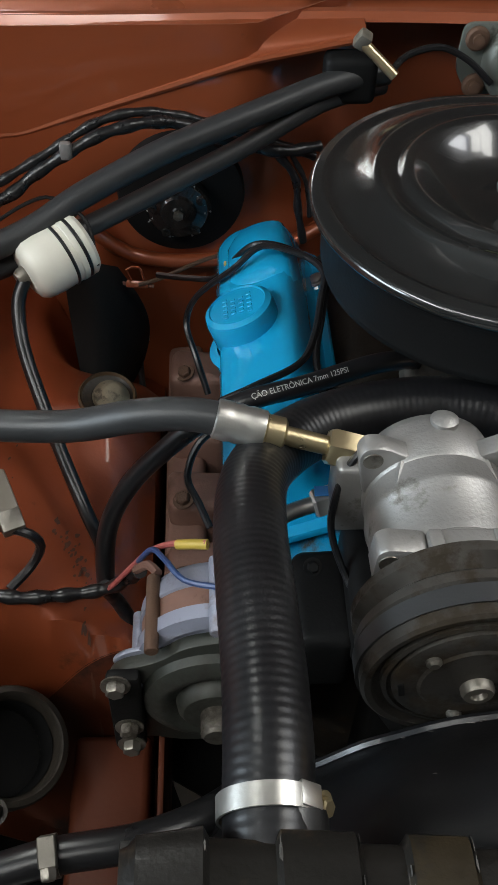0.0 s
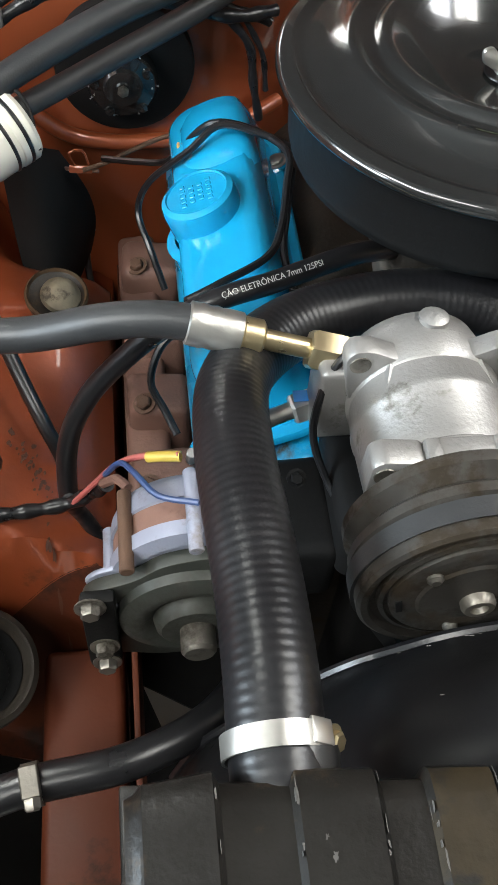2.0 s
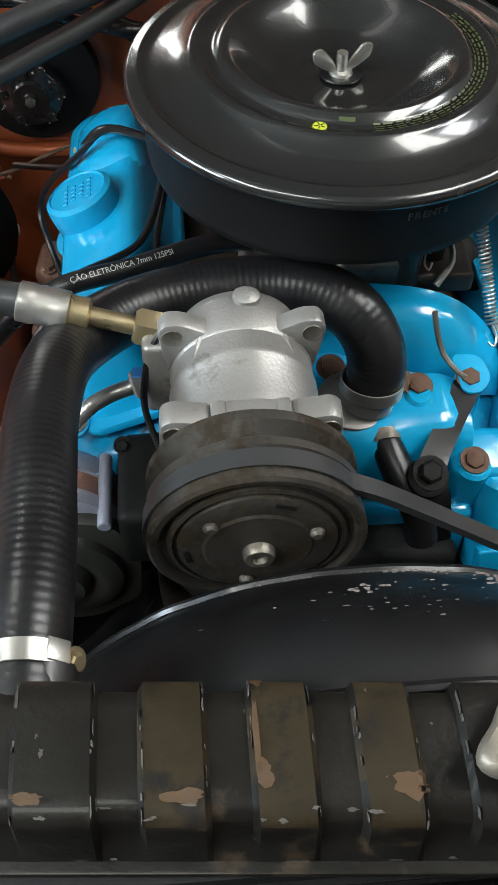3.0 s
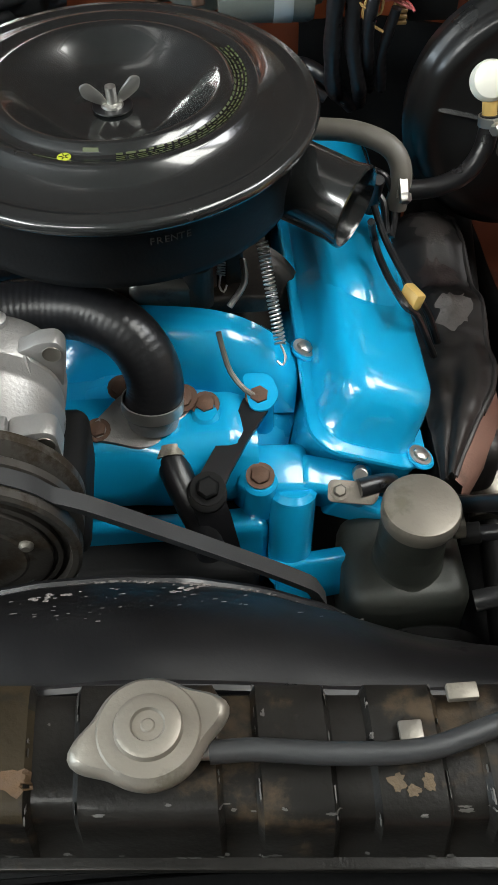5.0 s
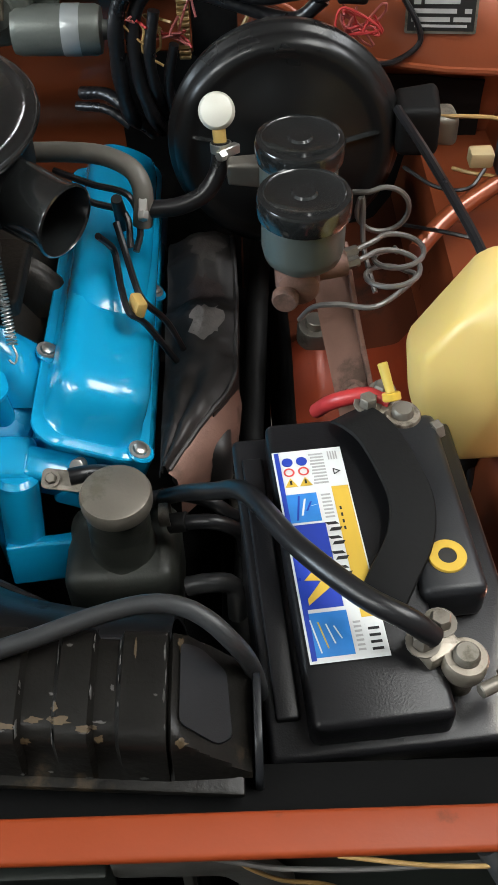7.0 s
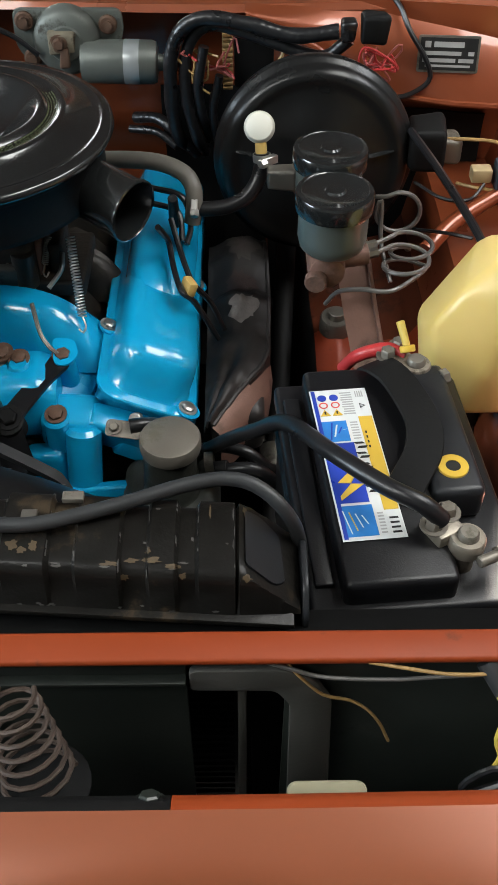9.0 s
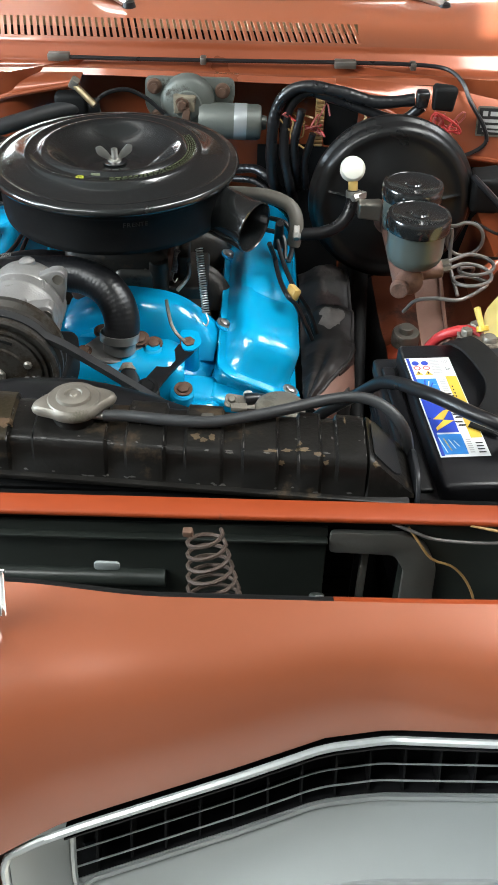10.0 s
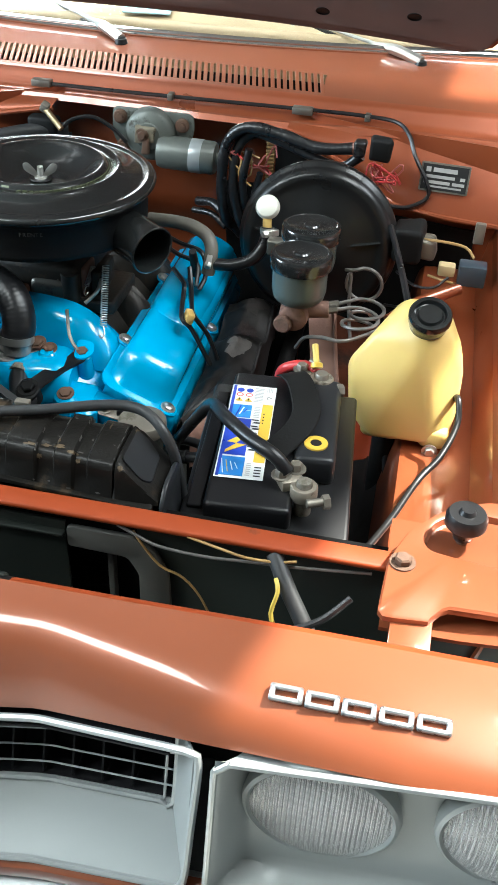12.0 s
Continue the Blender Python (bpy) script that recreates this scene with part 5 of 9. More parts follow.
def hump(a, b, wide, high, base):
    """A cast runner: a rounded back between two places on the manifold."""
    a, b = Vector(a), Vector(b)
    side = (b - a).cross(Vector((0, 0, 1))).normalized()

    def fn(u, v):
        p = a.lerp(b, u) + side * v * wide * (1 - 0.22 * u)
        fat = (1 - abs(v) ** 2.4) * (1 - 0.55 * abs(2 * u - 0.9) ** 3.2)
        return Vector((p.x, p.y, base + high * fat + 0.004 * math.exp(-((v + 0.15) / 0.06) ** 2) * fat))
    return sheet(fn, span(0, 1, 26), span(-1, 1, 25), 0.003)


for a, b, w, h in (((0.190, 0.590, 0), (0.405, 0.560, 0), 0.052, 0.074), ((0.20, 0.69, 0), (0.10, 0.64, 0), 0.032, 0.055), ((0.30, 0.70, 0), (0.42, 0.68, 0), 0.030, 0.055), ((0.30, 0.80, 0), (0.42, 0.82, 0), 0.030, 0.055)):
    part("runner", hump(a, b, w, h, 0.700), BLUE if a[1] < 0.6 else GRIME, intake, "glossy blue runner hump" if a[1] < 0.6 else "grimy runner hump")


def casting(name, c, s, seed, m=None, mat=None):
    bm = box(0, 0, 0, *s, min(s) * 0.22, 4)
    for v in bm.verts:
        v.co += v.normal * 0.004 * noise.noise(v.co * 34 + Vector((seed, seed, 0)))
    return part(name, moved(bm, Matrix.Translation(c) @ (m or Matrix())), mat or BLUE, eng)


def pump_section(x):
    k = ease(0.16, 0.19, x) * ease(0.362, 0.335, x)
    f = 0.008 * math.exp(-((x - 0.283) / 0.022) ** 2)
    d = 0.010 * (1 - k)
    return [(x, 0.515, 0.738 - d), (x, 0.474, 0.7365 - d), (x, 0.462 - f * 0.4, 0.732 - d), (x, 0.455 - f, 0.722 - d), (x, 0.447 - f, 0.690), (x, 0.4445 - f * 0.4, 0.672 + d), (x, 0.450, 0.665 + d), (x, 0.515, 0.662 + d)]


part("water_pump_body", loft([pump_section(x) for x in span(0.160, 0.362, 40)]), BLUE, eng, "blue water pump casting under the outlet", 60)
casting("timing_cover", (0.245, 0.468, 0.625), (0.175, 0.06, 0.065), 12, pose(0, 0, 0, 8))
# Black strip colours the shaded gap between the two castings.
part("gap_shade_strip", box(0.255, 0.447, 0.6605, 0.19, 0.010, 0.006, 0.002, 2, pose(0, 0, 0, 0, 2, 0)), BLACKDULL, eng, "black strip for the dark gap between the castings")
part("hose_boss", rod((0.282, 0.486, 0.722), (0.284, 0.463, 0.7175), 0.0155, 24), BLUE, eng)
for p, r in (((0.366, 0.514, 0.686), 0.015), ((0.362, 0.447, 0.655), 0.017), ((0.318, 0.496, 0.693), 0.014)):
    part("bolt_boss", rod(p, (p[0], p[1] - 0.006, p[2] + 0.048), r, 20, r * 0.9, 0.003), BLUE, eng)
casting("boss_web", (0.372, 0.464, 0.668), (0.066, 0.050, 0.072), 13, pose(0, 0, 0, 14, 8))
part("water_outlet", rod((0.386, 0.412, 0.585), (0.391, 0.440, 0.690), 0.020, 28, 0.021, 0.005), BLUE, eng)
casting("front_bracket", (0.425, 0.458, 0.668), (0.075, 0.036, 0.048), 15, pose(0, 0, 0, 18, 22, 0))
casting("bracket_rib", (0.452, 0.452, 0.640), (0.060, 0.022, 0.030), 20, pose(0, 0, 0, 10, 32, 0))
casting("bracket_foot", (0.408, 0.404, 0.600), (0.072, 0.016, 0.050), 17, pose(0, 0, 0, -14, 0, 6))
casting("pump_neck", (0.345, 0.440, 0.610), (0.045, 0.04, 0.10), 18)
tb = [(0.352, 0.530), (0.378, 0.528), (0.385, 0.506), (0.373, 0.492), (0.357, 0.494)]
part("throttle_bracket", loft([[(x, y, 0.7325 + 0.26 * (y - 0.49) + h) for x, y in round_poly(tb, 0.008)] for h in (0, 0.0022)]), BLUE, eng, "thin blue throttle cable bracket")
for p in ((0.299, 0.504, 0.7455), (0.318, 0.498, 0.741), (0.366, 0.508, 0.7375), (0.362, 0.443, 0.705), (0.235, 0.660, 0.775), (0.245, 0.520, 0.745)):
    part("head_bolt", bolt(p, (0, -0.25, 1), 0.0085, 0.005), RUST, eng, "rusty hex bolt")


def valve_cover(sgn, y0, y1):
    tall = 1.0 if sgn > 0 else 1.32
    X = lambda a, hh: (lambda h: (XE + sgn * (0.195 + a * math.cos(radians(CUT)) + h * math.sin(radians(CUT))), 0.7020 - a * math.sin(radians(CUT)) + h * math.cos(radians(CUT))))(hh * tall)

    def rect(hw, ya, yb, h, r=0.022, shift=0.0, n=6):
        pts = []
        for cx, cy, a0 in ((hw - r, yb - r, 0), (-hw + r, yb - r, 90), (-hw + r, ya + r, 180), (hw - r, ya + r, 270)):
            for k in range(n + 1):
                a = radians(a0 + 90 * k / n)
                lx, ly = shift + cx + r * math.cos(a), cy + r * math.sin(a)
                x, z = X(lx, h)
                pts.append((x, ly, z))
        return pts
    if sgn < 0:
        rect0 = rect
        rect = lambda hw, ya, yb, h, r, shift=0.0, n=6: rect0(hw * 0.93, ya, yb, h, r, -0.005, n)
    vc = part("valve_cover", loft([rect(0.060, y0, y1, 0.000, 0.03), rect(0.060, y0, y1, 0.0035, 0.03), rect(0.0585, y0 + 0.0015, y1 - 0.0015, 0.005, 0.03), rect(0.0505, y0 + 0.012, y1 - 0.012, 0.0055, 0.03), rect(0.0485, y0 + 0.014, y1 - 0.014, 0.008, 0.03), rect(0.0475, y0 + 0.020, y1 - 0.016, 0.030, 0.03), rect(0.0455, y0 + 0.026, y1 - 0.018, 0.046, 0.03), rect(0.042, y0 + 0.032, y1 - 0.022, 0.054, 0.028), rect(0.036, y0 + 0.042, y1 - 0.03, 0.059, 0.025), rect(0.026, y0 + 0.06, y1 - 0.045, 0.0605, 0.02), rect(0.010, y0 + 0.09, y1 - 0.09, 0.061, 0.008)]), BLUE, eng, "glossy blue pressed-steel valve cover")
    for lx, ly in ((-0.054, y0 + 0.118), (0.050, y0 + 0.014), (-0.054, y0 + 0.33), (0.054, y0 + 0.26)):
        x, z = X(lx, 0.004)
        n = Vector((sgn * math.sin(radians(CUT)), 0, math.cos(radians(CUT))))
        part("bolt_tab", lathe([(0, 0), (0.013, 0), (0.014, 0.003), (0.012, 0.005), (0, 0.005)], 20, aim((x, ly, z), n)), BLUE, vc)
        part("cover_bolt", bolt((x, ly, z + 0.005), n, 0.0075, 0.005), STEEL, vc, "zinc-plated cover bolt")
    return X, vc


XR, vcr = valve_cover(1, 0.452, 0.925)
XL, vcl = valve_cover(-1, 0.500, 0.897)


def cover_hump(X, vc, sections):
    rings = []
    for y, lx, hw, h in sections:
        ring = []
        for k in range(13):
            a = math.pi * k / 12
            x, z = X(lx + hw * math.cos(a), 0.045 + (h - 0.045) * math.sin(a) ** 0.6)
            ring.append((x, y, z))
        rings.append(ring)
    part("raised_hump", loft(rings), BLUE, vc)


cover_hump(XR, vcr, [(0.575, 0.0, 0.020, 0.046), (0.60, -0.005, 0.034, 0.064), (0.63, -0.006, 0.041, 0.070), (0.70, -0.006, 0.043, 0.073), (0.86, -0.006, 0.043, 0.073), (0.895, -0.004, 0.036, 0.066), (0.905, 0, 0.02, 0.048)])
cover_hump(XL, vcl, [(0.745, -0.012, 0.026, 0.044), (0.76, -0.012, 0.034, 0.060), (0.785, -0.012, 0.037, 0.068), (0.835, -0.012, 0.036, 0.068), (0.866, -0.012, 0.030, 0.060), (0.873, -0.012, 0.020, 0.044)])
ocap = thing("oil_filler_cap", "blue painted oil filler cap on the valve cover", "oil cap", (0.04, 0.72, 0.75))
om = aim((0.046, 0.709, 0.7465), (-0.36, 0.06, 0.93))
part("neck", lathe([(0.043, -0.025), (0.043, 0.004), (0.045, 0.006), (0.043, 0.008), (0.036, 0.009)], 40, om), BLUE, ocap)
part("cap", lathe([(0.032, 0.006), (0.0340, 0.012), (0.0345, 0.042), (0.0330, 0.047), (0.0285, 0.0500), (0.0275, 0.0485), (0.0, 0.0485)], 40, om), BLUE, ocap)
for r, ln in ((0.012, 5), (0.004, 4), (-0.004, 4), (-0.012, 5)):
    for i in range(ln):
        part("embossed_mark", moved(box((i - (ln - 1) / 2) * 0.0068, r, 0.0490, 0.0040, 0.0046, 0.0012, 0.0004, 1), om @ pose(0, 0, 0, 0, 0, 12)), BLUE, ocap)

# exhaust manifolds
em = thing("exhaust_manifold", "scorched dark iron exhaust manifold with rusty patches", "exhaust manifold", (0.57, 0.6, 0.60))
def shield_edge(y):
    return lerp([(0.445, 0.536), (0.47, 0.549), (0.51, 0.572), (0.545, 0.594), (0.575, 0.604), (0.70, 0.607), (0.815, 0.603), (0.832, 0.590)], y)


def shield_at(f, y):
    """f runs from the engine side (0) to the rolled edge (1)."""
    xe = shield_edge(y)
    x = 0.528 + (xe - 0.528) * f
    z = lerp([(0.445, 0.690), (0.50, 0.694), (0.56, 0.694), (0.605, 0.690), (0.622, 0.694), (0.650, 0.710), (0.664, 0.708), (0.690, 0.694), (0.715, 0.697), (0.745, 0.712), (0.785, 0.712), (0.815, 0.694), (0.832, 0.665)], y)
    z -= 0.018 * (1 - ease(0.0, 0.5, f)) + 0.008 * ease(0.75, 1.0, f) + 0.010 * math.exp(-((f - 0.45) / 0.12) ** 2) * ease(0.62, 0.56, y)
    return Vector((x, y, z + 0.003 * noise.noise((x * 45, y * 45, 3)) + 0.0016 * noise.noise((x * 120, y * 120, 5))))


part("heat_shield", sheet(shield_at, span(0, 1, 22), span(0.445, 0.832, 76), -0.0015), HEAT, em, "creased sooty sheet-metal heat shield", 50)
part("shield_skirt", sheet(lambda y, h: Vector((shield_edge(y) + 0.002, y - 0.003, shield_at(1, y).z - h)), span(0.52, 0.832, 50), (0, 0.02, 0.06), 0.0015), HEAT, em)
part("rolled_edge", tube([tuple(shield_at(1, y) + Vector((0.001, 0, 0))) for y in span(0.446, 0.828, 30)], 0.0032, 8), HEAT, em)
part("manifold_casting", lump((0.566, 0.66, 0.635), (0.066, 0.36, 0.07), 33, 0.006, 30), HEAT, em)
part("outlet_collar", loft([[(x, y, z) for x, y, z in ring] for ring in ([(0.537, 0.442, 0.683), (0.552, 0.470, 0.685), (0.575, 0.509, 0.684), (0.597, 0.546, 0.682), (0.603, 0.575, 0.678)], [(0.545, 0.440, 0.675), (0.563, 0.458, 0.676), (0.588, 0.497, 0.672), (0.604, 0.532, 0.666), (0.608, 0.572, 0.664)], [(0.547, 0.444, 0.650), (0.566, 0.462, 0.648), (0.592, 0.500, 0.645), (0.608, 0.535, 0.642), (0.611, 0.572, 0.640)], [(0.545, 0.450, 0.60), (0.562, 0.468, 0.60), (0.588, 0.504, 0.60), (0.604, 0.538, 0.60), (0.606, 0.570, 0.60)])], False, False), BROWN, em, "rust-pink outlet casting", 60)


def shield_patch(name, f0, y0, df, dy, mat, seed, label):
    random.seed(seed)
    pb = bmesh.new()
    ring = [(random.uniform(0.7, 1.15) * math.cos(a), random.uniform(0.7, 1.15) * math.sin(a)) for a in span(0, 2 * math.pi, 27)[:-1]]
    loops = []
    for k in (1.0, 0.72, 0.45, 0.2):
        loops.append([pb.verts.new(shield_at(f0 + df * c * k, y0 + dy * e * k) + Vector((0, 0, 0.0030))) for c, e in ring])
    for la, lb in zip(loops, loops[1:]):
        for i in range(26):
            pb.faces.new((la[i], la[(i + 1) % 26], lb[(i + 1) % 26], lb[i]))
    pb.faces.new(loops[-1])
    part(name, pb, mat, em, label)


shield_patch("pale_patch", 0.60, 0.640, 0.26, 0.020, PALEGREY, 5, "pale grey patch on the shield ridge")
shield_patch("pale_patch", 0.62, 0.772, 0.30, 0.034, SOOTGREY, 6, "dusty grey patch")
shield_patch("rust_patch", 0.55, 0.700, 0.28, 0.024, SOOTRUST, 7, "brown scorched patch")
em2 = thing("exhaust_manifold", "dusty rust-pink exhaust manifold beside the engine", "exhaust manifold", (-0.03, 0.68, 0.5))
part("manifold_log", lump((-0.026, 0.69, 0.548), (0.042, 0.42, 0.075), 31, 0.007, 22), BROWN, em2, "rust-pink cast log")
for y in (0.545, 0.64, 0.735, 0.83):
    pt_ = part("port_flange", lump((-0.012, y, 0.572), (0.062, 0.055, 0.088), 36 + y, 0.006, 30), BROWN, em2)
    part("port_bolt", bolt((-0.026, y - 0.018, 0.616), (-0.3, -0.2, 1), 0.0075, 0.007), RUST, pt_)

# ---- air cleaner ----
AX, AY, AZ = 0.256, 0.668, 0.936
ac = thing("air_cleaner", "round gloss black air cleaner with a short snorkel", "air cleaner", (AX, AY, 0.84))
LID = [(0.0, -0.0075), (0.013, -0.0075), (0.024, -0.0080), (0.036, -0.0100), (0.043, -0.0105), (0.052, -0.0085), (0.066, -0.0005), (0.080, 0.0110), (0.089, 0.0190), (0.0935, 0.0212), (0.0975, 0.0205), (0.1010, 0.0160), (0.1040, 0.0140), (0.1120, 0.0152), (0.1165, 0.0178), (0.1195, 0.0180), (0.1225, 0.0155), (0.1280, 0.0105), (0.1400, 0.0060), (0.1510, 0.0030), (0.1570, 0.0020), (0.1600, 0.0040), (0.1630, 0.0045), (0.1655, 0.0020), (0.1690, 0.0028), (0.1722, 0.000), (0.1735, -0.004), (0.1715, -0.008), (0.168, -0.009)]
lid = part("lid", lathe(LID, 96, Matrix.Translation((AX, AY, AZ))), GLOSS, ac, "gloss black ringed lid", 60)
part("canister", lathe([(0.1625, -0.007), (0.1655, -0.011), (0.164, -0.015), (0.1605, -0.018), (0.1590, -0.060), (0.157, -0.068), (0.147, -0.073), (0.12, -0.077), (0.06, -0.09), (0.0, -0.09)], 80, Matrix.Translation((AX, AY, AZ))), BLACKDULL, ac, "satin black canister", 60)
sn0, sn1 = Vector((0.353, 0.658, 0.890)), Vector((0.453, 0.588, 0.875))
sm = aim(sn0, sn1 - sn0)
L = (sn1 - sn0).length
part("snorkel", lathe([(0.0345, -0.03), (0.0345, L * 0.9), (0.0365, L - 0.003), (0.0365, L), (0.0345, L + 0.001), (0.033, L - 0.002), (0.0325, 0.0)], 40, sm, None), GLOSS, ac, "satin black open snorkel tube")
part("snorkel_liner", lathe([(0.0, 0.012), (0.0325, 0.012)], 30, sm), BLACKDULL, ac)
nut = part("wing_nut", lathe([(0.0, 0.018), (0.0045, 0.018), (0.0048, 0.004), (0.009, 0.003), (0.010, 0.0), (0, 0)], 20, Matrix.Translation((AX, AY, AZ - 0.0055))), STEEL, ac, "plain steel wing nut")
for s in (1, -1):
    wing = round_poly([(0.002 * s, 0.001), (0.012 * s, 0.004), (0.024 * s, 0.012), (0.026 * s, 0.022), (0.018 * s, 0.024), (0.008 * s, 0.013)], 0.004)
    part("wing", plate(wing, 0.0032, Matrix.Translation((AX, AY, AZ - 0.0055)) @ pose(0, 0, 0, 90, 0, 14), 0.001), STEEL, nut)
part("wing_washer", lathe([(0, -0.0045), (0.0165, -0.0045), (0.017, -0.0055), (0.0, -0.0055)], 28, Matrix.Translation((AX, AY, AZ))), BLACK, nut)
# printed notice on the lid: unreadable lines in rows round the ring
def on_lid(r, a, w, h, mat, name, parent=lid):
    bm = bmesh.new()
    n = max(2, int(w / 0.006))
    z = lerp(LID, r) + 0.0006
    lo = [bm.verts.new((AX + (r - h / 2) * math.cos(a + k * w / n / r), AY + (r - h / 2) * math.sin(a + k * w / n / r), AZ + lerp(LID, r - h / 2) + 0.0005)) for k in range(n + 1)]
    hi = [bm.verts.new((AX + (r + h / 2) * math.cos(a + k * w / n / r), AY + (r + h / 2) * math.sin(a + k * w / n / r), AZ + lerp(LID, r + h / 2) + 0.0005)) for k in range(n + 1)]
    for k in range(n):
        bm.faces.new((lo[k], hi[k], hi[k + 1], lo[k + 1]))
    return part(name, bm, mat, parent)


random.seed(11)
notice = bmesh.new()
for r in (0.1030, 0.1060, 0.1090, 0.1120):
    a = radians(-86)
    while a < radians(28):
        w = random.uniform(0.003, 0.008)
        lo, hi = r - 0.0007, r + 0.0007
        vs = [notice.verts.new((AX + q * math.cos(b), AY + q * math.sin(b), AZ + lerp(LID, q) + 0.0006)) for q, b in ((lo, a), (hi, a), (hi, a + w / r), (lo, a + w / r))]
        notice.faces.new(vs)
        a += (w + random.uniform(0.0015, 0.003)) / r
tagged(part("printed_lines", notice, GREENINK, lid, "faded green lines of print, too small to read"), kind="stuff")
BADGE_AT = Matrix.Translation((AX + 0.1075 * math.cos(radians(-107)), AY + 0.1075 * math.sin(radians(-107)), AZ + lerp(LID, 0.1075)))
part("printed_badge", lathe([(0.0, 0.0008), (0.0052, 0.0008), (0.0054, 0.0004)], 20, BADGE_AT), YELINK, lid, "round yellow-green printed badge")
for k in range(5):
    a = 2 * math.pi * k / 5 + 0.3
    part("badge_ray", moved(plate([(-0.0005, 0.001), (0.0005, 0.001), (0.0003, 0.0040), (-0.0003, 0.0040)], 0.0003, Matrix.Translation((0, 0, 0.0011)), 0), BADGE_AT @ pose(0, 0, 0, 0, 0, math.degrees(a))), GLOSS, lid)
on_lid(0.1125, radians(-119), 0.020, 0.0025, GREENINK, "printed_bar")
on_lid(0.1000, radians(-100), 0.012, 0.002, GREENINK, "printed_bar")
for i, ch in enumerate("FRENTE"):
    a = radians(-79 + i * 2.05)
    cu = bpy.data.curves.new("letter", "FONT")
    cu.body, cu.size, cu.extrude, cu.align_x, cu.align_y = ch, 0.0085, 0.0003, "CENTER", "CENTER"
    tmp = bpy.data.objects.new("letter", cu)
    me = bpy.data.meshes.new_from_object(tmp)
    bpy.data.objects.remove(tmp)
    me.materials.append(SCUFF)
    me.transform(Matrix.Translation((AX + 0.1604 * math.cos(a), AY + 0.1604 * math.sin(a), AZ - 0.025)) @ pose(0, 0, 0, 0, 0, math.degrees(a) + 90) @ pose(0, 0, 0, 90))
    ob = new("letter", me)
    ob.parent = ac
    ob.matrix_parent_inverse = Matrix.Translation(-Vector(ac.location))
    ob["label"] = "worn embossed letter"

# carburettor
carb = thing("carburettor", "grimy brown carburettor under the air cleaner", "carburettor", (0.256, 0.66, 0.76))
part("throttle_body", lump((0.256, 0.67, 0.790), (0.15, 0.15, 0.08), 41, 0.006, 30), GRIME, carb)
part("base_flange", lump((0.300, 0.655, 0.762), (0.17, 0.11, 0.022), 48, 0.004, 40), GRIME, carb, "oily base flange")
part("accelerator_lever", lump((0.352, 0.655, 0.785), (0.014, 0.07, 0.05), 49, 0.004, 50), GRIME, carb)
part("dashpot", rod((0.318, 0.600, 0.770), (0.318, 0.600, 0.815), 0.014, 20), GRIME, carb)
part("horn", lathe([(0.06, 0), (0.055, 0.06)], 30, Matrix.Translation((0.256, 0.67, 0.80))), OLDSTEEL, carb)
part("linkage", tube([(0.36, 0.62, 0.80), (0.36, 0.60, 0.79), (0.345, 0.585, 0.775)], 0.003, 8), STEEL, carb)
part("choke_housing", lump((0.222, 0.600, 0.772), (0.060, 0.040, 0.036), 45, 0.005, 50), BROWN, carb, "rusty choke housing")
part("fuel_bowl", lump((0.290, 0.612, 0.778), (0.070, 0.046, 0.046), 46, 0.004, 50), OLDSTEEL, carb, "grimy fuel bowl")
part("float_cover", lump((0.190, 0.622, 0.776), (0.034, 0.050, 0.034), 47, 0.004, 50), OLDSTEEL, carb)
for p in ((0.212, 0.590, 0.790), (0.236, 0.590, 0.791), (0.300, 0.600, 0.801)):
    part("carburettor_screw", bolt(p, (0, -0.3, 1), 0.005, 0.004), GALV, carb)
part("choke_lever", lump((0.325, 0.64, 0.79), (0.02, 0.05, 0.05), 44, 0.004, 40), BROWN, carb)


def coil_spring(a, b, r, wire, turns, mat, label, r2=None):
    a, b = Vector(a), Vector(b)
    m = aim(a, b - a)
    ln = (b - a).length
    r2 = r if r2 is None else r2
    pts = [m @ Vector(((r + (r2 - r) * k / (turns * 14)) * math.cos(2 * math.pi * k / 14), (r + (r2 - r) * k / (turns * 14)) * math.sin(2 * math.pi * k / 14), ln * k / (turns * 14))) for k in range(turns * 14 + 1)]
    t = thing("coil_spring", label, "spring", tuple(b))
    part("coil", tube(pts, wire, 6, 1, True, None, False), mat, t)
    return t


s1 = coil_spring((0.376, 0.60, 0.835), (0.388, 0.543, 0.765), 0.0048, 0.0009, 26, STEEL, "long steel throttle return spring")
part("hook", tube([(0.388, 0.543, 0.765), (0.392, 0.536, 0.757), (0.389, 0.530, 0.752), (0.384, 0.533, 0.755)], 0.0012, 6), STEEL, s1)
s2 = coil_spring((0.343, 0.635, 0.812), (0.339, 0.612, 0.790), 0.0036, 0.0008, 14, STEEL, "short steel throttle return spring")
part("hook", tube([(0.339, 0.612, 0.790), (0.337, 0.605, 0.783), (0.341, 0.600, 0.780), (0.344, 0.605, 0.784)], 0.001, 6), STEEL, s2)


# ---- air-conditioning compressor ----
CX, CZ = 0.161, 0.829
comp = thing("compressor", "dusty cast aluminium air-conditioning compressor", "compressor", (CX, 0.38, 0.75))


def ring_y(y, r, n=48, flat=0.0):
    return [(CX + r * math.cos(2 * math.pi * k / n), y, CZ + r * math.sin(2 * math.pi * k / n)) for k in range(n)]


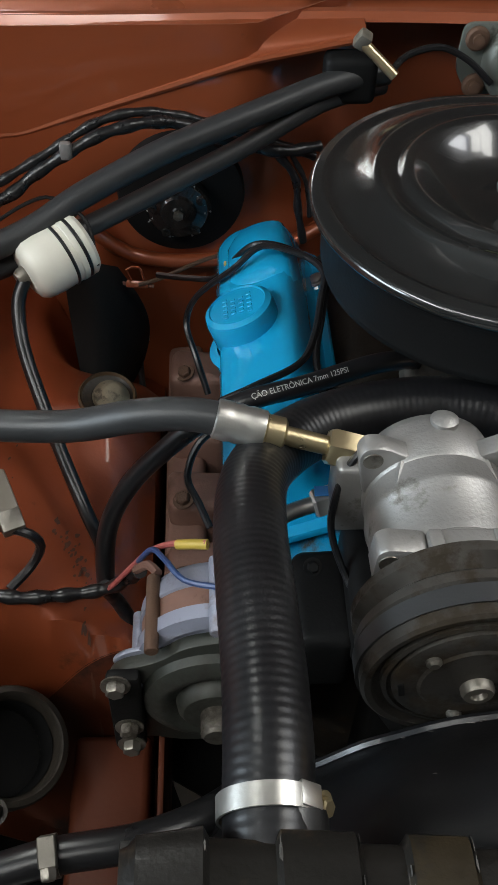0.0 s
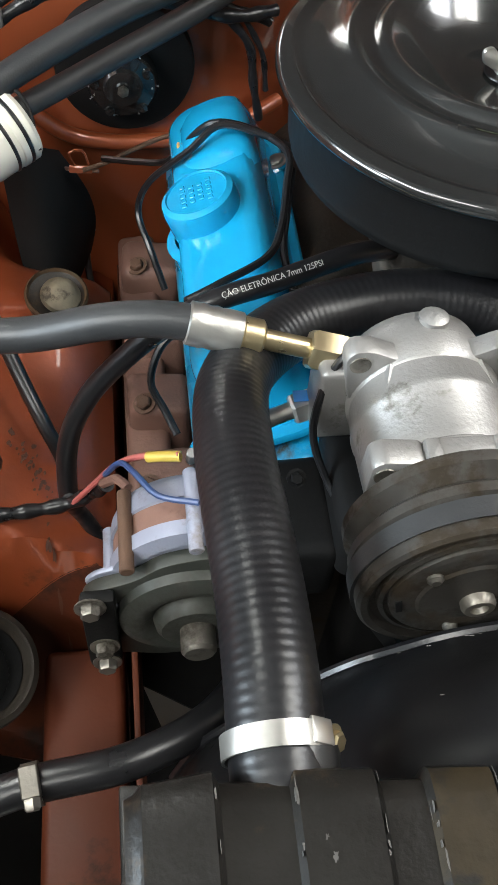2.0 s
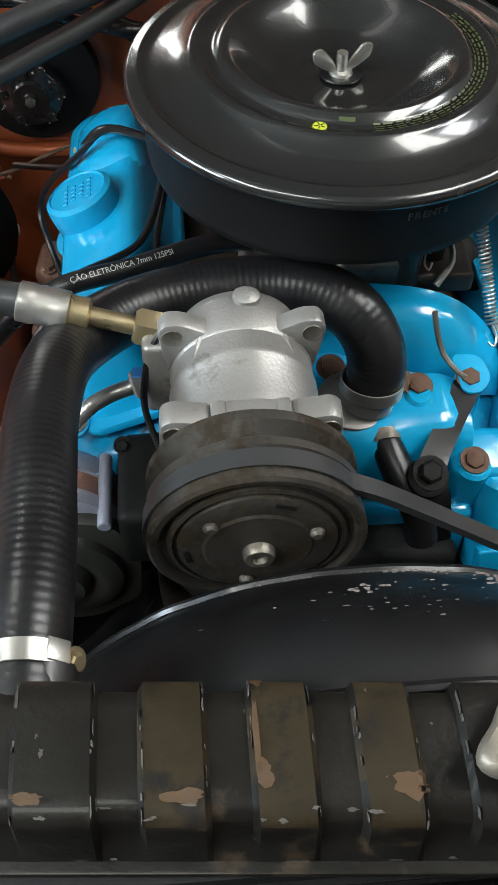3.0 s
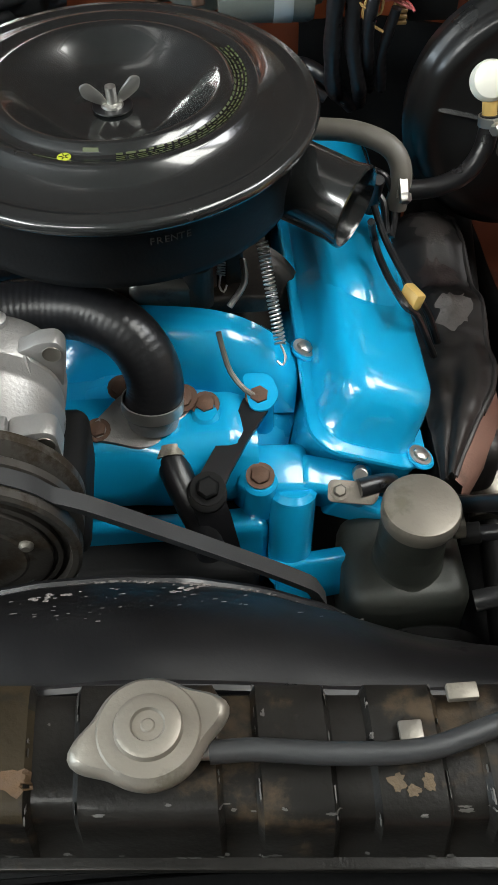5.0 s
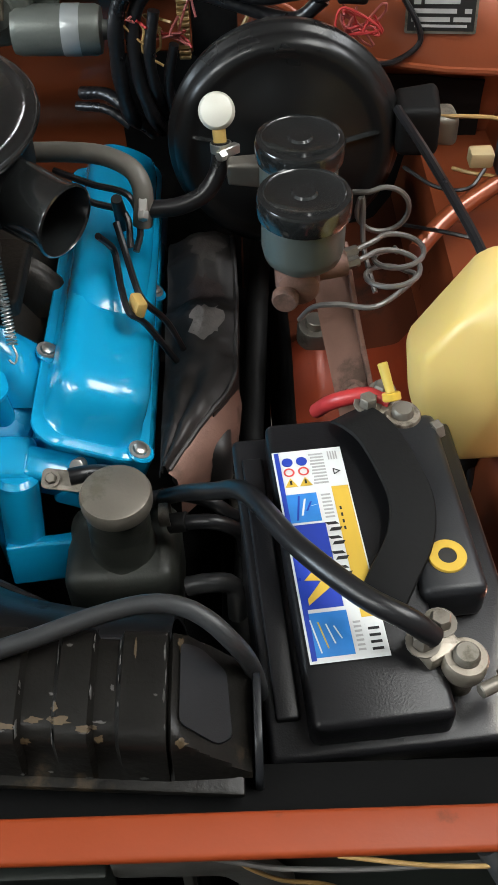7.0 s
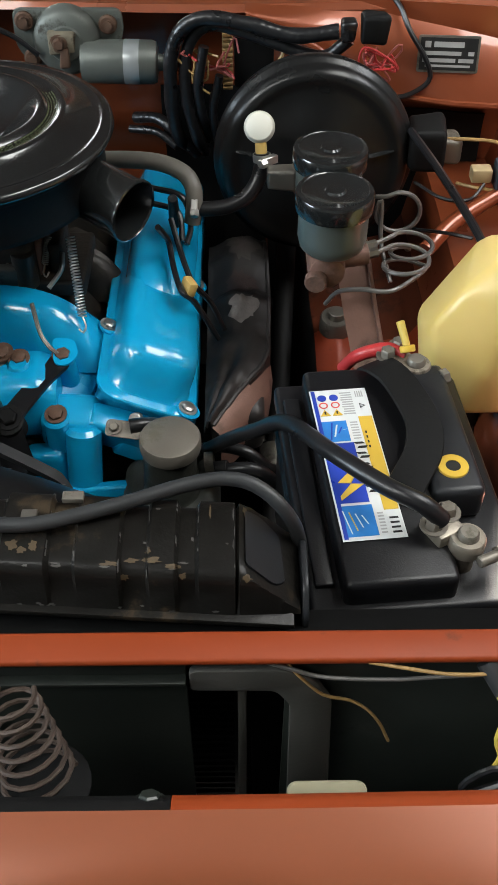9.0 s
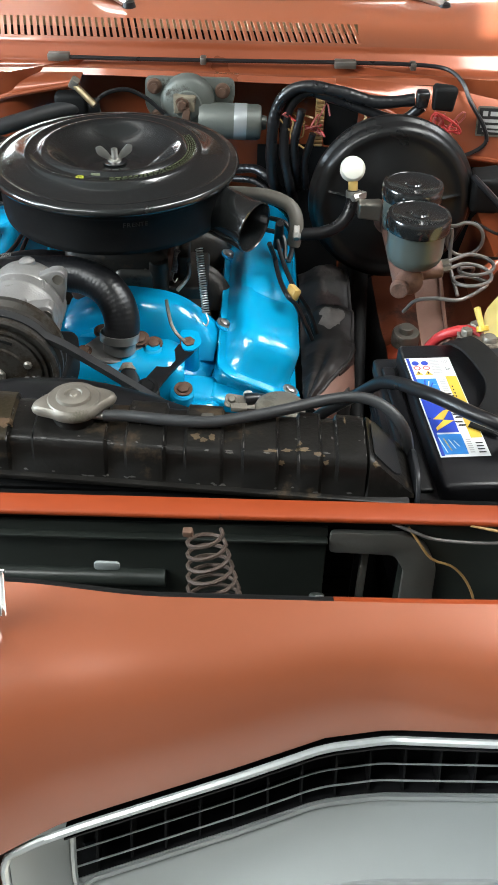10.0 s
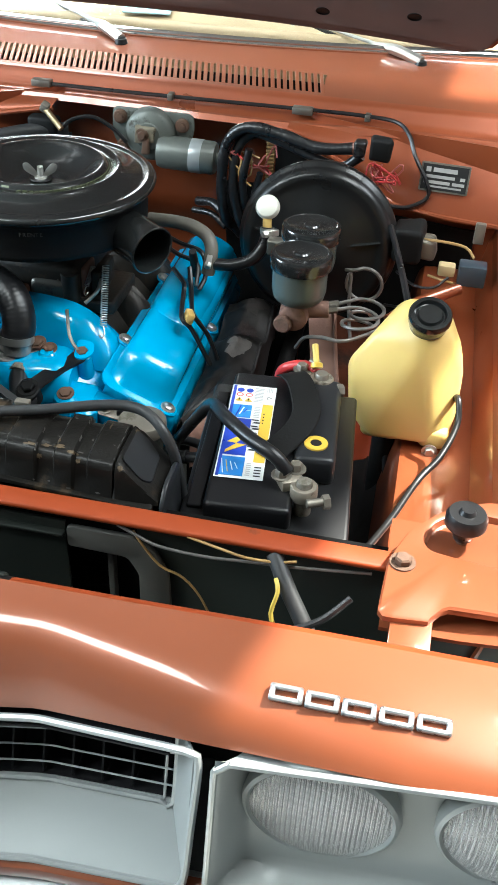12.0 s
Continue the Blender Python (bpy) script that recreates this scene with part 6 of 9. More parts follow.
BODY = ((0.350, 0.046), (0.352, 0.0525), (0.372, 0.0525), (0.374, 0.0505), (0.380, 0.0515), (0.412, 0.0520), (0.4135, 0.0530), (0.418, 0.0530), (0.4195, 0.0525), (0.436, 0.0510), (0.4375, 0.0520), (0.458, 0.0520), (0.4595, 0.0490), (0.470, 0.0485), (0.480, 0.046), (0.488, 0.036), (0.491, 0.018))
body = loft([ring_y(y, r) for y, r in BODY])
cb = part("housing", body, ALU, comp, "cast aluminium housing")
REAR_EAR = [(0.004, 0.040), (0.026, 0.046), (0.042, 0.054), (0.054, 0.054), (0.0590, 0.046), (0.0565, 0.028), (0.0525, 0.006), (0.030, 0.016)]
FRONT_EAR = [(0.024, 0.042), (0.026, 0.0520), (0.052, 0.0555), (0.0585, 0.051), (0.0600, 0.026), (0.050, 0.014), (0.035, 0.026)]
for y0, thick, shape, hx, hz in ((0.4465, 0.016, REAR_EAR, 0.0490, 0.0425), (0.3620, 0.019, FRONT_EAR, 0.0500, 0.0430)):
    for s in (-1, 1):
        ear = plate(round_poly([(s * x, z) for x, z in shape], 0.005), thick, Matrix.Translation((CX, y0, CZ)) @ pose(0, 0, 0, 90), 0.0022)
        e = part("mounting_ear", ear, ALU, cb)
        part("bolt_hole", lathe([(0.0, 0.0002), (0.0040, 0.0002), (0.0062, 0.0005), (0.0070, 0.0010), (0.0072, 0.0002)], 20, aim((CX + s * hx, y0 - thick / 2, CZ + hz), (0, -1, 0))), OLDSTEEL, e, "dark bolt hole")
part("front_boss", box(CX, 0.3615, CZ + 0.0495, 0.050, 0.018, 0.010, 0.0025), ALU, cb)
for s in (-1, 1):
    part("boss_step", box(CX + s * 0.021, 0.3595, CZ + 0.0500, 0.010, 0.020, 0.013, 0.0025), ALU, cb)
    web = loft([[(CX + s * x, 0.4375 - 0.0355 * k, CZ + math.sqrt(0.0515 ** 2 - x * x) + d) for x, d in ((0.030 + 0.010 * k - 0.0025, -0.001), (0.030 + 0.010 * k, 0.0022 * (1 - k)), (0.030 + 0.010 * k + 0.0025, -0.001))] for k in (0, 0.25, 0.5, 0.75, 1)])
    part("casting_web", web, ALU, cb)
for a in (62, 118, 10, 170):
    part("through_bolt", bolt((CX + 0.050 * math.cos(radians(a)), 0.350, CZ + 0.050 * math.sin(radians(a))), (0, -1, 0), 0.0055, 0.006, False), STEEL, cb)
part("rear_boss", lathe([(0.010, -0.004), (0.010, 0.002), (0.006, 0.005), (0, 0.005)], 20, aim((CX + 0.005, 0.470, CZ + 0.049), (0, 0.1, 1))), ALU, cb)
part("port_block", box(CX - 0.055, 0.462, CZ - 0.008, 0.032, 0.036, 0.070, 0.005, 3), ALU, cb, "aluminium port block")
pul = part("pulley", lathe([(0.040, -0.350), (0.068, -0.350), (0.0705, -0.348), (0.0705, -0.341), (0.062, -0.334), (0.0705, -0.327), (0.0705, -0.321), (0.061, -0.314), (0.0705, -0.307), (0.0705, -0.297), (0.068, -0.295), (0.064, -0.2955), (0.062, -0.300), (0.052, -0.302)][::-1], 72, Matrix.Translation((CX, 0, CZ)) @ pose(0, 0, 0, 90)), PULLEY, comp, "worn steel two-groove pulley", 30)
CM = aim((CX, 0.296, CZ), (0, -1, 0))
clutch = part("clutch_plate", lathe([(0.058, -0.006), (0.0575, -0.001), (0.0545, 0.000), (0.054, -0.0025), (0.0515, -0.0025), (0.051, 0.001), (0.048, 0.0025), (0.036, 0.0025), (0.034, 0.004), (0.020, 0.0045), (0.016, 0.006), (0.0, 0.006)], 60, CM), PULLEY, comp, "greasy brown steel clutch plate", 30)
part("hub_nut", lathe([(0.0105, 0.004), (0.0105, 0.010), (0.0090, 0.0125), (0.0055, 0.0125), (0.0045, 0.009), (0, 0.009)], 24, CM), OLDSTEEL, clutch, "greasy hub nut")
for a in (20, 140, 260):
    part("rivet", lathe([(0.005, 0), (0.005, 0.002), (0.003, 0.004), (0, 0.004)], 14, aim((CX + 0.039 * math.cos(radians(a)), 0.2935, CZ + 0.039 * math.sin(radians(a))), (0, -1, 0))), OLDSTEEL, clutch)
    part("clutch_slot", box(CX + 0.0455 * math.cos(radians(a + 50)), 0.2933, CZ + 0.0455 * math.sin(radians(a + 50)), 0.014, 0.001, 0.004, 0.0004, 1, pose(0, 0, 0, 0, -(a + 50) - 90, 0)), BLACKDULL, clutch)
part("lower_bracket", lump((CX, 0.42, CZ - 0.085), (0.12, 0.11, 0.07), 51, 0.004, 30), BLACKDULL, comp, "dark compressor bracket")

part("side_bracket", lump((0.085, 0.418, 0.710), (0.045, 0.085, 0.07), 52, 0.006, 30), BLACKDULL, comp, "black engine bracket")
part("bracket_bolt", bolt((0.0726, 0.404, 0.799), (0, -0.7, 0.7), 0.0045, 0.006), BLACKDULL, comp)
belt = thing("drive_belt", "worn black rubber drive belt", "drive belt", (0.28, 0.31, 0.62))
bl = [(CX + 0.069 * math.cos(radians(a)), 0.310, CZ + 0.069 * math.sin(radians(a))) for a in range(215, 24, -12)] + [(0.236, 0.309, 0.860), (0.30, 0.306, 0.817), (0.375, 0.302, 0.764), (0.392, 0.301, 0.745), (0.395, 0.30, 0.71), (0.36, 0.30, 0.60), (0.26, 0.30, 0.52), (0.20, 0.305, 0.60), (0.120, 0.310, 0.757), (0.105, 0.31, 0.790)]
bp = smooth_path(bl, 0.008)
rings = []
for i, q in enumerate(bp):
    d = (bp[min(i + 1, len(bp) - 1)] - bp[max(i - 1, 0)]).normalized()
    nrm = d.cross(Vector((0, 1, 0))).normalized()
    rings.append([tuple(q + nrm * a * 0.004 + Vector((0, b, 0))) for a, b in ((-1, -0.004), (1, -0.0065), (1, 0.0065), (-1, 0.004))])
part("belt", loft(rings), GREYRUB, belt)
crank = thing("crank_pulley", "dark steel crankshaft pulley", "pulley", (0.29, 0.31, 0.50))
part("pulley_rim", lathe([(0, 0.02), (0.095, 0.02), (0.10, 0.015), (0.092, 0.0), (0.10, -0.015), (0.095, -0.02), (0, -0.02)], 48, aim((0.29, 0.305, 0.62), (0, -1, 0))), BLACKDULL, crank)

# suction and discharge fittings
h1 = thing("air_conditioning_hose", "thick grey-black rubber hose with a crimped brass-coloured fitting", "hose", (-0.1, 0.5, 0.85))
part("hose", tube([(-0.36, 0.56, 0.82), (-0.26, 0.54, 0.824), (-0.189, 0.52, 0.832), (-0.108, 0.505, 0.842), (-0.051, 0.491, 0.866), (-0.015, 0.485, 0.873), (0.012, 0.480, 0.872)], 0.0125, 20), GREYRUB, h1)
fit_a, fit_b = Vector((0.008, 0.4805, 0.872)), Vector((0.094, 0.470, 0.851))
fd = (fit_b - fit_a)
part("crimp_collar", lathe([(0.0125, -0.004), (0.0145, -0.003), (0.0148, 0.006), (0.0140, 0.010), (0.0148, 0.014), (0.0140, 0.018), (0.0148, 0.022), (0.0143, 0.032), (0.010, 0.034)], 24, aim(fit_a, fd)), STEEL, h1, "crimped steel collar")
part("ferrule", lathe([(0.0145, 0.032), (0.0125, 0.0335), (0.0125, 0.046), (0.010, 0.048)], 24, aim(fit_a, fd)), BRASS, h1)
part("pipe", rod(fit_a + fd * 0.45, fit_b, 0.0072), BRASS, h1, "yellow zinc pipe")
part("hex_nut", lathe([(0.008, -0.004), (0.0125, -0.004), (0.0150, -0.001), (0.0150, 0.020), (0.0130, 0.023), (0.009, 0.023)], 6, aim(fit_b - fd * 0.06, fd, 12)), BRASS, h1, "yellow zinc hex nut")
h2 = thing("refrigerant_pipe", "short zinc refrigerant pipe with a hex union", "pipe", (0.08, 0.47, 0.78))
part("pipe", tube([(0.015, 0.440, 0.755), (0.040, 0.455, 0.777), (0.059, 0.464, 0.785), (0.085, 0.471, 0.790), (0.115, 0.477, 0.797)], 0.0065, 12), STEEL, h2)
part("hex_nut", lathe([(0.007, 0), (0.0105, 0), (0.0125, 0.002), (0.0125, 0.016), (0.0105, 0.018), (0.007, 0.018)], 6, aim((0.079, 0.4695, 0.789), (0.94, 0.2, 0.2), 5)), STEEL, h2, "zinc hex nut")
part("nut_mark", box(0.0875, 0.4715, 0.8025, 0.016, 0.010, 0.001, 0.0003, 1), PAPERSKY, h2, "blue cap mark")
cw_ = thing("compressor_wire", "thin black clutch wire hanging by the compressor", "wire", (0.1, 0.44, 0.80))
part("wire", tube([(0.112, 0.458, 0.868), (0.102, 0.452, 0.860), (0.093, 0.447, 0.838), (0.089, 0.438, 0.80), (0.100, 0.417, 0.77), (0.116, 0.382, 0.757), (0.124, 0.365, 0.75)], 0.0028, 8), RUBBER, cw_)

# ---- top radiator hose ----
th = thing("radiator_hose", "thick ribbed black rubber radiator hose", "hose", (0.03, 0.3, 0.84))
HOSE = [(0.028, 0.160, 0.862), (0.028, 0.180, 0.869), (0.028, 0.205, 0.872), (0.029, 0.235, 0.875), (0.029, 0.280, 0.874), (0.027, 0.330, 0.872), (0.026, 0.390, 0.862), (0.032, 0.446, 0.846), (0.052, 0.488, 0.831), (0.085, 0.518, 0.825), (0.133, 0.536, 0.823), (0.180, 0.541, 0.823), (0.222, 0.535, 0.823), (0.253, 0.521, 0.815), (0.271, 0.506, 0.797), (0.277, 0.494, 0.775), (0.273, 0.486, 0.755)]
part("hose", tube(HOSE, 0.0245, 40, 0.0010, True, lambda d: 0.0243 + 0.00009 * math.sin(2 * math.pi * d / 0.0056)), RIBBED, th, "", 80)
band = clamp_ring((0.0272, 0.202, 0.8715), (0, 1, 0.1), 0.0252, 0.012, th, STEEL)
part("screw_housing", box(0.0475, 0.2015, 0.8875, 0.014, 0.013, 0.004, 0.001, 2, pose(0, 0, 0, 0, 40, 0)), STEEL, band)
part("screw", bolt((0.0535, 0.2005, 0.8755), (0.72, -0.45, 0.5), 0.0056, 0.006, True), BRASS, band, "brass-coloured clamp screw")
clamp_ring((0.2735, 0.4865, 0.760), (0.05, 0.2, 1), 0.0252, 0.011, th, STEEL)
TFD = Matrix.Translation((-0.006, 0, -0.004))
tf = thing("thermostat_flange", "grey cast thermostat outlet flange with rusty bolts", "flange", (0.266, 0.487, 0.74))
fl = []
for k in range(60):
    a = 2 * math.pi * k / 60
    e = abs(math.cos(a)) ** 8
    fl.append(((0.0295 + 0.0175 * e) * math.cos(a), (0.0295 + 0.004 * e) * math.sin(a)))
part("flange_plate", plate(fl, 0.007, TFD @ Matrix.Translation((0.267, 0.489, 0.7405)) @ pose(0, 0, 0, 12, 0, 18), 0.0018), ALU, tf)
part("spout", rod((0.272, 0.486, 0.738), (0.274, 0.487, 0.756), 0.0222, 32), ALU, tf)
for s in (1, -1):
    part("flange_bolt", bolt((0.261 + s * 0.037, 0.489 + s * 0.0115, 0.7415 + s * 0.003), (0, -0.2, 1), 0.0078, 0.005), RUST, tf, "rusty flange bolt")
bh = thing("bypass_hose", "short black rubber bypass hose", "hose", (0.29, 0.44, 0.69))
part("hose", tube([(0.283, 0.470, 0.719), (0.287, 0.455, 0.716), (0.292, 0.440, 0.710), (0.301, 0.422, 0.698), (0.311, 0.408, 0.680), (0.316, 0.40, 0.655)], 0.0140, 18), RUBBER, bh)
clamp_ring((0.2855, 0.461, 0.7175), (0.1, -1, -0.3), 0.0146, 0.010, bh, GALV)
br = thing("support_strap", "black steel support strap bolted to the intake", "bracket", (0.33, 0.45, 0.70))
part("strap", loft([[(x - 0.014, y, z), (x + 0.014, y + 0.004, z), (x + 0.014, y + 0.004, z + 0.004), (x - 0.014, y, z + 0.004)] for x, y, z in ((0.366, 0.508, 0.7315), (0.358, 0.490, 0.7285), (0.340, 0.462, 0.726), (0.322, 0.432, 0.719), (0.314, 0.415, 0.715), (0.320, 0.402, 0.700), (0.328, 0.396, 0.650))]), BLACK, br)
part("strap_bolt", bolt((0.316, 0.420, 0.722), (0, -0.4, 0.9), 0.010, 0.008), BLACKDULL, br, "black strap bolt")
part("strap_boss", lathe([(0.017, -0.02), (0.017, 0.004), (0.014, 0.006), (0, 0.006)], 24, aim((0.315, 0.420, 0.715), (0, -0.4, 0.9))), BLACKDULL, br)
part("throttle_bar", tube([(0.3333, 0.5414, 0.786), (0.336, 0.535, 0.772), (0.342, 0.522, 0.755), (0.354, 0.510, 0.744), (0.364, 0.506, 0.739)], 0.0026, 8), OLDSTEEL, br, "bent rod")

# ---- alternator ----
alt = thing("alternator", "weathered grey alternator with a dark front bracket", "alternator", (0.0, 0.40, 0.63))
part("rear_housing", lathe([(0, -0.462), (0.034, -0.462), (0.042, -0.458), (0.057, -0.448), (0.061, -0.440), (0.062, -0.426), (0.058, -0.424)], 48, Matrix.Translation((0.004, 0, 0.690)) @ pose(0, 0, 0, 90)), ALTGREY, alt, "lilac-grey alloy rear housing")
part("stator", lathe([(0.058, -0.427), (0.0600, -0.426), (0.0600, -0.408), (0.058, -0.406)], 48, Matrix.Translation((0.004, 0, 0.690)) @ pose(0, 0, 0, 90)), BROWN, alt, "rusty brown stator band")
part("front_housing", lathe([(0.058, -0.408), (0.063, -0.406), (0.063, -0.394), (0.052, -0.390)], 48, Matrix.Translation((0.004, 0, 0.690)) @ pose(0, 0, 0, 90)), ALTGREY, alt, "grey alloy front housing")
for a in (40, 90, 140, 190):
    part("through_bolt", rod((0.004 + 0.064 * math.cos(radians(a)), 0.378, 0.690 + 0.064 * math.sin(radians(a))), (0.004 + 0.064 * math.cos(radians(a)), 0.446, 0.690 + 0.064 * math.sin(radians(a))), 0.0055), RUST if a == 140 else ALTGREY, alt)
bk = plate(round_poly([(-0.084, 0.022), (-0.074, 0.034), (-0.045, 0.044), (-0.025, 0.064), (0.010, 0.072), (0.055, 0.060), (0.075, 0.02), (0.07, -0.05), (0.03, -0.082), (-0.03, -0.084), (-0.058, -0.074), (-0.078, -0.080), (-0.084, -0.03)], 0.012), 0.012, Matrix.Translation((0.004, 0.386, 0.668)) @ pose(0, 0, 0, 90), 0.002)
fb = part("front_bracket", bk, GREENPS, alt, "dark grey front bracket")
part("bracket_flange", plate(round_poly([(-0.084, 0.022), (-0.074, 0.036), (-0.045, 0.046), (-0.025, 0.066), (0.010, 0.074), (0.052, 0.062), (0.050, 0.050), (-0.06, 0.012)], 0.010), 0.005, Matrix.Translation((0.004, 0.3955, 0.668)) @ pose(0, 0, 0, 90), 0.0015), ALTGREY, fb, "lilac-grey alloy flange")
part("bracket_dish", lathe([(0.060, 0.0), (0.058, 0.007), (0.048, 0.012), (0.042, 0.012), (0.033, 0.006), (0.031, 0.014), (0.027, 0.018), (0, 0.018)], 48, aim((0.004, 0.380, 0.664), (0, -1, 0))), GREENPS, fb)
part("shaft_nut", lathe([(0.0, 0.022), (0.011, 0.022), (0.0135, 0.019), (0.0135, 0.0), (0, 0)], 24, aim((0.004, 0.364, 0.664), (0, -1, 0))), OLDSTEEL, fb, "brownish shaft nut")
part("hinge_block", box(-0.068, 0.374, 0.652, 0.026, 0.012, 0.112, 0.004), BLACKDULL, fb, "black adjuster block")
for x, z in ((-0.073, 0.702), (-0.067, 0.636), (-0.067, 0.606)):
    part("adjuster_bolt", bolt((x, 0.368, z), (0, -1, 0.1), 0.0078, 0.009), OLDSTEEL, fb, "greasy hex bolt")
wl = thing("alternator_wiring", "red, blue and taped black wires at the alternator", "wiring", (-0.06, 0.47, 0.66))
part("taped_loom", tube([(-0.30, 0.51, 0.66), (-0.19, 0.487, 0.652), (-0.154, 0.486, 0.648), (-0.099, 0.494, 0.645), (-0.072, 0.492, 0.665), (-0.060, 0.482, 0.69)], 0.0062, 12, 0.004, True, lambda s: 0.006 + 0.0009 * math.sin(s * 260)), TAPE, wl, "black taped loom")
part("red_wire", tube([(-0.090, 0.492, 0.650), (-0.068, 0.485, 0.690), (-0.050, 0.478, 0.722), (-0.030, 0.468, 0.745), (-0.003, 0.455, 0.762)], 0.0026, 8), PINKWIRE, wl)
part("yellow_sleeve", tube([(-0.026, 0.464, 0.749), (-0.012, 0.458, 0.757), (-0.002, 0.455, 0.760)], 0.0042, 10), YELLOWWIRE, wl, "yellow insulating sleeve")
part("blue_wire", tube([(-0.060, 0.480, 0.706), (-0.047, 0.468, 0.738), (-0.036, 0.448, 0.752), (-0.020, 0.424, 0.757), (0.008, 0.412, 0.763)], 0.0024, 8), BLUEWIRE, wl)
part("bare_lug", tube([(-0.062, 0.476, 0.70), (-0.050, 0.463, 0.724), (-0.042, 0.45, 0.73)], 0.004, 8), BROWN, wl)
part("terminal_stud", rod((0.006, 0.462, 0.745), (0.006, 0.452, 0.768), 0.004), STEEL, wl)
part("hanging_loom", tube([(-0.095, 0.498, 0.645), (-0.086, 0.50, 0.62), (-0.07, 0.49, 0.585), (-0.055, 0.47, 0.55)], 0.007, 12), TAPE, wl)

# ---- hoses on the exhaust side of the left bank ----
def hose(name, label, pts, r, mat, sides=14, cat="hose"):
    t = thing(name, label, cat, pts[0])
    part("hose" if r > 0.004 else "wire", tube(pts, r, sides), mat, t)
    return t


vac = hose("vacuum_hose", "black rubber hose with white lettering", [(0.20, 0.625, 0.80), (0.144, 0.600, 0.817), (0.078, 0.570, 0.820), (0.031, 0.547, 0.826), (-0.008, 0.545, 0.802), (-0.037, 0.545, 0.772), (-0.068, 0.543, 0.732), (-0.090, 0.535, 0.685), (-0.097, 0.522, 0.63), (-0.094, 0.514, 0.57), (-0.085, 0.50, 0.50)], 0.0088, RUBBER)
for txt, a, b in (("\u00c7\u00c3O ELETR\u00d4NICA 7mm 125PSI", Vector((0.031, 0.547, 0.826)), Vector((0.144, 0.600, 0.817))),):
    cu = bpy.data.curves.new("lettering", "FONT")
    cu.body, cu.size, cu.extrude, cu.align_y = txt, 0.0066, 0.0001, "CENTER"
    d = (b - a).normalized()
    up = Vector((0.05, -0.62, 0.78))
    up = (up - d * up.dot(d)).normalized()
    side = up.cross(d)
    tmp = bpy.data.objects.new("lettering", cu)
    me = bpy.data.meshes.new_from_object(tmp)
    bpy.data.objects.remove(tmp)
    me.materials.append(GREYINK)
    me.transform(Matrix.Translation(a + up * 0.0091 + Vector((0.0, 0.0, 0.0013))) @ Matrix((d, side, up)).transposed().to_4x4())
    ob = new("lettering", me)
    ob.parent = vac
    ob.matrix_parent_inverse = Matrix.Translation(-Vector(vac.location))
    ob["label"] = "small white lettering"
low = hose("heater_hose", "black rubber hose held by a steel clip", [(-0.33, 0.245, 0.60), (-0.25, 0.248, 0.62), (-0.172, 0.254, 0.636), (-0.118, 0.264, 0.645), (-0.055, 0.273, 0.645), (-0.001, 0.299, 0.63), (0.035, 0.340, 0.60), (0.061, 0.402, 0.55), (0.07, 0.46, 0.50)], 0.0135, RUBBER, 20)
clamp_ring((-0.118, 0.264, 0.645), (1, 0.15, 0.05), 0.014, 0.012, low, OLDSTEEL, (0, -0.2, 1))
h_b1 = hose("heater_hose", "thick black rubber heater hose", [(0.19, 0.955, 0.905), (0.131, 0.930, 0.905), (0.049, 0.890, 0.892), (-0.034, 0.852, 0.876), (-0.115, 0.810, 0.852), (-0.163, 0.783, 0.832), (-0.21, 0.76, 0.82), (-0.30, 0.72, 0.80)], 0.0128, GREYRUB, 22)
h_b2 = hose("heater_hose", "thick black rubber heater hose", [(0.19, 0.970, 0.885), (0.120, 0.930, 0.884), (0.044, 0.888, 0.860), (-0.035, 0.852, 0.836), (-0.091, 0.825, 0.820), (-0.129, 0.805, 0.811), (-0.18, 0.78, 0.797), (-0.30, 0.73, 0.775)], 0.0105, GREYRUB, 20)
part("hose_union", box(0.150, 0.945, 0.905, 0.055, 0.03, 0.05, 0.008, 3), BLACKDULL, h_b1, "black hose grommet")
loom = thing("wiring_loom", "untidy black taped wiring loom on the firewall", "wiring", (-0.1, 0.87, 0.85))
for pts, r in (([(-0.32, 0.80, 0.79), (-0.206, 0.842, 0.824), (-0.172, 0.858, 0.843), (-0.130, 0.868, 0.866), (-0.091, 0.880, 0.880), (-0.035, 0.898, 0.879), (0.034, 0.918, 0.845), (0.083, 0.922, 0.834), (0.125, 0.94, 0.83)], 0.0065), ([(-0.30, 0.81, 0.80), (-0.17, 0.865, 0.855), (-0.10, 0.888, 0.887), (-0.04, 0.905, 0.885), (0.05, 0.925, 0.85), (0.12, 0.945, 0.815)], 0.005), ([(0.07, 0.925, 0.838), (0.098, 0.928, 0.80), (0.104, 0.925, 0.76), (0.112, 0.92, 0.72)], 0.0045), ([(0.09, 0.926, 0.833), (0.112, 0.93, 0.79), (0.118, 0.927, 0.75)], 0.003)):
    part("loom_run", tube(pts, r, 10, 0.004, True, lambda s, r=r: r * (1 + 0.13 * math.sin(s * 190 + r * 900))), TAPE, loom)
part("loom_clip", box(-0.137, 0.862, 0.868, 0.012, 0.010, 0.018, 0.003), ALU, loom, "pale metal clip")

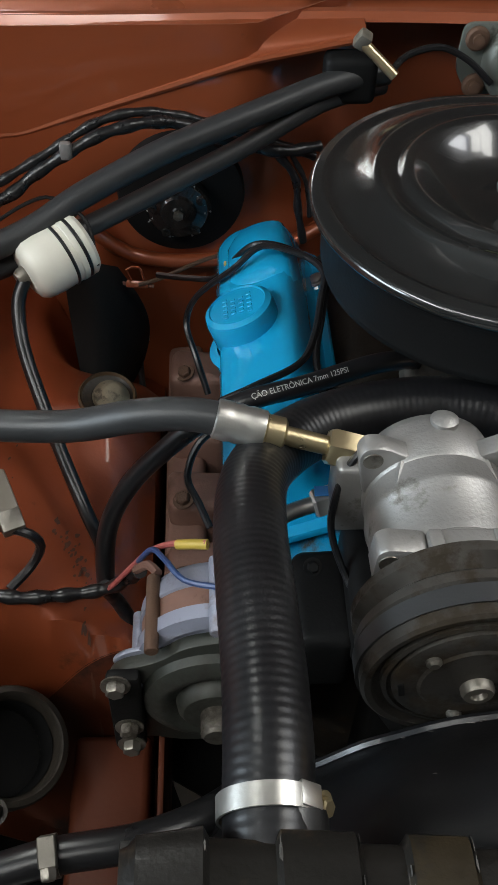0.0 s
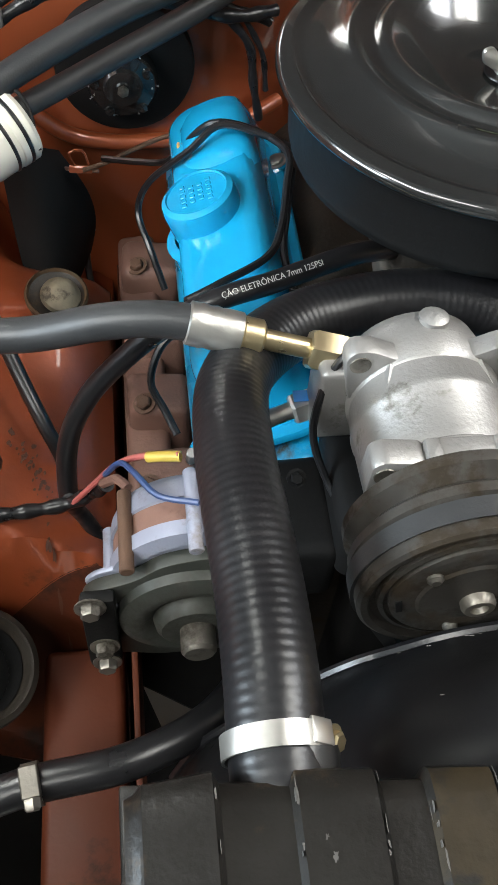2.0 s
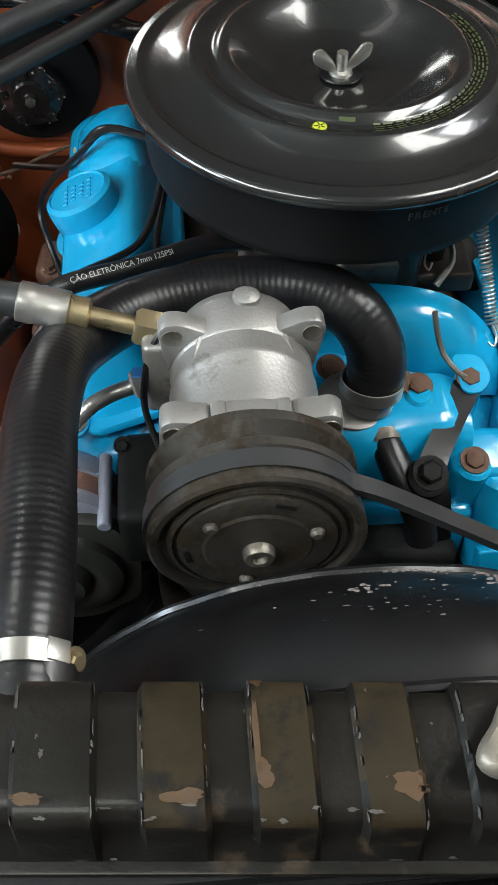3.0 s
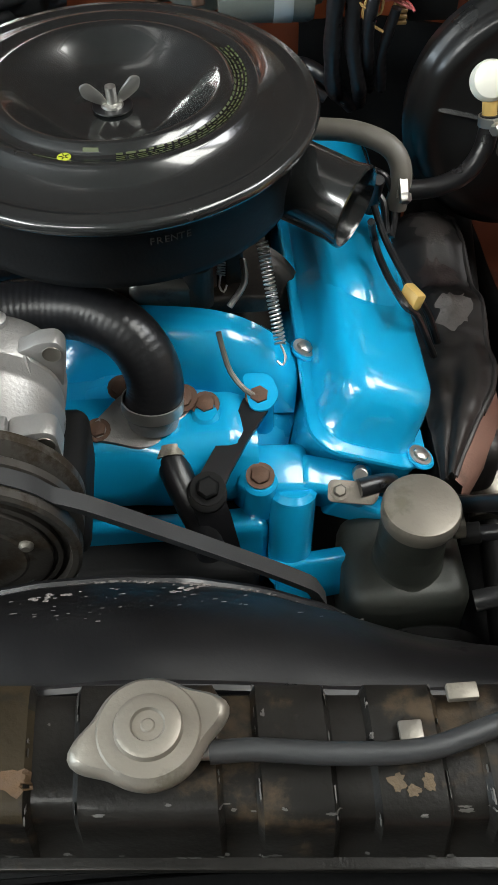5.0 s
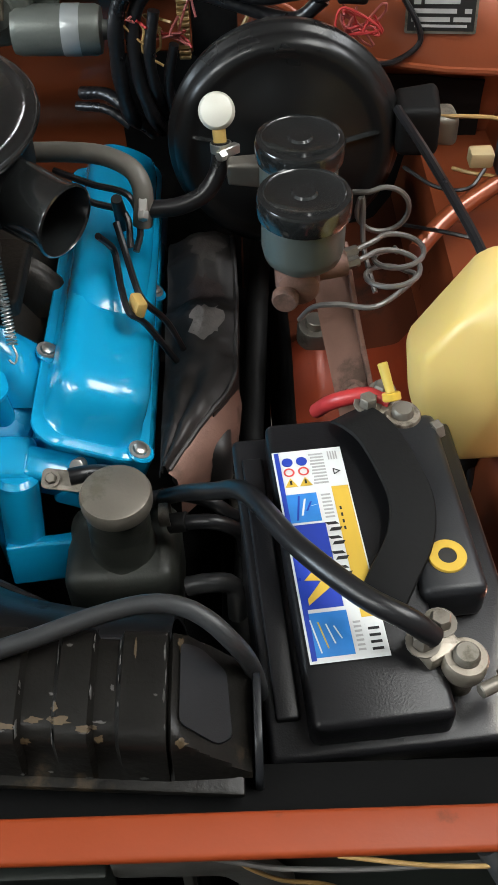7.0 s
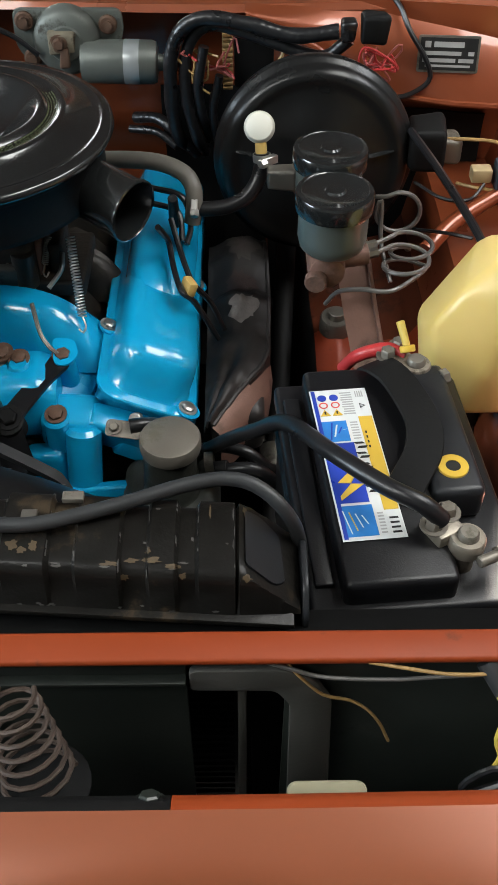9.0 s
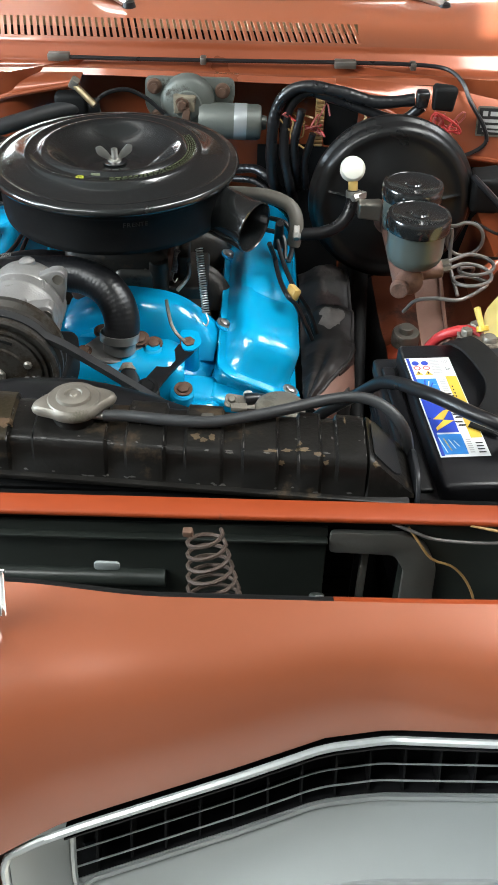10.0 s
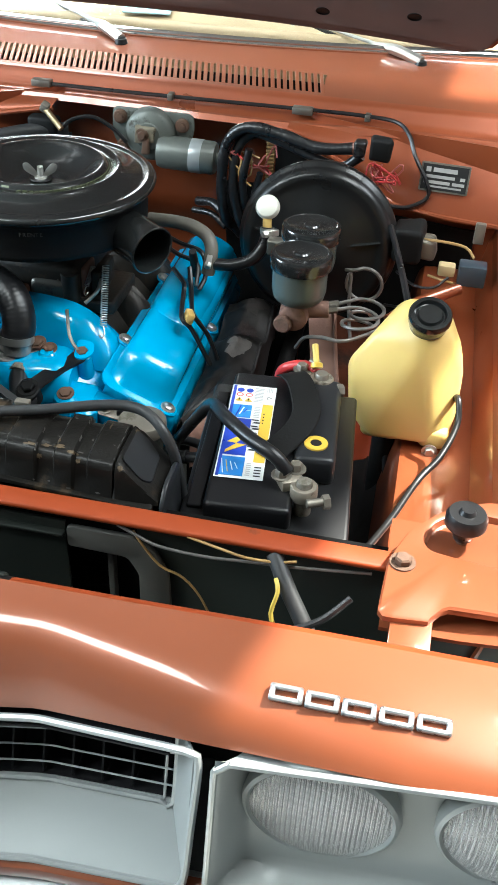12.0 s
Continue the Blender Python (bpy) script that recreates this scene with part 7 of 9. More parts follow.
ff = thing("fuel_filter", "cream plastic canister filter with black ties", "filter", (-0.15, 0.775, 0.775))
fm = aim((-0.172, 0.757, 0.797), (0.78, 0.55, 0.20))
part("canister", lathe([(0, -0.002), (0.020, -0.002), (0.027, 0.001), (0.0310, 0.007), (0.0325, 0.020), (0.0325, 0.044), (0.0335, 0.045), (0.0335, 0.050), (0.0325, 0.051), (0.0325, 0.054), (0.0335, 0.055), (0.0335, 0.060), (0.030, 0.064), (0, 0.066)], 40, fm), WHITE, ff, "cream plastic body")
part("tie", lathe([(0.0327, 0.0505), (0.0338, 0.0515), (0.0338, 0.0535), (0.0327, 0.0545)], 40, fm), RUBBER, ff, "black tie")
part("tie", lathe([(0.0327, 0.036), (0.0338, 0.037), (0.0338, 0.0385), (0.0327, 0.0395)], 40, fm), RUBBER, ff, "black tie")
part("spigot", lathe([(0.010, 0.0), (0.0095, -0.008), (0.007, -0.012), (0, -0.012)], 20, fm), GALV, ff)
part("strap", tube([(-0.205, 0.77, 0.84), (-0.17, 0.79, 0.853), (-0.145, 0.80, 0.853), (-0.115, 0.79, 0.834), (-0.105, 0.765, 0.80)], 0.0018, 6), RUBBER, ff, "thin black strap")
fh = hose("fuel_hose", "blue-black rubber fuel hose", [(-0.174, 0.752, 0.795), (-0.181, 0.738, 0.780), (-0.180, 0.718, 0.760), (-0.173, 0.694, 0.742), (-0.158, 0.66, 0.715), (-0.138, 0.62, 0.680), (-0.117, 0.58, 0.650), (-0.103, 0.56, 0.620), (-0.092, 0.54, 0.56)], 0.0068, RUBBER)
lc = thing("wire_connector", "grey plastic wiring connector with a short lead", "connector", (-0.18, 0.55, 0.68))
part("shell", box(-0.186, 0.546, 0.708, 0.030, 0.05, 0.022, 0.003, 2, pose(0, 0, 0, 20, 0, 25)), GALV, lc)
part("latch", box(-0.172, 0.527, 0.703, 0.020, 0.02, 0.016, 0.002, 2, pose(0, 0, 0, 20, 0, 25)), OLDSTEEL, lc)
part("lead", tube([(-0.172, 0.522, 0.700), (-0.156, 0.520, 0.694), (-0.150, 0.522, 0.675), (-0.160, 0.515, 0.655), (-0.178, 0.495, 0.648)], 0.0045, 8), RUBBER, lc)
part("lead_wire", tube([(-0.172, 0.523, 0.704), (-0.160, 0.521, 0.699), (-0.152, 0.522, 0.692)], 0.0015, 6), GALV, lc)
duct = thing("air_duct_ring", "grimy grey metal duct ring with a dark opening", "duct", (-0.17, 0.40, 0.50))
dm = aim((-0.186, 0.395, 0.545), (0.42, -0.28, 0.86))
part("collar", lathe([(0.030, -0.06), (0.052, -0.06), (0.053, 0.020), (0.051, 0.026), (0.046, 0.028), (0.043, 0.024), (0.040, -0.04), (0.0, -0.045)], 44, dm, (1.0, 1.0, 1.0)), GRIME, duct)
part("inner_liner", lathe([(0.0, -0.030), (0.0405, -0.030), (0.041, 0.010)], 40, dm), BLACKDULL, duct)
part("duct_bolt", bolt((-0.185, 0.335, 0.555), (0.1, -0.5, 0.9), 0.008, 0.008), GRIME, duct)
mt = thing("strut_mount", "dull round mount on the inner fender", "mount", (-0.105, 0.745, 0.65))
MT = aim((-0.105, 0.722, 0.664), (0.1, -0.2, 1))
part("mount_disc", lathe([(0.0, 0.001), (0.024, 0.001), (0.028, 0.004), (0.030, 0.002), (0.029, -0.004)], 36, MT), GRIME, mt, "dark worn socket")
part("mount_rim", lathe([(0.0265, 0.004), (0.0285, 0.007), (0.0305, 0.005), (0.0305, 0.001)], 36, MT), RUSTPATCH, mt, "torn rusty rim")
part("mount_boss", lathe([(0.020, 0.001), (0.019, 0.006), (0.014, 0.009), (0.011, 0.016), (0.006, 0.019), (0, 0.019)], 24, MT @ pose(0.003, -0.002, 0, 6, 8)), SOILED, mt, "dirty tan stud")
bm_ = thing("blower_motor", "black heater blower motor in the firewall", "blower motor", (-0.03, 0.93, 0.70))
part("motor_plate", lathe([(0.0, 0.006), (0.062, 0.006), (0.069, 0.004), (0.071, -0.002), (0.070, -0.02)], 48, aim((-0.027, 0.932, 0.777), (0, -1, 0.05))), BLACKDULL, bm_)
part("motor_can", lathe([(0.036, 0.0), (0.036, 0.016), (0.032, 0.022), (0.020, 0.024), (0.018, 0.028), (0.008, 0.028), (0.007, 0.031), (0, 0.031)], 36, aim((-0.030, 0.930, 0.768), (0, -1, 0.05))), GLOSS, bm_, "shiny black motor can")
random.seed(31)
specks = bmesh.new()
for i in range(46):
    a, q, sz = random.uniform(0, 2 * math.pi), random.choice((0.021, 0.0335, 0.034, 0.030)) + random.gauss(0, 0.0012), random.uniform(0.0004, 0.0019)
    add(specks, moved(plate([(sz * random.uniform(0.5, 1.3) * math.cos(w), sz * random.uniform(0.5, 1.3) * math.sin(w)) for w in span(0, 2 * math.pi, 7)[:-1]], 0.0004, None, 0), aim((-0.030 + q * math.cos(a), 0.9075 if q < 0.031 else 0.9115, 0.768 + q * math.sin(a)), (0, -1, 0.05))))
tagged(part("pale_specks", specks, GREYINK, bm_, "pale specks on the motor can"), kind="stuff")
for a in (30, 100, 170, 240, 310):
    part("rivet", lathe([(0.006, 0), (0.005, 0.003), (0, 0.004)], 12, aim((-0.030 + 0.029 * math.cos(radians(a)), 0.908, 0.768 + 0.029 * math.sin(radians(a))), (0, -1, 0.05))), GLOSS, bm_)
part("centre_screw", bolt((-0.030, 0.899, 0.770), (0, -1, 0.05), 0.006, 0.004, False), OLDSTEEL, bm_)
wires_l = thing("spark_plug_leads", "black ignition leads looped round the valve cover", "wiring", (0.03, 0.7, 0.75))
for pts, r, mt_ in (([(-0.055, 0.87, 0.712), (-0.02, 0.85, 0.722), (0.008, 0.832, 0.735), (0.024, 0.815, 0.765), (0.050, 0.800, 0.800), (0.085, 0.790, 0.800), (0.111, 0.745, 0.808), (0.106, 0.705, 0.803), (0.096, 0.66, 0.795), (0.080, 0.625, 0.795), (0.040, 0.592, 0.800), (0.010, 0.570, 0.803)], 0.0034, RUBBER), ([(0.12, 0.76, 0.80), (0.09, 0.775, 0.806), (0.055, 0.785, 0.808), (0.027, 0.780, 0.785), (-0.010, 0.792, 0.742), (-0.022, 0.787, 0.71), (-0.012, 0.755, 0.69), (0.0, 0.73, 0.66)], 0.0034, RUBBER), ([(0.020, 0.605, 0.745), (-0.008, 0.592, 0.732), (-0.020, 0.575, 0.705), (-0.010, 0.556, 0.690), (0.000, 0.535, 0.68)], 0.0034, RUBBER), ([(0.115, 0.73, 0.80), (0.108, 0.70, 0.79), (0.10, 0.66, 0.772), (0.104, 0.62, 0.76)], 0.0034, RUBBER), ([(-0.06, 0.865, 0.70), (-0.10, 0.88, 0.695), (-0.12, 0.885, 0.71)], 0.0022, BROWN), ([(-0.100, 0.92, 0.66), (-0.085, 0.91, 0.61), (-0.080, 0.86, 0.55), (-0.060, 0.82, 0.50)], 0.004, RUBBER)):
    part("lead", tube(pts, r, 8), mt_, wires_l)
part("tan_clip", box(0.0225, 0.815, 0.756, 0.010, 0.012, 0.022, 0.003), TAN, wires_l, "tan plastic lead clip")
part("tan_clip", box(0.016, 0.568, 0.800, 0.010, 0.010, 0.010, 0.002), TAN, wires_l, "tan plastic lead clip")
part("pale_clip", box(-0.078, 0.903, 0.596, 0.014, 0.012, 0.014, 0.003), PAPER, wires_l, "pale plastic clip")

# ---- power steering pump ----
clip = thing("cable_clip", "zinc washer and bolt holding a black strap", "clip", (0.429, 0.4225, 0.706))
part("clip_bolt", bolt((0.429, 0.4225, 0.704), (0, -0.5, 0.87), 0.0056, 0.006), GALV, clip, "zinc bolt on a washer")
part("strap", plate(round_poly([(-0.012, -0.010), (0.030, -0.010), (0.034, 0.004), (0.028, 0.010), (-0.012, 0.010)], 0.006), 0.003, aim((0.431, 0.424, 0.701), (0, -0.5, 0.87)) @ pose(0, 0, 0, 0, 0, -8), 0.001), GALV, clip, "grey steel strap")
part("strap_hose", tube([(0.446, 0.424, 0.704), (0.462, 0.428, 0.703), (0.475, 0.436, 0.694), (0.480, 0.445, 0.68)], 0.0085, 12), RUBBER, clip, "black rubber hose end")

ps = thing("power_steering_pump", "squarish olive-grey power steering reservoir with a round cap", "pump", (0.49, 0.39, 0.55))
part("reservoir", box(0.489, 0.400, 0.578, 0.112, 0.104, 0.112, 0.020, 5), GREENPS, ps, "squarish olive-grey reservoir", 50)
part("filler_neck", lathe([(0.036, 0.630), (0.0325, 0.634), (0.0310, 0.640), (0.0305, 0.660), (0.0290, 0.664), (0.0300, 0.669), (0.0295, 0.690), (0.0300, 0.700)], 44, Matrix.Translation((0.491, 0.394, 0))), GREENPS, ps, "", 50)
part("hose_clamp", lathe([(0.0095, -0.005), (0.0115, -0.005), (0.0118, 0.005), (0.0095, 0.005)], 24, aim((0.534, 0.404, 0.667), (1, 0, 0.1))), OLDSTEEL, ps, "small greasy hose clamp")
part("cap", lathe([(0.0285, 0.700), (0.0325, 0.702), (0.0335, 0.706), (0.0335, 0.7165), (0.032, 0.7195), (0.029, 0.7205), (0, 0.7210)], 48, Matrix.Translation((0.493, 0.392, 0))), GALV, ps, "dull grey round cap")
part("pump_pulley", lathe([(0, 0.0), (0.060, 0.0), (0.064, 0.004), (0.058, 0.010), (0.064, 0.016), (0.060, 0.02), (0, 0.02)], 44, aim((0.49, 0.320, 0.585), (0, -1, 0))), BLACKDULL, ps)
part("hose_union", rod((0.537, 0.402, 0.655), (0.555, 0.40, 0.66), 0.010), BLACKDULL, ps)
part("return_hose", tube([(0.52, 0.43, 0.66), (0.545, 0.43, 0.665), (0.577, 0.42, 0.665), (0.60, 0.42, 0.64), (0.62, 0.45, 0.60)], 0.007, 12), RUBBER, ps)
part("pressure_hose", tube([(0.545, 0.402, 0.655), (0.58, 0.395, 0.665), (0.605, 0.40, 0.64), (0.61, 0.42, 0.58)], 0.0075, 12), RUBBER, ps)
part("frayed_sleeve", tube([(0.552, 0.365, 0.60), (0.575, 0.365, 0.605), (0.597, 0.37, 0.59), (0.60, 0.36, 0.55)], 0.010, 10), GREYRUB, ps)
part("temperature_sender", rod((0.452, 0.452, 0.690), (0.450, 0.440, 0.700), 0.007), STEEL, ps)

fcl = thing("firewall_clip", "bent orange tab holding a thin brown pipe", "clip", (-0.083, 0.875, 0.70))
part("tab", plate(round_poly([(-0.012, -0.004), (0.012, -0.004), (0.012, 0.004), (-0.012, 0.004)], 0.002), 0.003, aim((-0.078, 0.866, 0.702), (-0.1, -0.8, 0.6)), 0.0008), BAY, fcl)
part("tab_loop", tube([(-0.084, 0.868, 0.706), (-0.088, 0.866, 0.722), (-0.075, 0.866, 0.725), (-0.070, 0.868, 0.707)], 0.0015, 6), BAY, fcl, "bent wire loop")
part("thin_pipe", tube([(-0.076, 0.862, 0.704), (-0.050, 0.868, 0.709), (-0.020, 0.880, 0.716), (0.010, 0.890, 0.722), (0.05, 0.90, 0.724)], 0.0024, 8), RUST, fcl, "thin brown pipe")

# ---- brake booster and master cylinder ----
bo = thing("brake_booster", "large round gloss black brake servo", "brake servo", (0.66, 0.82, 0.72))
bmx = aim((0.667, 0.800, 0.824), (0, -1, 0.10)) @ Matrix.Scale(1.045, 4)
part("front_shell", lathe([(0.119, -0.012), (0.1235, -0.010), (0.1245, -0.004), (0.1225, 0.002), (0.1185, 0.004), (0.1165, 0.010), (0.113, 0.017), (0.107, 0.0215), (0.101, 0.0215), (0.097, 0.0195), (0.090, 0.0190), (0.070, 0.0225), (0.050, 0.028), (0.030, 0.031), (0, 0.031)], 72, bmx), SERVO, bo, "semi-gloss black front shell", 50)
part("rear_shell", lathe([(0.121, -0.012), (0.119, -0.03), (0.105, -0.06), (0.07, -0.09), (0.05, -0.10), (0.05, -0.15), (0, -0.15)], 56, bmx), BLACK, bo)
for a in (10, 170):
    part("shell_rib", loft([[tuple(bmx @ Vector((r * math.cos(radians(a)) + w * math.sin(radians(a)), r * math.sin(radians(a)) - w * math.cos(radians(a)), h))) for w, h in ((-0.003, b - 0.006), (0, b + 0.003), (0.003, b - 0.006))] for r, b in ((0.055, 0.029), (0.075, 0.025), (0.098, 0.0205))]), GLOSS, bo)
ck = thing("check_valve", "cream plastic vacuum check valve", "valve", (0.5945, 0.735, 0.90))
part("valve_head", lathe([(0, 0.012), (0.010, 0.0115), (0.016, 0.009), (0.0185, 0.004), (0.0185, -0.002), (0.015, -0.006), (0.009, -0.012), (0.009, -0.03)], 32, aim((0.5945, 0.728, 0.903), (-0.05, -0.80, 0.60))), WHITE, ck, "cream round valve head")
part("valve_neck", rod((0.5955, 0.722, 0.893), (0.597, 0.716, 0.872), 0.0070, 16), TAN, ck, "yellowed neck")
clamp_ring((0.5975, 0.715, 0.871), (0.05, -0.2, -1), 0.0095, 0.009, ck, STEEL, (0.7, -0.7, 0.1))
vh = hose("vacuum_hose", "black vacuum hose from the brake servo", [(0.5972, 0.7165, 0.876), (0.597, 0.712, 0.862), (0.592, 0.704, 0.845), (0.578, 0.695, 0.829), (0.553, 0.690, 0.819), (0.525, 0.690, 0.816), (0.512, 0.690, 0.817)], 0.0095, RUBBER, 16)
clamp_ring((0.514, 0.690, 0.8168), (1, 0, 0), 0.010, 0.008, vh, STEEL, (0.1, -0.5, 0.8))
gh = hose("breather_hose", "grey-beige rubber elbow hose over the valve cover", [(0.512, 0.686, 0.80), (0.515, 0.690, 0.822), (0.514, 0.699, 0.840), (0.503, 0.712, 0.852), (0.475, 0.728, 0.857), (0.44, 0.738, 0.856), (0.40, 0.75, 0.85)], 0.0105, surf("grey_beige_rubber", (0.115, 0.105, 0.088), 0.5, 0, 0, 0.2, 40, 0.15, 300), 16)

mc = thing("master_cylinder", "brake master cylinder with two black-capped reservoirs", "master cylinder", (0.67, 0.62, 0.80))
for i, (x, y, z) in enumerate(((0.672, 0.570, 0.912), (0.673, 0.652, 0.918))):
    rv = part("reservoir", lathe([(0, -0.072), (0.030, -0.072), (0.036, -0.066), (0.0385, -0.055), (0.0385, -0.020), (0.0395, -0.016)], 40, Matrix.Translation((x, y, z))), RESERV, mc, "cloudy grey plastic reservoir")
    cpn = lathe([(0.0395, -0.022), (0.0425, -0.021), (0.0430, -0.018), (0.0430, -0.004), (0.0415, -0.001), (0.037, 0.0), (0.035, -0.0015), (0.012, -0.0015), (0.010, 0.0005), (0, 0.0005)], 48, Matrix.Translation((x, y, z)))
    cp_ = part("reservoir_cap", cpn, GLOSS, rv, "gloss black screw cap")
part("cylinder_body", lathe([(0, 0), (0.016, 0), (0.020, 0.003), (0.0215, 0.012), (0.0215, 0.19), (0.030, 0.195), (0.030, 0.21), (0, 0.21)], 32, aim((0.668, 0.552, 0.815), (-0.01, 1, 0.02))), BROWN, mc, "rusty brown cast cylinder")
part("end_plug", lathe([(0, 0.010), (0.011, 0.010), (0.013, 0.007), (0.013, 0), (0, 0)], 20, aim((0.656, 0.553, 0.808), (-0.2, -1, 0))), BROWN, mc)
part("outlet_boss", rod((0.672, 0.578, 0.818), (0.716, 0.584, 0.822), 0.0125, 20), BROWN, mc)
for dy in (0, 0.016):
    part("pipe_union", rod((0.712, 0.580 + dy, 0.822), (0.728, 0.584 + dy, 0.824), 0.0058, 6), OLDSTEEL, mc)
part("side_bracket", lump((0.620, 0.690, 0.858), (0.035, 0.02, 0.026), 61, 0.003, 40), OLDSTEEL, mc, "greasy steel lever")
ms = thing("master_cylinder_bracket", "dusty brown steel support strip", "bracket", (0.72, 0.57, 0.62))
part("strip", loft([[(x - 0.018, y, z), (x + 0.018, y, z), (x + 0.018, y + 0.004, z + 0.002), (x - 0.018, y + 0.004, z + 0.002)] for x, y, z in ((0.700, 0.640, 0.800), (0.703, 0.612, 0.785), (0.712, 0.590, 0.74), (0.724, 0.560, 0.690), (0.733, 0.530, 0.655), (0.738, 0.510, 0.628))]), BROWN, ms)
part("strip_lip", tube([(0.721, 0.640, 0.803), (0.724, 0.611, 0.788), (0.733, 0.588, 0.743), (0.745, 0.558, 0.693), (0.754, 0.528, 0.658)], 0.003, 6), BROWN, ms)
part("strip_bolt", bolt((0.7285, 0.546, 0.682), (0, -0.75, 0.66), 0.009, 0.006), BROWN, ms)
bp_ = thing("brake_pipes", "looped grey steel brake pipes", "pipe", (0.76, 0.59, 0.80))
loop = [(0.724, 0.583, 0.823)] + [(0.762 + 0.026 * math.cos(a), 0.584 + 0.022 * math.sin(a), 0.822 - 0.0016 * i) for i, a in enumerate(span(math.pi * 0.85, -math.pi * 1.9, 18))] + [(0.745, 0.556, 0.790), (0.71, 0.566, 0.785), (0.685, 0.575, 0.775), (0.672, 0.585, 0.75)]
part("pipe", tube(loop, 0.0028, 8), GREYPIPE, bp_)
loop2 = [(0.726, 0.600, 0.824)] + [(0.770 + 0.024 * math.cos(a), 0.604 + 0.020 * math.sin(a), 0.828 - 0.0016 * i) for i, a in enumerate(span(math.pi * 0.9, -math.pi * 1.5, 16))] + [(0.775, 0.64, 0.79), (0.785, 0.70, 0.75)]
part("pipe", tube(loop2, 0.0028, 8), GREYPIPE, bp_)
loop3 = [(0.728, 0.66, 0.85)] + [(0.758 + 0.026 * math.cos(a), 0.65, 0.835 + 0.026 * math.sin(a)) for a in span(math.pi * 0.7, -math.pi * 1.2, 14)] + [(0.74, 0.64, 0.80), (0.75, 0.60, 0.77)]
part("pipe", tube(loop3, 0.0028, 8), GREYPIPE, bp_)
rm = thing("strut_mount", "dull grey mount on the red inner fender", "mount", (0.685, 0.615, 0.64))
part("mount_disc", lathe([(0, 0.003), (0.020, 0.003), (0.022, 0), (0.022, -0.02)], 30, aim((0.700, 0.684, 0.652), (0, -0.1, 1))), OLDSTEEL, rm)
part("mount_stud", rod((0.700, 0.684, 0.65), (0.700, 0.684, 0.664), 0.012), OLDSTEEL, rm)
sc = thing("steering_shaft", "dark steering shaft beside the engine", "shaft", (0.63, 0.6, 0.55))
part("shaft", rod((0.60, 0.30, 0.46), (0.645, 0.93, 0.66), 0.014, 16), BLACKDULL, sc)
part("coupling", lathe([(0.014, 0), (0.024, 0.003), (0.024, 0.05), (0.014, 0.054)], 20, aim((0.615, 0.50, 0.525), (0.045, 0.63, 0.2))), OLDSTEEL, sc)

# ---- battery ----
BM = Matrix.Translation((0.702, 0.237, 0)) @ pose(0, 0, 0, 0, 0, 4.5)
bt = thing("battery", "black car battery with a blue and yellow label", "battery", (0.702, 0.237, 0.63))


def bpart(name, c, s, bev, mat, parent=None, label="", seg=3):
    return part(name, moved(box(*c, *s, bev, seg), BM), mat, parent or bt, label)


case = bpart("case", (0, 0, 0.715), (0.172, 0.262, 0.17), 0.006, BATT)
for z in (0.745, 0.755, 0.765):
    bpart("case_rib", (0, 0, z), (0.175, 0.265, 0.004), 0.0015, BATT, case, "", 1)
bpart("lid", (0, 0, 0.806), (0.180, 0.272, 0.020), 0.005, BATT)
top = bpart("raised_top", (-0.018, 0.0, 0.826), (0.092, 0.256, 0.030), 0.006, BATT)
bpart("handle_bridge", (0.046, 0.035, 0.832), (0.046, 0.165, 0.036), 0.007, BATT2)
bpart("handle_recess", (-0.076, 0.0, 0.818), (0.016, 0.22, 0.006), 0.002, BATT)
part("indicator_ring", lathe([(0.0065, 0.8500), (0.0065, 0.8520), (0.0130, 0.8520), (0.0135, 0.8510), (0.0135, 0.8500)], 32, Matrix.Translation((0.749, 0.222, 0))), PAPERYEL, bt, "yellow charge indicator ring")
part("indicator_eye", lathe([(0, 0.8512), (0.0065, 0.8512)], 20, Matrix.Translation((0.749, 0.222, 0))), INK, bt)


def clampset(x, y, wire, yellow):
    t = thing("battery_terminal", "dull grey corroded battery terminal clamp with bolts", "battery terminal", (x, y, 0.82), "battery terminals")
    part("post", lathe([(0.0095, 0.815), (0.0085, 0.856), (0.007, 0.858), (0, 0.858)], 24, Matrix.Translation((x, y, 0))), GALV, t, "lead post")
    part("clamp", lathe([(0.0092, 0.836), (0.0135, 0.836), (0.0148, 0.839), (0.0148, 0.850), (0.0135, 0.852), (0.009, 0.852)], 28, Matrix.Translation((x, y, 0))), TERM, t)
    part("clamp_tail", box(x - 0.018, y + 0.014, 0.846, 0.026, 0.028, 0.014, 0.003, 2, pose(0, 0, 0, 0, 0, 30)), TERM, t)
    for dx, dy in ((-0.026, 0.010), (-0.013, 0.024)):
        part("clamp_bolt", bolt((x + dx, y + dy, 0.852), (0, 0, 1), 0.0075, 0.009), GALV, t)
    part("pinch_bolt", rod((x + 0.006, y - 0.021, 0.845), (x + 0.026, y - 0.012, 0.845), 0.0048, 12), GALV, t)
    part("pinch_nut", lathe([(0, 0), (0.008, 0), (0.008, 0.007), (0, 0.007)], 6, aim((x + 0.022, y - 0.014, 0.845), (1, 0.45, 0))), PAPERYEL if yellow else GALV, t)
    return t


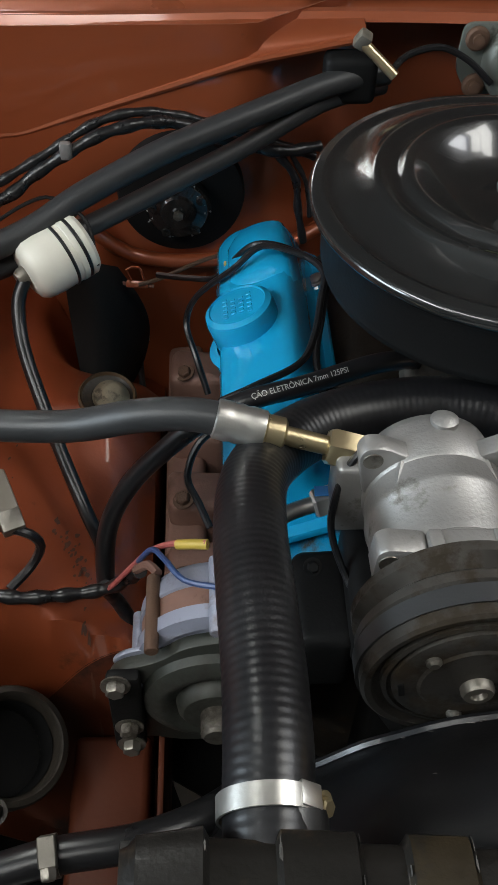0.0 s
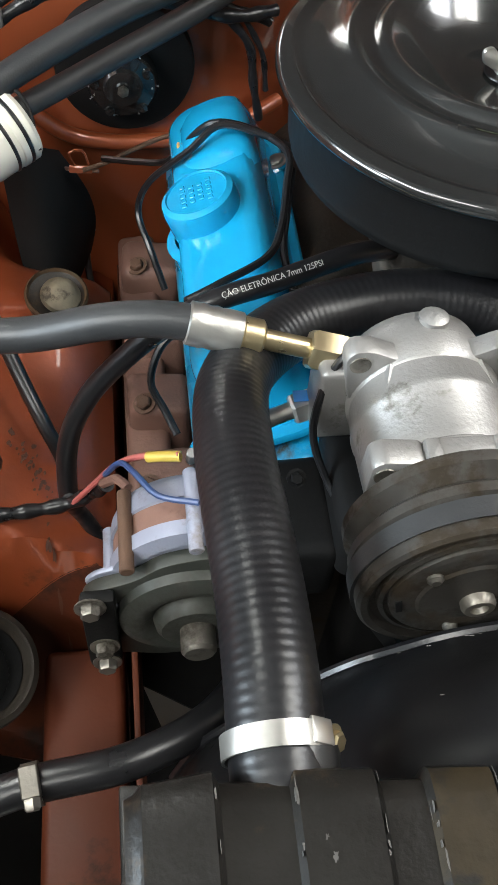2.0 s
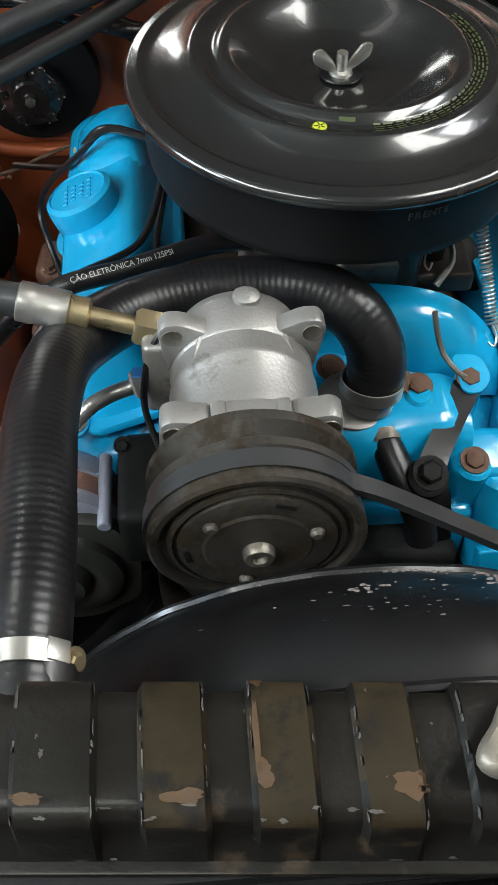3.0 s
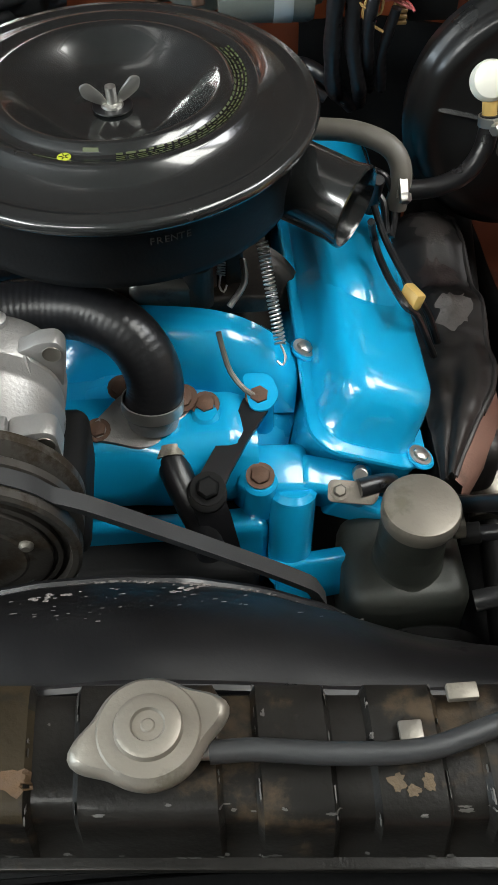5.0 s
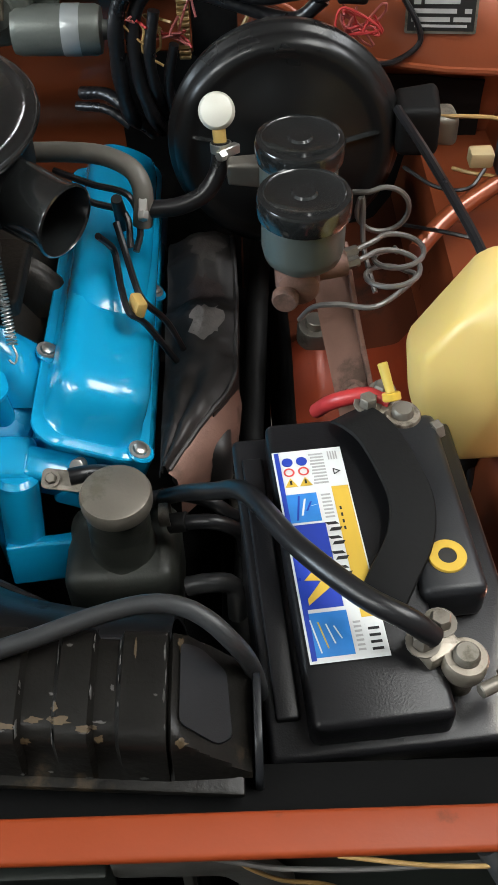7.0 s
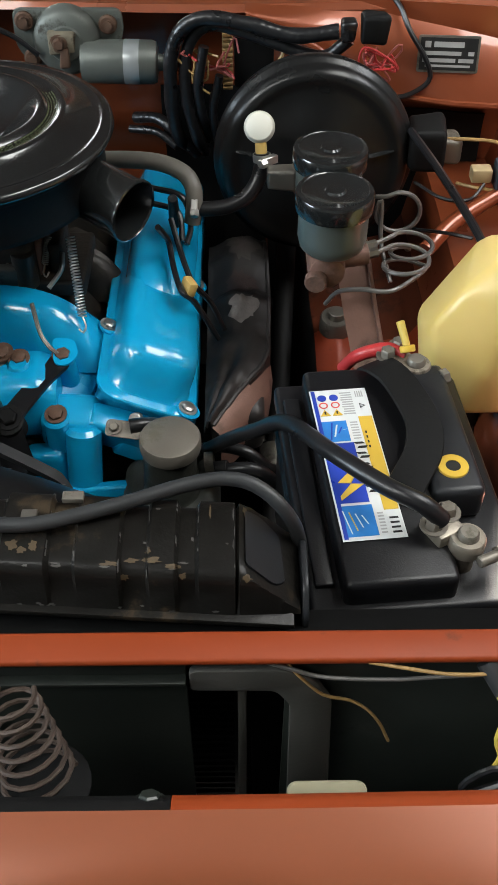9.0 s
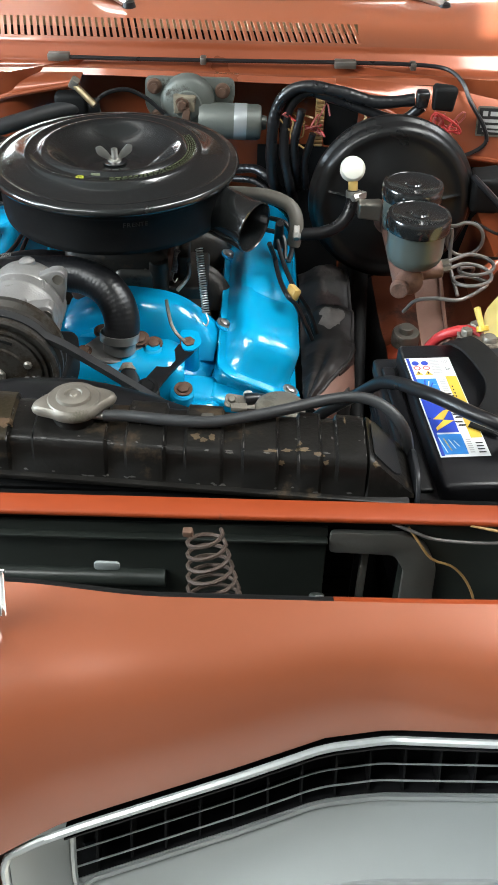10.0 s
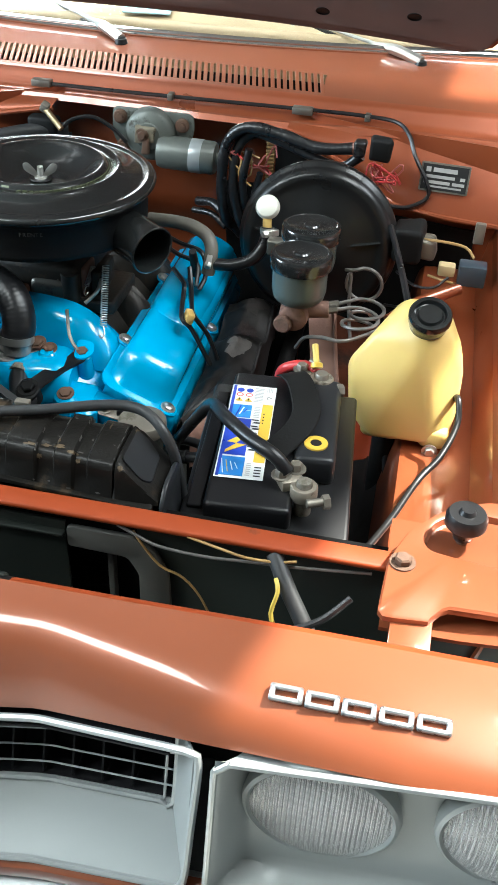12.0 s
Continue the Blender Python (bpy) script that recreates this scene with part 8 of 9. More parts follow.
clampset(0.748, 0.145, None, False)
tr = clampset(0.736, 0.356, None, False)
part("yellow_cap", rod((0.727, 0.366, 0.864), (0.721, 0.384, 0.880), 0.0036, 12, 0.0042), YELLOWWIRE, tr, "yellow crimp sleeve")
part("yellow_lug", rod((0.728, 0.362, 0.860), (0.727, 0.366, 0.865), 0.0075, 12), PAPERYEL, tr)
bc = hose("battery_cable", "thick black battery cable", [(0.50, 0.47, 0.60), (0.53, 0.43, 0.66), (0.557, 0.392, 0.715), (0.585, 0.345, 0.775), (0.612, 0.303, 0.825), (0.645, 0.225, 0.866), (0.683, 0.178, 0.876), (0.712, 0.160, 0.873), (0.728, 0.156, 0.858)], 0.0078, RUBBER, 16)
rc = hose("battery_cable", "red battery cable end", [(0.728, 0.367, 0.852), (0.712, 0.376, 0.853), (0.695, 0.378, 0.848), (0.682, 0.385, 0.835), (0.675, 0.41, 0.80)], 0.0065, REDWIRE, 12)
sk = thing("battery_strap_cable", "wide flat black cable strap over the battery", "cable", (0.735, 0.29, 0.85))
ribbon = smooth_path([(0.694, 0.362, 0.846), (0.701, 0.350, 0.8545), (0.712, 0.334, 0.8562), (0.722, 0.306, 0.8570), (0.730, 0.269, 0.8570), (0.725, 0.236, 0.8555), (0.710, 0.208, 0.8500), (0.700, 0.190, 0.845)], 0.006)
rows = []
for i, q in enumerate(ribbon):
    d = (ribbon[min(i + 1, len(ribbon) - 1)] - ribbon[max(i - 1, 0)]).normalized()
    w = d.cross(Vector((0, 0, 1))).normalized()
    rows.append([tuple(q + w * a + Vector((0, 0, h))) for a, h in ((-0.0165, -0.001), (-0.0155, 0.0012), (0, 0.0020), (0.0155, 0.0012), (0.0165, -0.001), (0, -0.0015))])
part("strap", loft(rows), BLACKDULL, sk)
# label
lab = thing("battery_label", "white, blue and yellow printed battery label", "label", (0.67, 0.24, 0.842))
LM = Matrix.Translation((0.6685, 0.2395, 0.8422)) @ pose(0, 0, 0, 0, 0, 5.5)


def flat(x0, y0, x1, y1, h, mat, name, skew=0.0):
    bm = bmesh.new()
    bm.faces.new([bm.verts.new(p) for p in ((x0, y0, h), (x1, y0, h), (x1 + skew, y1, h), (x0 + skew, y1, h))])
    ex = bmesh.ops.extrude_face_region(bm, geom=list(bm.faces))
    bmesh.ops.translate(bm, vec=(0, 0, -0.00012), verts=[v for v in ex["geom"] if isinstance(v, bmesh.types.BMVert)])
    bmesh.ops.recalc_face_normals(bm, faces=bm.faces)
    return part(name, moved(bm, LM), mat, lab)


flat(-0.0275, -0.090, 0.0255, 0.090, 0.0004, PAPER, "paper")
flat(-0.026, -0.088, -0.0225, 0.089, 0.0007, PAPERBLUE, "blue_edge")
flat(0.012, -0.060, 0.0245, 0.052, 0.0007, PAPERYEL, "yellow_panel")
flat(-0.0225, 0.022, 0.000, 0.048, 0.0007, PAPERSKY, "picture_panel")
flat(-0.0225, -0.050, 0.002, 0.020, 0.0007, PAPERBLUE, "blue_panel")
flat(-0.0225, -0.086, 0.003, -0.053, 0.0007, PAPERSKY, "picture_panel")
for k in range(4):
    flat(-0.018 + 0.004 * k, 0.024 + 0.004 * k, -0.0165 + 0.004 * k, 0.046 - 0.003 * k, 0.0009, PAPER if k % 2 else PAPERBLUE, "lightning_line", 0.004)
    flat(-0.019 + 0.005 * k, -0.083 + 0.003 * k, -0.018 + 0.005 * k, -0.058 - 0.002 * k, 0.0009, PAPERYEL if k == 1 else PAPER, "lightning_line", -0.004)
zig = [(-0.020, -0.046), (0.000, -0.026), (-0.012, -0.029), (-0.001, -0.008), (-0.020, -0.024), (-0.007, -0.022)]
part("logo_mark", moved(plate([(-0.021, -0.047), (0.0015, -0.030), (-0.010, -0.029), (0.0015, -0.010), (-0.006, -0.012), (-0.021, -0.027), (-0.0095, -0.0285), (-0.021, -0.042)], 0.0002, Matrix.Translation((0, 0, 0.00095)), 0), LM), PAPERYEL, lab, "yellow zigzag logo")
for i, (y, w) in enumerate(((-0.040, 0.011), (-0.026, 0.010), (-0.013, 0.009), (0.0, 0.009), (0.012, 0.010))):
    flat(0.0035, y, 0.0115, y + 0.0028, 0.0009, INK, "letter_bar", 0.002)
    flat(0.0035, y + w * 0.55, 0.0115, y + w * 0.55 + 0.0024, 0.0009, INK, "letter_bar", -0.002)
for i in range(10):
    flat(0.000 + (i % 3) * 0.0005, 0.056 + i * 0.0031, 0.011, 0.0575 + i * 0.0031, 0.0007, GREYINK, "print_line")
for i in range(7):
    flat(0.003, 0.024 + i * 0.0034, 0.010, 0.0255 + i * 0.0034, 0.0007, GREYINK, "print_line")
    flat(0.0055, -0.084 + i * 0.0034, 0.0105, -0.0825 + i * 0.0034, 0.0007, GREYINK, "print_line")
for x, y, mat_ in ((-0.017, 0.079, PAPERBLUE), (-0.006, 0.079, PAPERBLUE)):
    part("warning_disc", moved(lathe([(0, 0.0009), (0.0042, 0.0009), (0.0042, 0.0005)], 20, Matrix.Translation((x, y, 0))), LM), mat_, lab)
for x, y in ((-0.017, 0.069), (-0.006, 0.069)):
    part("warning_ring", moved(lathe([(0.0028, 0.0009), (0.0042, 0.0009)], 20, Matrix.Translation((x, y, 0))), LM), REDINK, lab)
for x, y in ((-0.017, 0.059), (-0.006, 0.059)):
    part("warning_triangle", moved(plate([(-0.0048, -0.004), (0.0048, -0.004), (0, 0.0045)], 0.0002, Matrix.Translation((x, y, 0.0009)), 0), LM), PAPERYEL, lab)
    flat(x - 0.0008, y - 0.002, x + 0.0008, y + 0.0018, 0.0012, INK, "triangle_mark")
flat(0.013, -0.087, 0.0235, -0.065, 0.0007, PAPER, "white_sticker")
for i in range(4):
    flat(0.0145, -0.085 + i * 0.005, 0.022, -0.083 + i * 0.005, 0.0010, INK, "sticker_line")
part("recycling_mark", moved(lathe([(0.0022, 0.0009), (0.0038, 0.0009)], 3, Matrix.Translation((0.018, 0.066, 0))), LM), INK, lab)
for i in range(4):
    flat(0.0145 + i * 0.002, 0.078, 0.0155 + i * 0.002, 0.086, 0.0008, GREYINK, "print_line")
    flat(0.0145, 0.030 - i * 0.006, 0.0160, 0.033 - i * 0.006, 0.0009, INK, "print_line")

# ---- washer bottle ----
wb = thing("washer_bottle", "yellowed plastic washer bottle with a black cap", "washer bottle", (0.835, 0.44, 0.70))
hull = bmesh.new()
for p in ((0.792, 0.386, 0.752), (0.852, 0.396, 0.893), (0.772, 0.415, 0.775), (0.759, 0.46, 0.818), (0.766, 0.46, 0.752), (0.762, 0.425, 0.842), (0.788, 0.425, 0.884), (0.824, 0.437, 0.917), (0.868, 0.427, 0.919), (0.874, 0.50, 0.905), (0.820, 0.51, 0.895), (0.896, 0.425, 0.880), (0.908, 0.43, 0.840), (0.910, 0.44, 0.78), (0.905, 0.50, 0.84), (0.905, 0.415, 0.752), (0.885, 0.392, 0.748), (0.900, 0.50, 0.745), (0.790, 0.51, 0.742), (0.765, 0.51, 0.80)):
    hull.verts.new(p)
bmesh.ops.convex_hull(hull, input=hull.verts)
bmesh.ops.dissolve_limit(hull, angle_limit=radians(9), verts=hull.verts, edges=hull.edges)
bmesh.ops.bevel(hull, geom=list(hull.edges), offset=0.0085, segments=4, affect="EDGES", profile=0.5)
bottle = part("bottle", hull, WASHER, wb, "yellowed translucent moulded bottle", 60)
part("bottle_foot", moved(box(0, 0, 0, 0.040, 0.05, 0.030, 0.011, 4), Matrix.Translation((0.884, 0.418, 0.755))), WASHER, bottle)
part("bottle_foot", moved(box(0, 0, 0, 0.056, 0.06, 0.030, 0.012, 4), Matrix.Translation((0.816, 0.424, 0.758))), WASHER, bottle)
part("filler_neck", rod((0.853, 0.432, 0.890), (0.8535, 0.420, 0.917), 0.021, 28), WASHER, bottle)
part("cap", lathe([(0.0, 0.010), (0.014, 0.010), (0.016, 0.006), (0.018, 0.006), (0.020, 0.011), (0.025, 0.011), (0.0265, 0.008), (0.0265, 0.0), (0.0235, -0.004), (0.0235, -0.012)], 40, aim((0.8535, 0.420, 0.917), (0.02, -0.40, 0.90))), GLOSS, wb, "black ribbed screw cap")
part("mount_bolt", bolt((0.882, 0.389, 0.742), (0, -1, 0.1), 0.007, 0.006), STEEL, wb)
wt = hose("washer_hose", "thin black washer hose", [(0.900, 0.43, 0.80), (0.906, 0.41, 0.815), (0.909, 0.385, 0.792), (0.893, 0.34, 0.772), (0.870, 0.30, 0.762), (0.843, 0.22, 0.760), (0.818, 0.15, 0.765), (0.80, 0.10, 0.76)], 0.0042, RUBBER, 10)
wt2 = hose("washer_hose", "thin black pump lead", [(0.826, 0.43, 0.70), (0.834, 0.40, 0.665), (0.842, 0.36, 0.655), (0.840, 0.30, 0.67), (0.828, 0.24, 0.70), (0.815, 0.19, 0.72)], 0.0045, RUBBER, 10)
wpump = thing("washer_pump", "dark washer pump under the bottle", "pump", (0.825, 0.44, 0.65))
part("pump_body", rod((0.822, 0.44, 0.62), (0.822, 0.44, 0.735), 0.017, 20), BLACKDULL, wpump)
ht = hose("headlamp_loom", "blue-grey corrugated wiring sleeve", [(0.80, 0.16, 0.66), (0.805, 0.14, 0.70), (0.806, 0.12, 0.75), (0.806, 0.10, 0.77)], 0.008, GREYRUB, 12)

# ---- firewall fittings ----
wm = thing("wiper_motor", "grey-green wiper motor with a silver band", "wiper motor", (0.36, 0.97, 0.86))
part("mount_plate", plate(round_poly([(0.268, 0.950), (0.414, 0.950), (0.416, 0.920), (0.400, 0.880), (0.285, 0.872), (0.266, 0.900)], 0.012), 0.006, Matrix(((1, 0, 0, 0), (0, 0, -1, 0.974), (0, 1, 0, 0), (0, 0, 0, 1))), 0.002), MOTOR, wm, "grey-green mounting plate")
part("gear_housing", lathe([(0.046, 0), (0.044, 0.014), (0.038, 0.020), (0.024, 0.022), (0.022, 0.025), (0, 0.026)], 36, aim((0.338, 0.972, 0.910), (0, -1, 0.05))), MOTOR, wm)
part("gear_cover", lump((0.334, 0.946, 0.914), (0.034, 0.010, 0.026), 71, 0.007, 60), SOILED, wm, "dirt-caked gear cover")
part("rusty_lever", lump((0.336, 0.941, 0.897), (0.012, 0.008, 0.026), 72, 0.004, 60), RUST, wm, "rusty crank lever")
part("pivot_nut", bolt((0.330, 0.942, 0.915), (0, -1, 0.05), 0.008, 0.008), RUST, wm)
part("motor_can", lathe([(0, -0.01), (0.026, -0.008), (0.0285, 0), (0.0285, 0.088), (0.026, 0.094), (0.012, 0.096), (0.010, 0.104), (0, 0.104)], 36, aim((0.365, 0.955, 0.886), (1, 0, -0.02))), MOTOR, wm)
part("label_band", lathe([(0.0288, 0.050), (0.0291, 0.051), (0.0291, 0.070), (0.0288, 0.071)], 36, aim((0.365, 0.955, 0.886), (1, 0, -0.02))), BRIGHTLIP, wm, "silver label band")
for p in ((0.283, 0.970, 0.935), (0.395, 0.970, 0.930), (0.288, 0.970, 0.885)):
    part("grommet_bolt", lathe([(0.0125, 0), (0.0125, 0.004), (0.010, 0.006), (0.006, 0.006), (0.006, 0.010), (0, 0.010)], 20, aim(p, (0, -1, 0.05))), RUST, wm, "rusty bolt in a grommet")
tl = thing("wiper_linkage", "black wiper cable with a brass end fitting", "cable", (0.19, 0.94, 0.92))
part("cable", tube([(0.186, 0.925, 0.915), (0.205, 0.938, 0.930), (0.239, 0.945, 0.936), (0.272, 0.948, 0.921), (0.300, 0.948, 0.897)], 0.0036, 8), RUBBER, tl)
part("end_fitting", rod((0.155, 0.935, 0.948), (0.192, 0.918, 0.918), 0.0055, 12), BRASS, tl, "brass end fitting")
part("fitting_clip", box(0.158, 0.934, 0.948, 0.014, 0.014, 0.018, 0.003, 2, pose(0, 0, 0, 20, 30, 0)), GALV, tl)
el = thing("electrical_harness", "bundle of black cables and loose coloured wires", "wiring", (0.58, 0.92, 0.9))
for pts, r in (([(0.500, 0.955, 0.76), (0.484, 0.93, 0.790), (0.478, 0.920, 0.86), (0.486, 0.920, 0.925), (0.519, 0.915, 0.957), (0.576, 0.908, 0.955), (0.642, 0.90, 0.942), (0.700, 0.898, 0.948)], 0.0095), ([(0.52, 0.96, 0.75), (0.512, 0.925, 0.79), (0.499, 0.92, 0.852), (0.503, 0.925, 0.915), (0.535, 0.925, 0.946), (0.611, 0.915, 0.930), (0.678, 0.905, 0.912), (0.715, 0.90, 0.938)], 0.0085), ([(0.53, 0.955, 0.77), (0.52, 0.925, 0.82), (0.516, 0.918, 0.87), (0.525, 0.92, 0.92)], 0.007), ([(0.42, 0.985, 0.79), (0.455, 0.96, 0.80), (0.485, 0.94, 0.785), (0.51, 0.95, 0.75)], 0.008), ([(0.41, 0.99, 0.77), (0.45, 0.97, 0.775), (0.48, 0.955, 0.76)], 0.006), ([(0.54, 0.935, 0.78), (0.535, 0.925, 0.83), (0.545, 0.922, 0.88)], 0.006)):
    part("cable", tube(pts, r, 12, 0.005, True, lambda s, r=r: r * (1 + 0.05 * math.sin(s * 120 + 900 * r))), TAPE, el, "black taped cable")
random.seed(3)
for i in range(9):
    x0 = 0.505 + 0.045 * random.random()
    z0 = 0.895 + 0.03 * random.random()
    pts = [(x0 + random.uniform(-0.025, 0.025), 0.925 + random.uniform(-0.012, 0.012), z0 + random.uniform(-0.02, 0.02) - 0.012 * k) for k in range(5)]
    part("loose_wire", tube(pts, 0.0016, 6), (PINKWIRE, REDWIRE, AMBERWIRE)[i % 3], el)
for i in range(8):
    x0, z0 = 0.745, 0.912
    pts = [(x0 + random.uniform(-0.02, 0.04), 0.895 + random.uniform(-0.012, 0.012), z0 + random.uniform(-0.03, 0.022)) for k in range(5)]
    part("loose_wire", tube(pts, 0.0014, 6), (REDWIRE, PINKWIRE)[i % 2], el)
part("plug_block", lump((0.745, 0.897, 0.953), (0.034, 0.026, 0.036), 81, 0.005, 60), BLACKDULL, el, "black plug block")
part("plug_block", lump((0.712, 0.897, 0.950), (0.020, 0.022, 0.026), 82, 0.003, 60), BLACK, el, "black plug block")
fbx = thing("fuse_block", "black fuse block with an amber ribbed strip", "fuse block", (0.59, 0.96, 0.88))
part("block", box(0.592, 0.958, 0.893, 0.054, 0.022, 0.085, 0.004), BLACKDULL, fbx)
for i in range(12):
    part("amber_rib", box(0.556, 0.952, 0.852 + i * 0.0066, 0.014, 0.016, 0.0045, 0.001, 1), AMBERWIRE, fbx)
part("amber_wire", tube([(0.625, 0.94, 0.92), (0.63, 0.93, 0.905), (0.622, 0.93, 0.89), (0.632, 0.935, 0.87)], 0.0025, 6), AMBERWIRE, fbx)
dp = thing("data_plate", "small black and silver data plate", "data plate", (0.85, 0.945, 0.88))
DM = Matrix.Translation((0.8535, 0.9335, 0.9035)) @ pose(0, 0, 0, 76, 0, -10) @ pose(0, 0, 0, 0, 0, 2)
part("plate", plate(round_poly([(-0.041, -0.0235), (0.041, -0.0235), (0.041, 0.0235), (-0.041, 0.0235)], 0.003), 0.001, DM, 0), GALV, dp)
part("black_field", plate([(-0.038, -0.0205), (0.038, -0.0205), (0.038, 0.0205), (-0.038, 0.0205)], 0.0004, DM @ Matrix.Translation((0, 0, 0.0009)), 0), INK, dp)
for x, y, w, h in ((0.0, 0.012, 0.040, 0.007), (-0.028, 0.012, 0.008, 0.008), (-0.008, 0.001, 0.050, 0.005), (0.030, 0.001, 0.008, 0.005), (-0.012, -0.008, 0.044, 0.005), (0.024, -0.008, 0.020, 0.005), (0, -0.015, 0.06, 0.003)):
    part("print_bar", plate([(x - w / 2, y - h / 2), (x + w / 2, y - h / 2), (x + w / 2, y + h / 2), (x - w / 2, y + h / 2)], 0.0003, DM @ Matrix.Translation((0, 0, 0.0014)), 0), GREYINK, dp)
rs = thing("column_wiring", "tangled connectors and leads beside the brake servo", "wiring", (0.84, 0.78, 0.82))
part("black_cover", lump((0.812, 0.80, 0.845), (0.05, 0.06, 0.06), 91, 0.012, 30), BLACKDULL, rs)
part("grey_plug", lump((0.838, 0.80, 0.840), (0.035, 0.04, 0.035), 92, 0.006, 40), GALV, rs, "grey plug")
part("blue_relay", box(0.915, 0.75, 0.827, 0.042, 0.03, 0.034, 0.003), surf("blue_grey_relay", (0.030, 0.045, 0.060), 0.4), rs, "blue-grey relay")
part("tan_plug", box(0.876, 0.75, 0.829, 0.026, 0.02, 0.018, 0.003), surf("tan_plug_plastic", (0.42, 0.32, 0.17), 0.45), rs, "tan plug")
part("steel_tab", box(0.918, 0.80, 0.872, 0.016, 0.01, 0.034, 0.002), GALV, rs)
part("rod", tube([(0.782, 0.76, 0.882), (0.800, 0.66, 0.885), (0.821, 0.55, 0.880), (0.83, 0.50, 0.872)], 0.0048, 8), RUBBER, rs, "black rod")
for pts, m_ in (([(0.83, 0.79, 0.855), (0.86, 0.78, 0.86), (0.90, 0.78, 0.855), (0.915, 0.765, 0.845)], AMBERWIRE), ([(0.85, 0.76, 0.81), (0.87, 0.74, 0.815), (0.90, 0.74, 0.81)], AMBERWIRE), ([(0.80, 0.78, 0.80), (0.83, 0.74, 0.80), (0.86, 0.72, 0.81), (0.88, 0.74, 0.82)], RUBBER), ([(0.79, 0.70, 0.78), (0.82, 0.66, 0.80), (0.85, 0.64, 0.805)], RUBBER)):
    part("lead", tube(pts, 0.0022, 6), m_, rs)
part("bright_rail", tube([(0.80, 0.66, 0.775), (0.84, 0.70, 0.79), (0.90, 0.74, 0.805)], 0.010, 10), BAY, rs, "shiny painted brace")
pr = thing("spark_plug_leads", "black plug leads with a tan clip", "wiring", (0.5, 0.6, 0.76))
for pts in ([(0.475, 0.62, 0.835), (0.484, 0.645, 0.80), (0.488, 0.63, 0.788), (0.494, 0.598, 0.784), (0.503, 0.567, 0.781), (0.517, 0.572, 0.762), (0.543, 0.582, 0.70)], [(0.487, 0.67, 0.815), (0.496, 0.645, 0.795), (0.506, 0.610, 0.786), (0.515, 0.590, 0.777), (0.535, 0.60, 0.74), (0.55, 0.60, 0.70)], [(0.42, 0.73, 0.84), (0.46, 0.715, 0.832), (0.50, 0.695, 0.83), (0.51, 0.68, 0.80), (0.505, 0.66, 0.785)], [(0.42, 0.72, 0.83), (0.46, 0.70, 0.82), (0.495, 0.685, 0.815), (0.50, 0.66, 0.79)]):
    part("lead", tube(pts, 0.0036, 8), RUBBER, pr)
part("tan_clip", box(0.5105, 0.577, 0.782, 0.012, 0.022, 0.018, 0.003, 2, pose(0, 0, 0, 0, 20, 25)), TAN, pr, "tan plastic lead clip")
part("boot", rod((0.490, 0.70, 0.79), (0.490, 0.675, 0.84), 0.008, 12, 0.006), RUBBER, pr, "rubber boot")

# ---- nose details ----
embl = thing("bonnet_ornament", "chrome framed upright ornament on the nose", "ornament", (0.248, -0.12, 0.86))
frame_pts = [(0.2285, -0.113, 0.937), (0.2705, -0.113, 0.937), (0.2675, -0.119, 0.898), (0.249, -0.121, 0.893), (0.2305, -0.119, 0.898), (0.2285, -0.113, 0.937)]
part("frame", tube(frame_pts, 0.0032, 8, 0.02, True, None, False), CHROME, embl, "chrome frame")
part("back_plate", loft([[(0.2295, -0.1125, 0.936), (0.2695, -0.1125, 0.936), (0.2665, -0.118, 0.899), (0.249, -0.1205, 0.894), (0.2315, -0.118, 0.899)], [(0.2295, -0.1105, 0.936), (0.2695, -0.1105, 0.936), (0.2665, -0.116, 0.899), (0.249, -0.1185, 0.894), (0.2315, -0.116, 0.899)]]), ALU, embl)
part("red_bar", box(0.249, -0.1165, 0.916, 0.005, 0.003, 0.032, 0.0008, 1, pose(0, 0, 0, -8)), REDINK, embl, "red centre bar")
for z in (0.928, 0.920, 0.912, 0.904):
    for sx in (-0.010, 0.010):
        part("cross_bar", box(0.249 + sx, -0.1125 - (0.936 - z) * 0.15 - 0.003, z, 0.011, 0.003, 0.0035, 0.0008, 1), CHROME, embl)
part("stem", loft([[tuple(nose_at(XC, q) + Vector((w * math.cos(a), -0.004 + 0.3 * w * math.sin(a), 0.004 + 0.8 * w * math.sin(a)))) for a in span(0, 2 * math.pi, 13)[:-1]] for q, w in ((0.13, 0.0125), (0.17, 0.0105), (0.20, 0.0135), (0.25, 0.0125), (0.30, 0.0095), (0.35, 0.0058), (0.385, 0.0025))]), CHROME, embl, "chrome tapering spear")
part("stem_foot", loft([[(0.249 + w * math.cos(a), y + 0.6 * w * math.sin(a), z) for a in span(0, 2 * math.pi, 13)[:-1]] for z, y, w in ((0.896, -0.119, 0.012), (0.890, -0.121, 0.009), (0.884, -0.123, 0.008), (0.878, -0.128, 0.0095), (0.868, -0.137, 0.009), (0.852, -0.150, 0.006), (0.838, -0.160, 0.002))]), CHROME, embl, "chrome tapering stem")
lt = thing("nose_lettering_badge", "row of chrome badge blocks on the nose", "badge", (0.835, -0.145, 0.865))
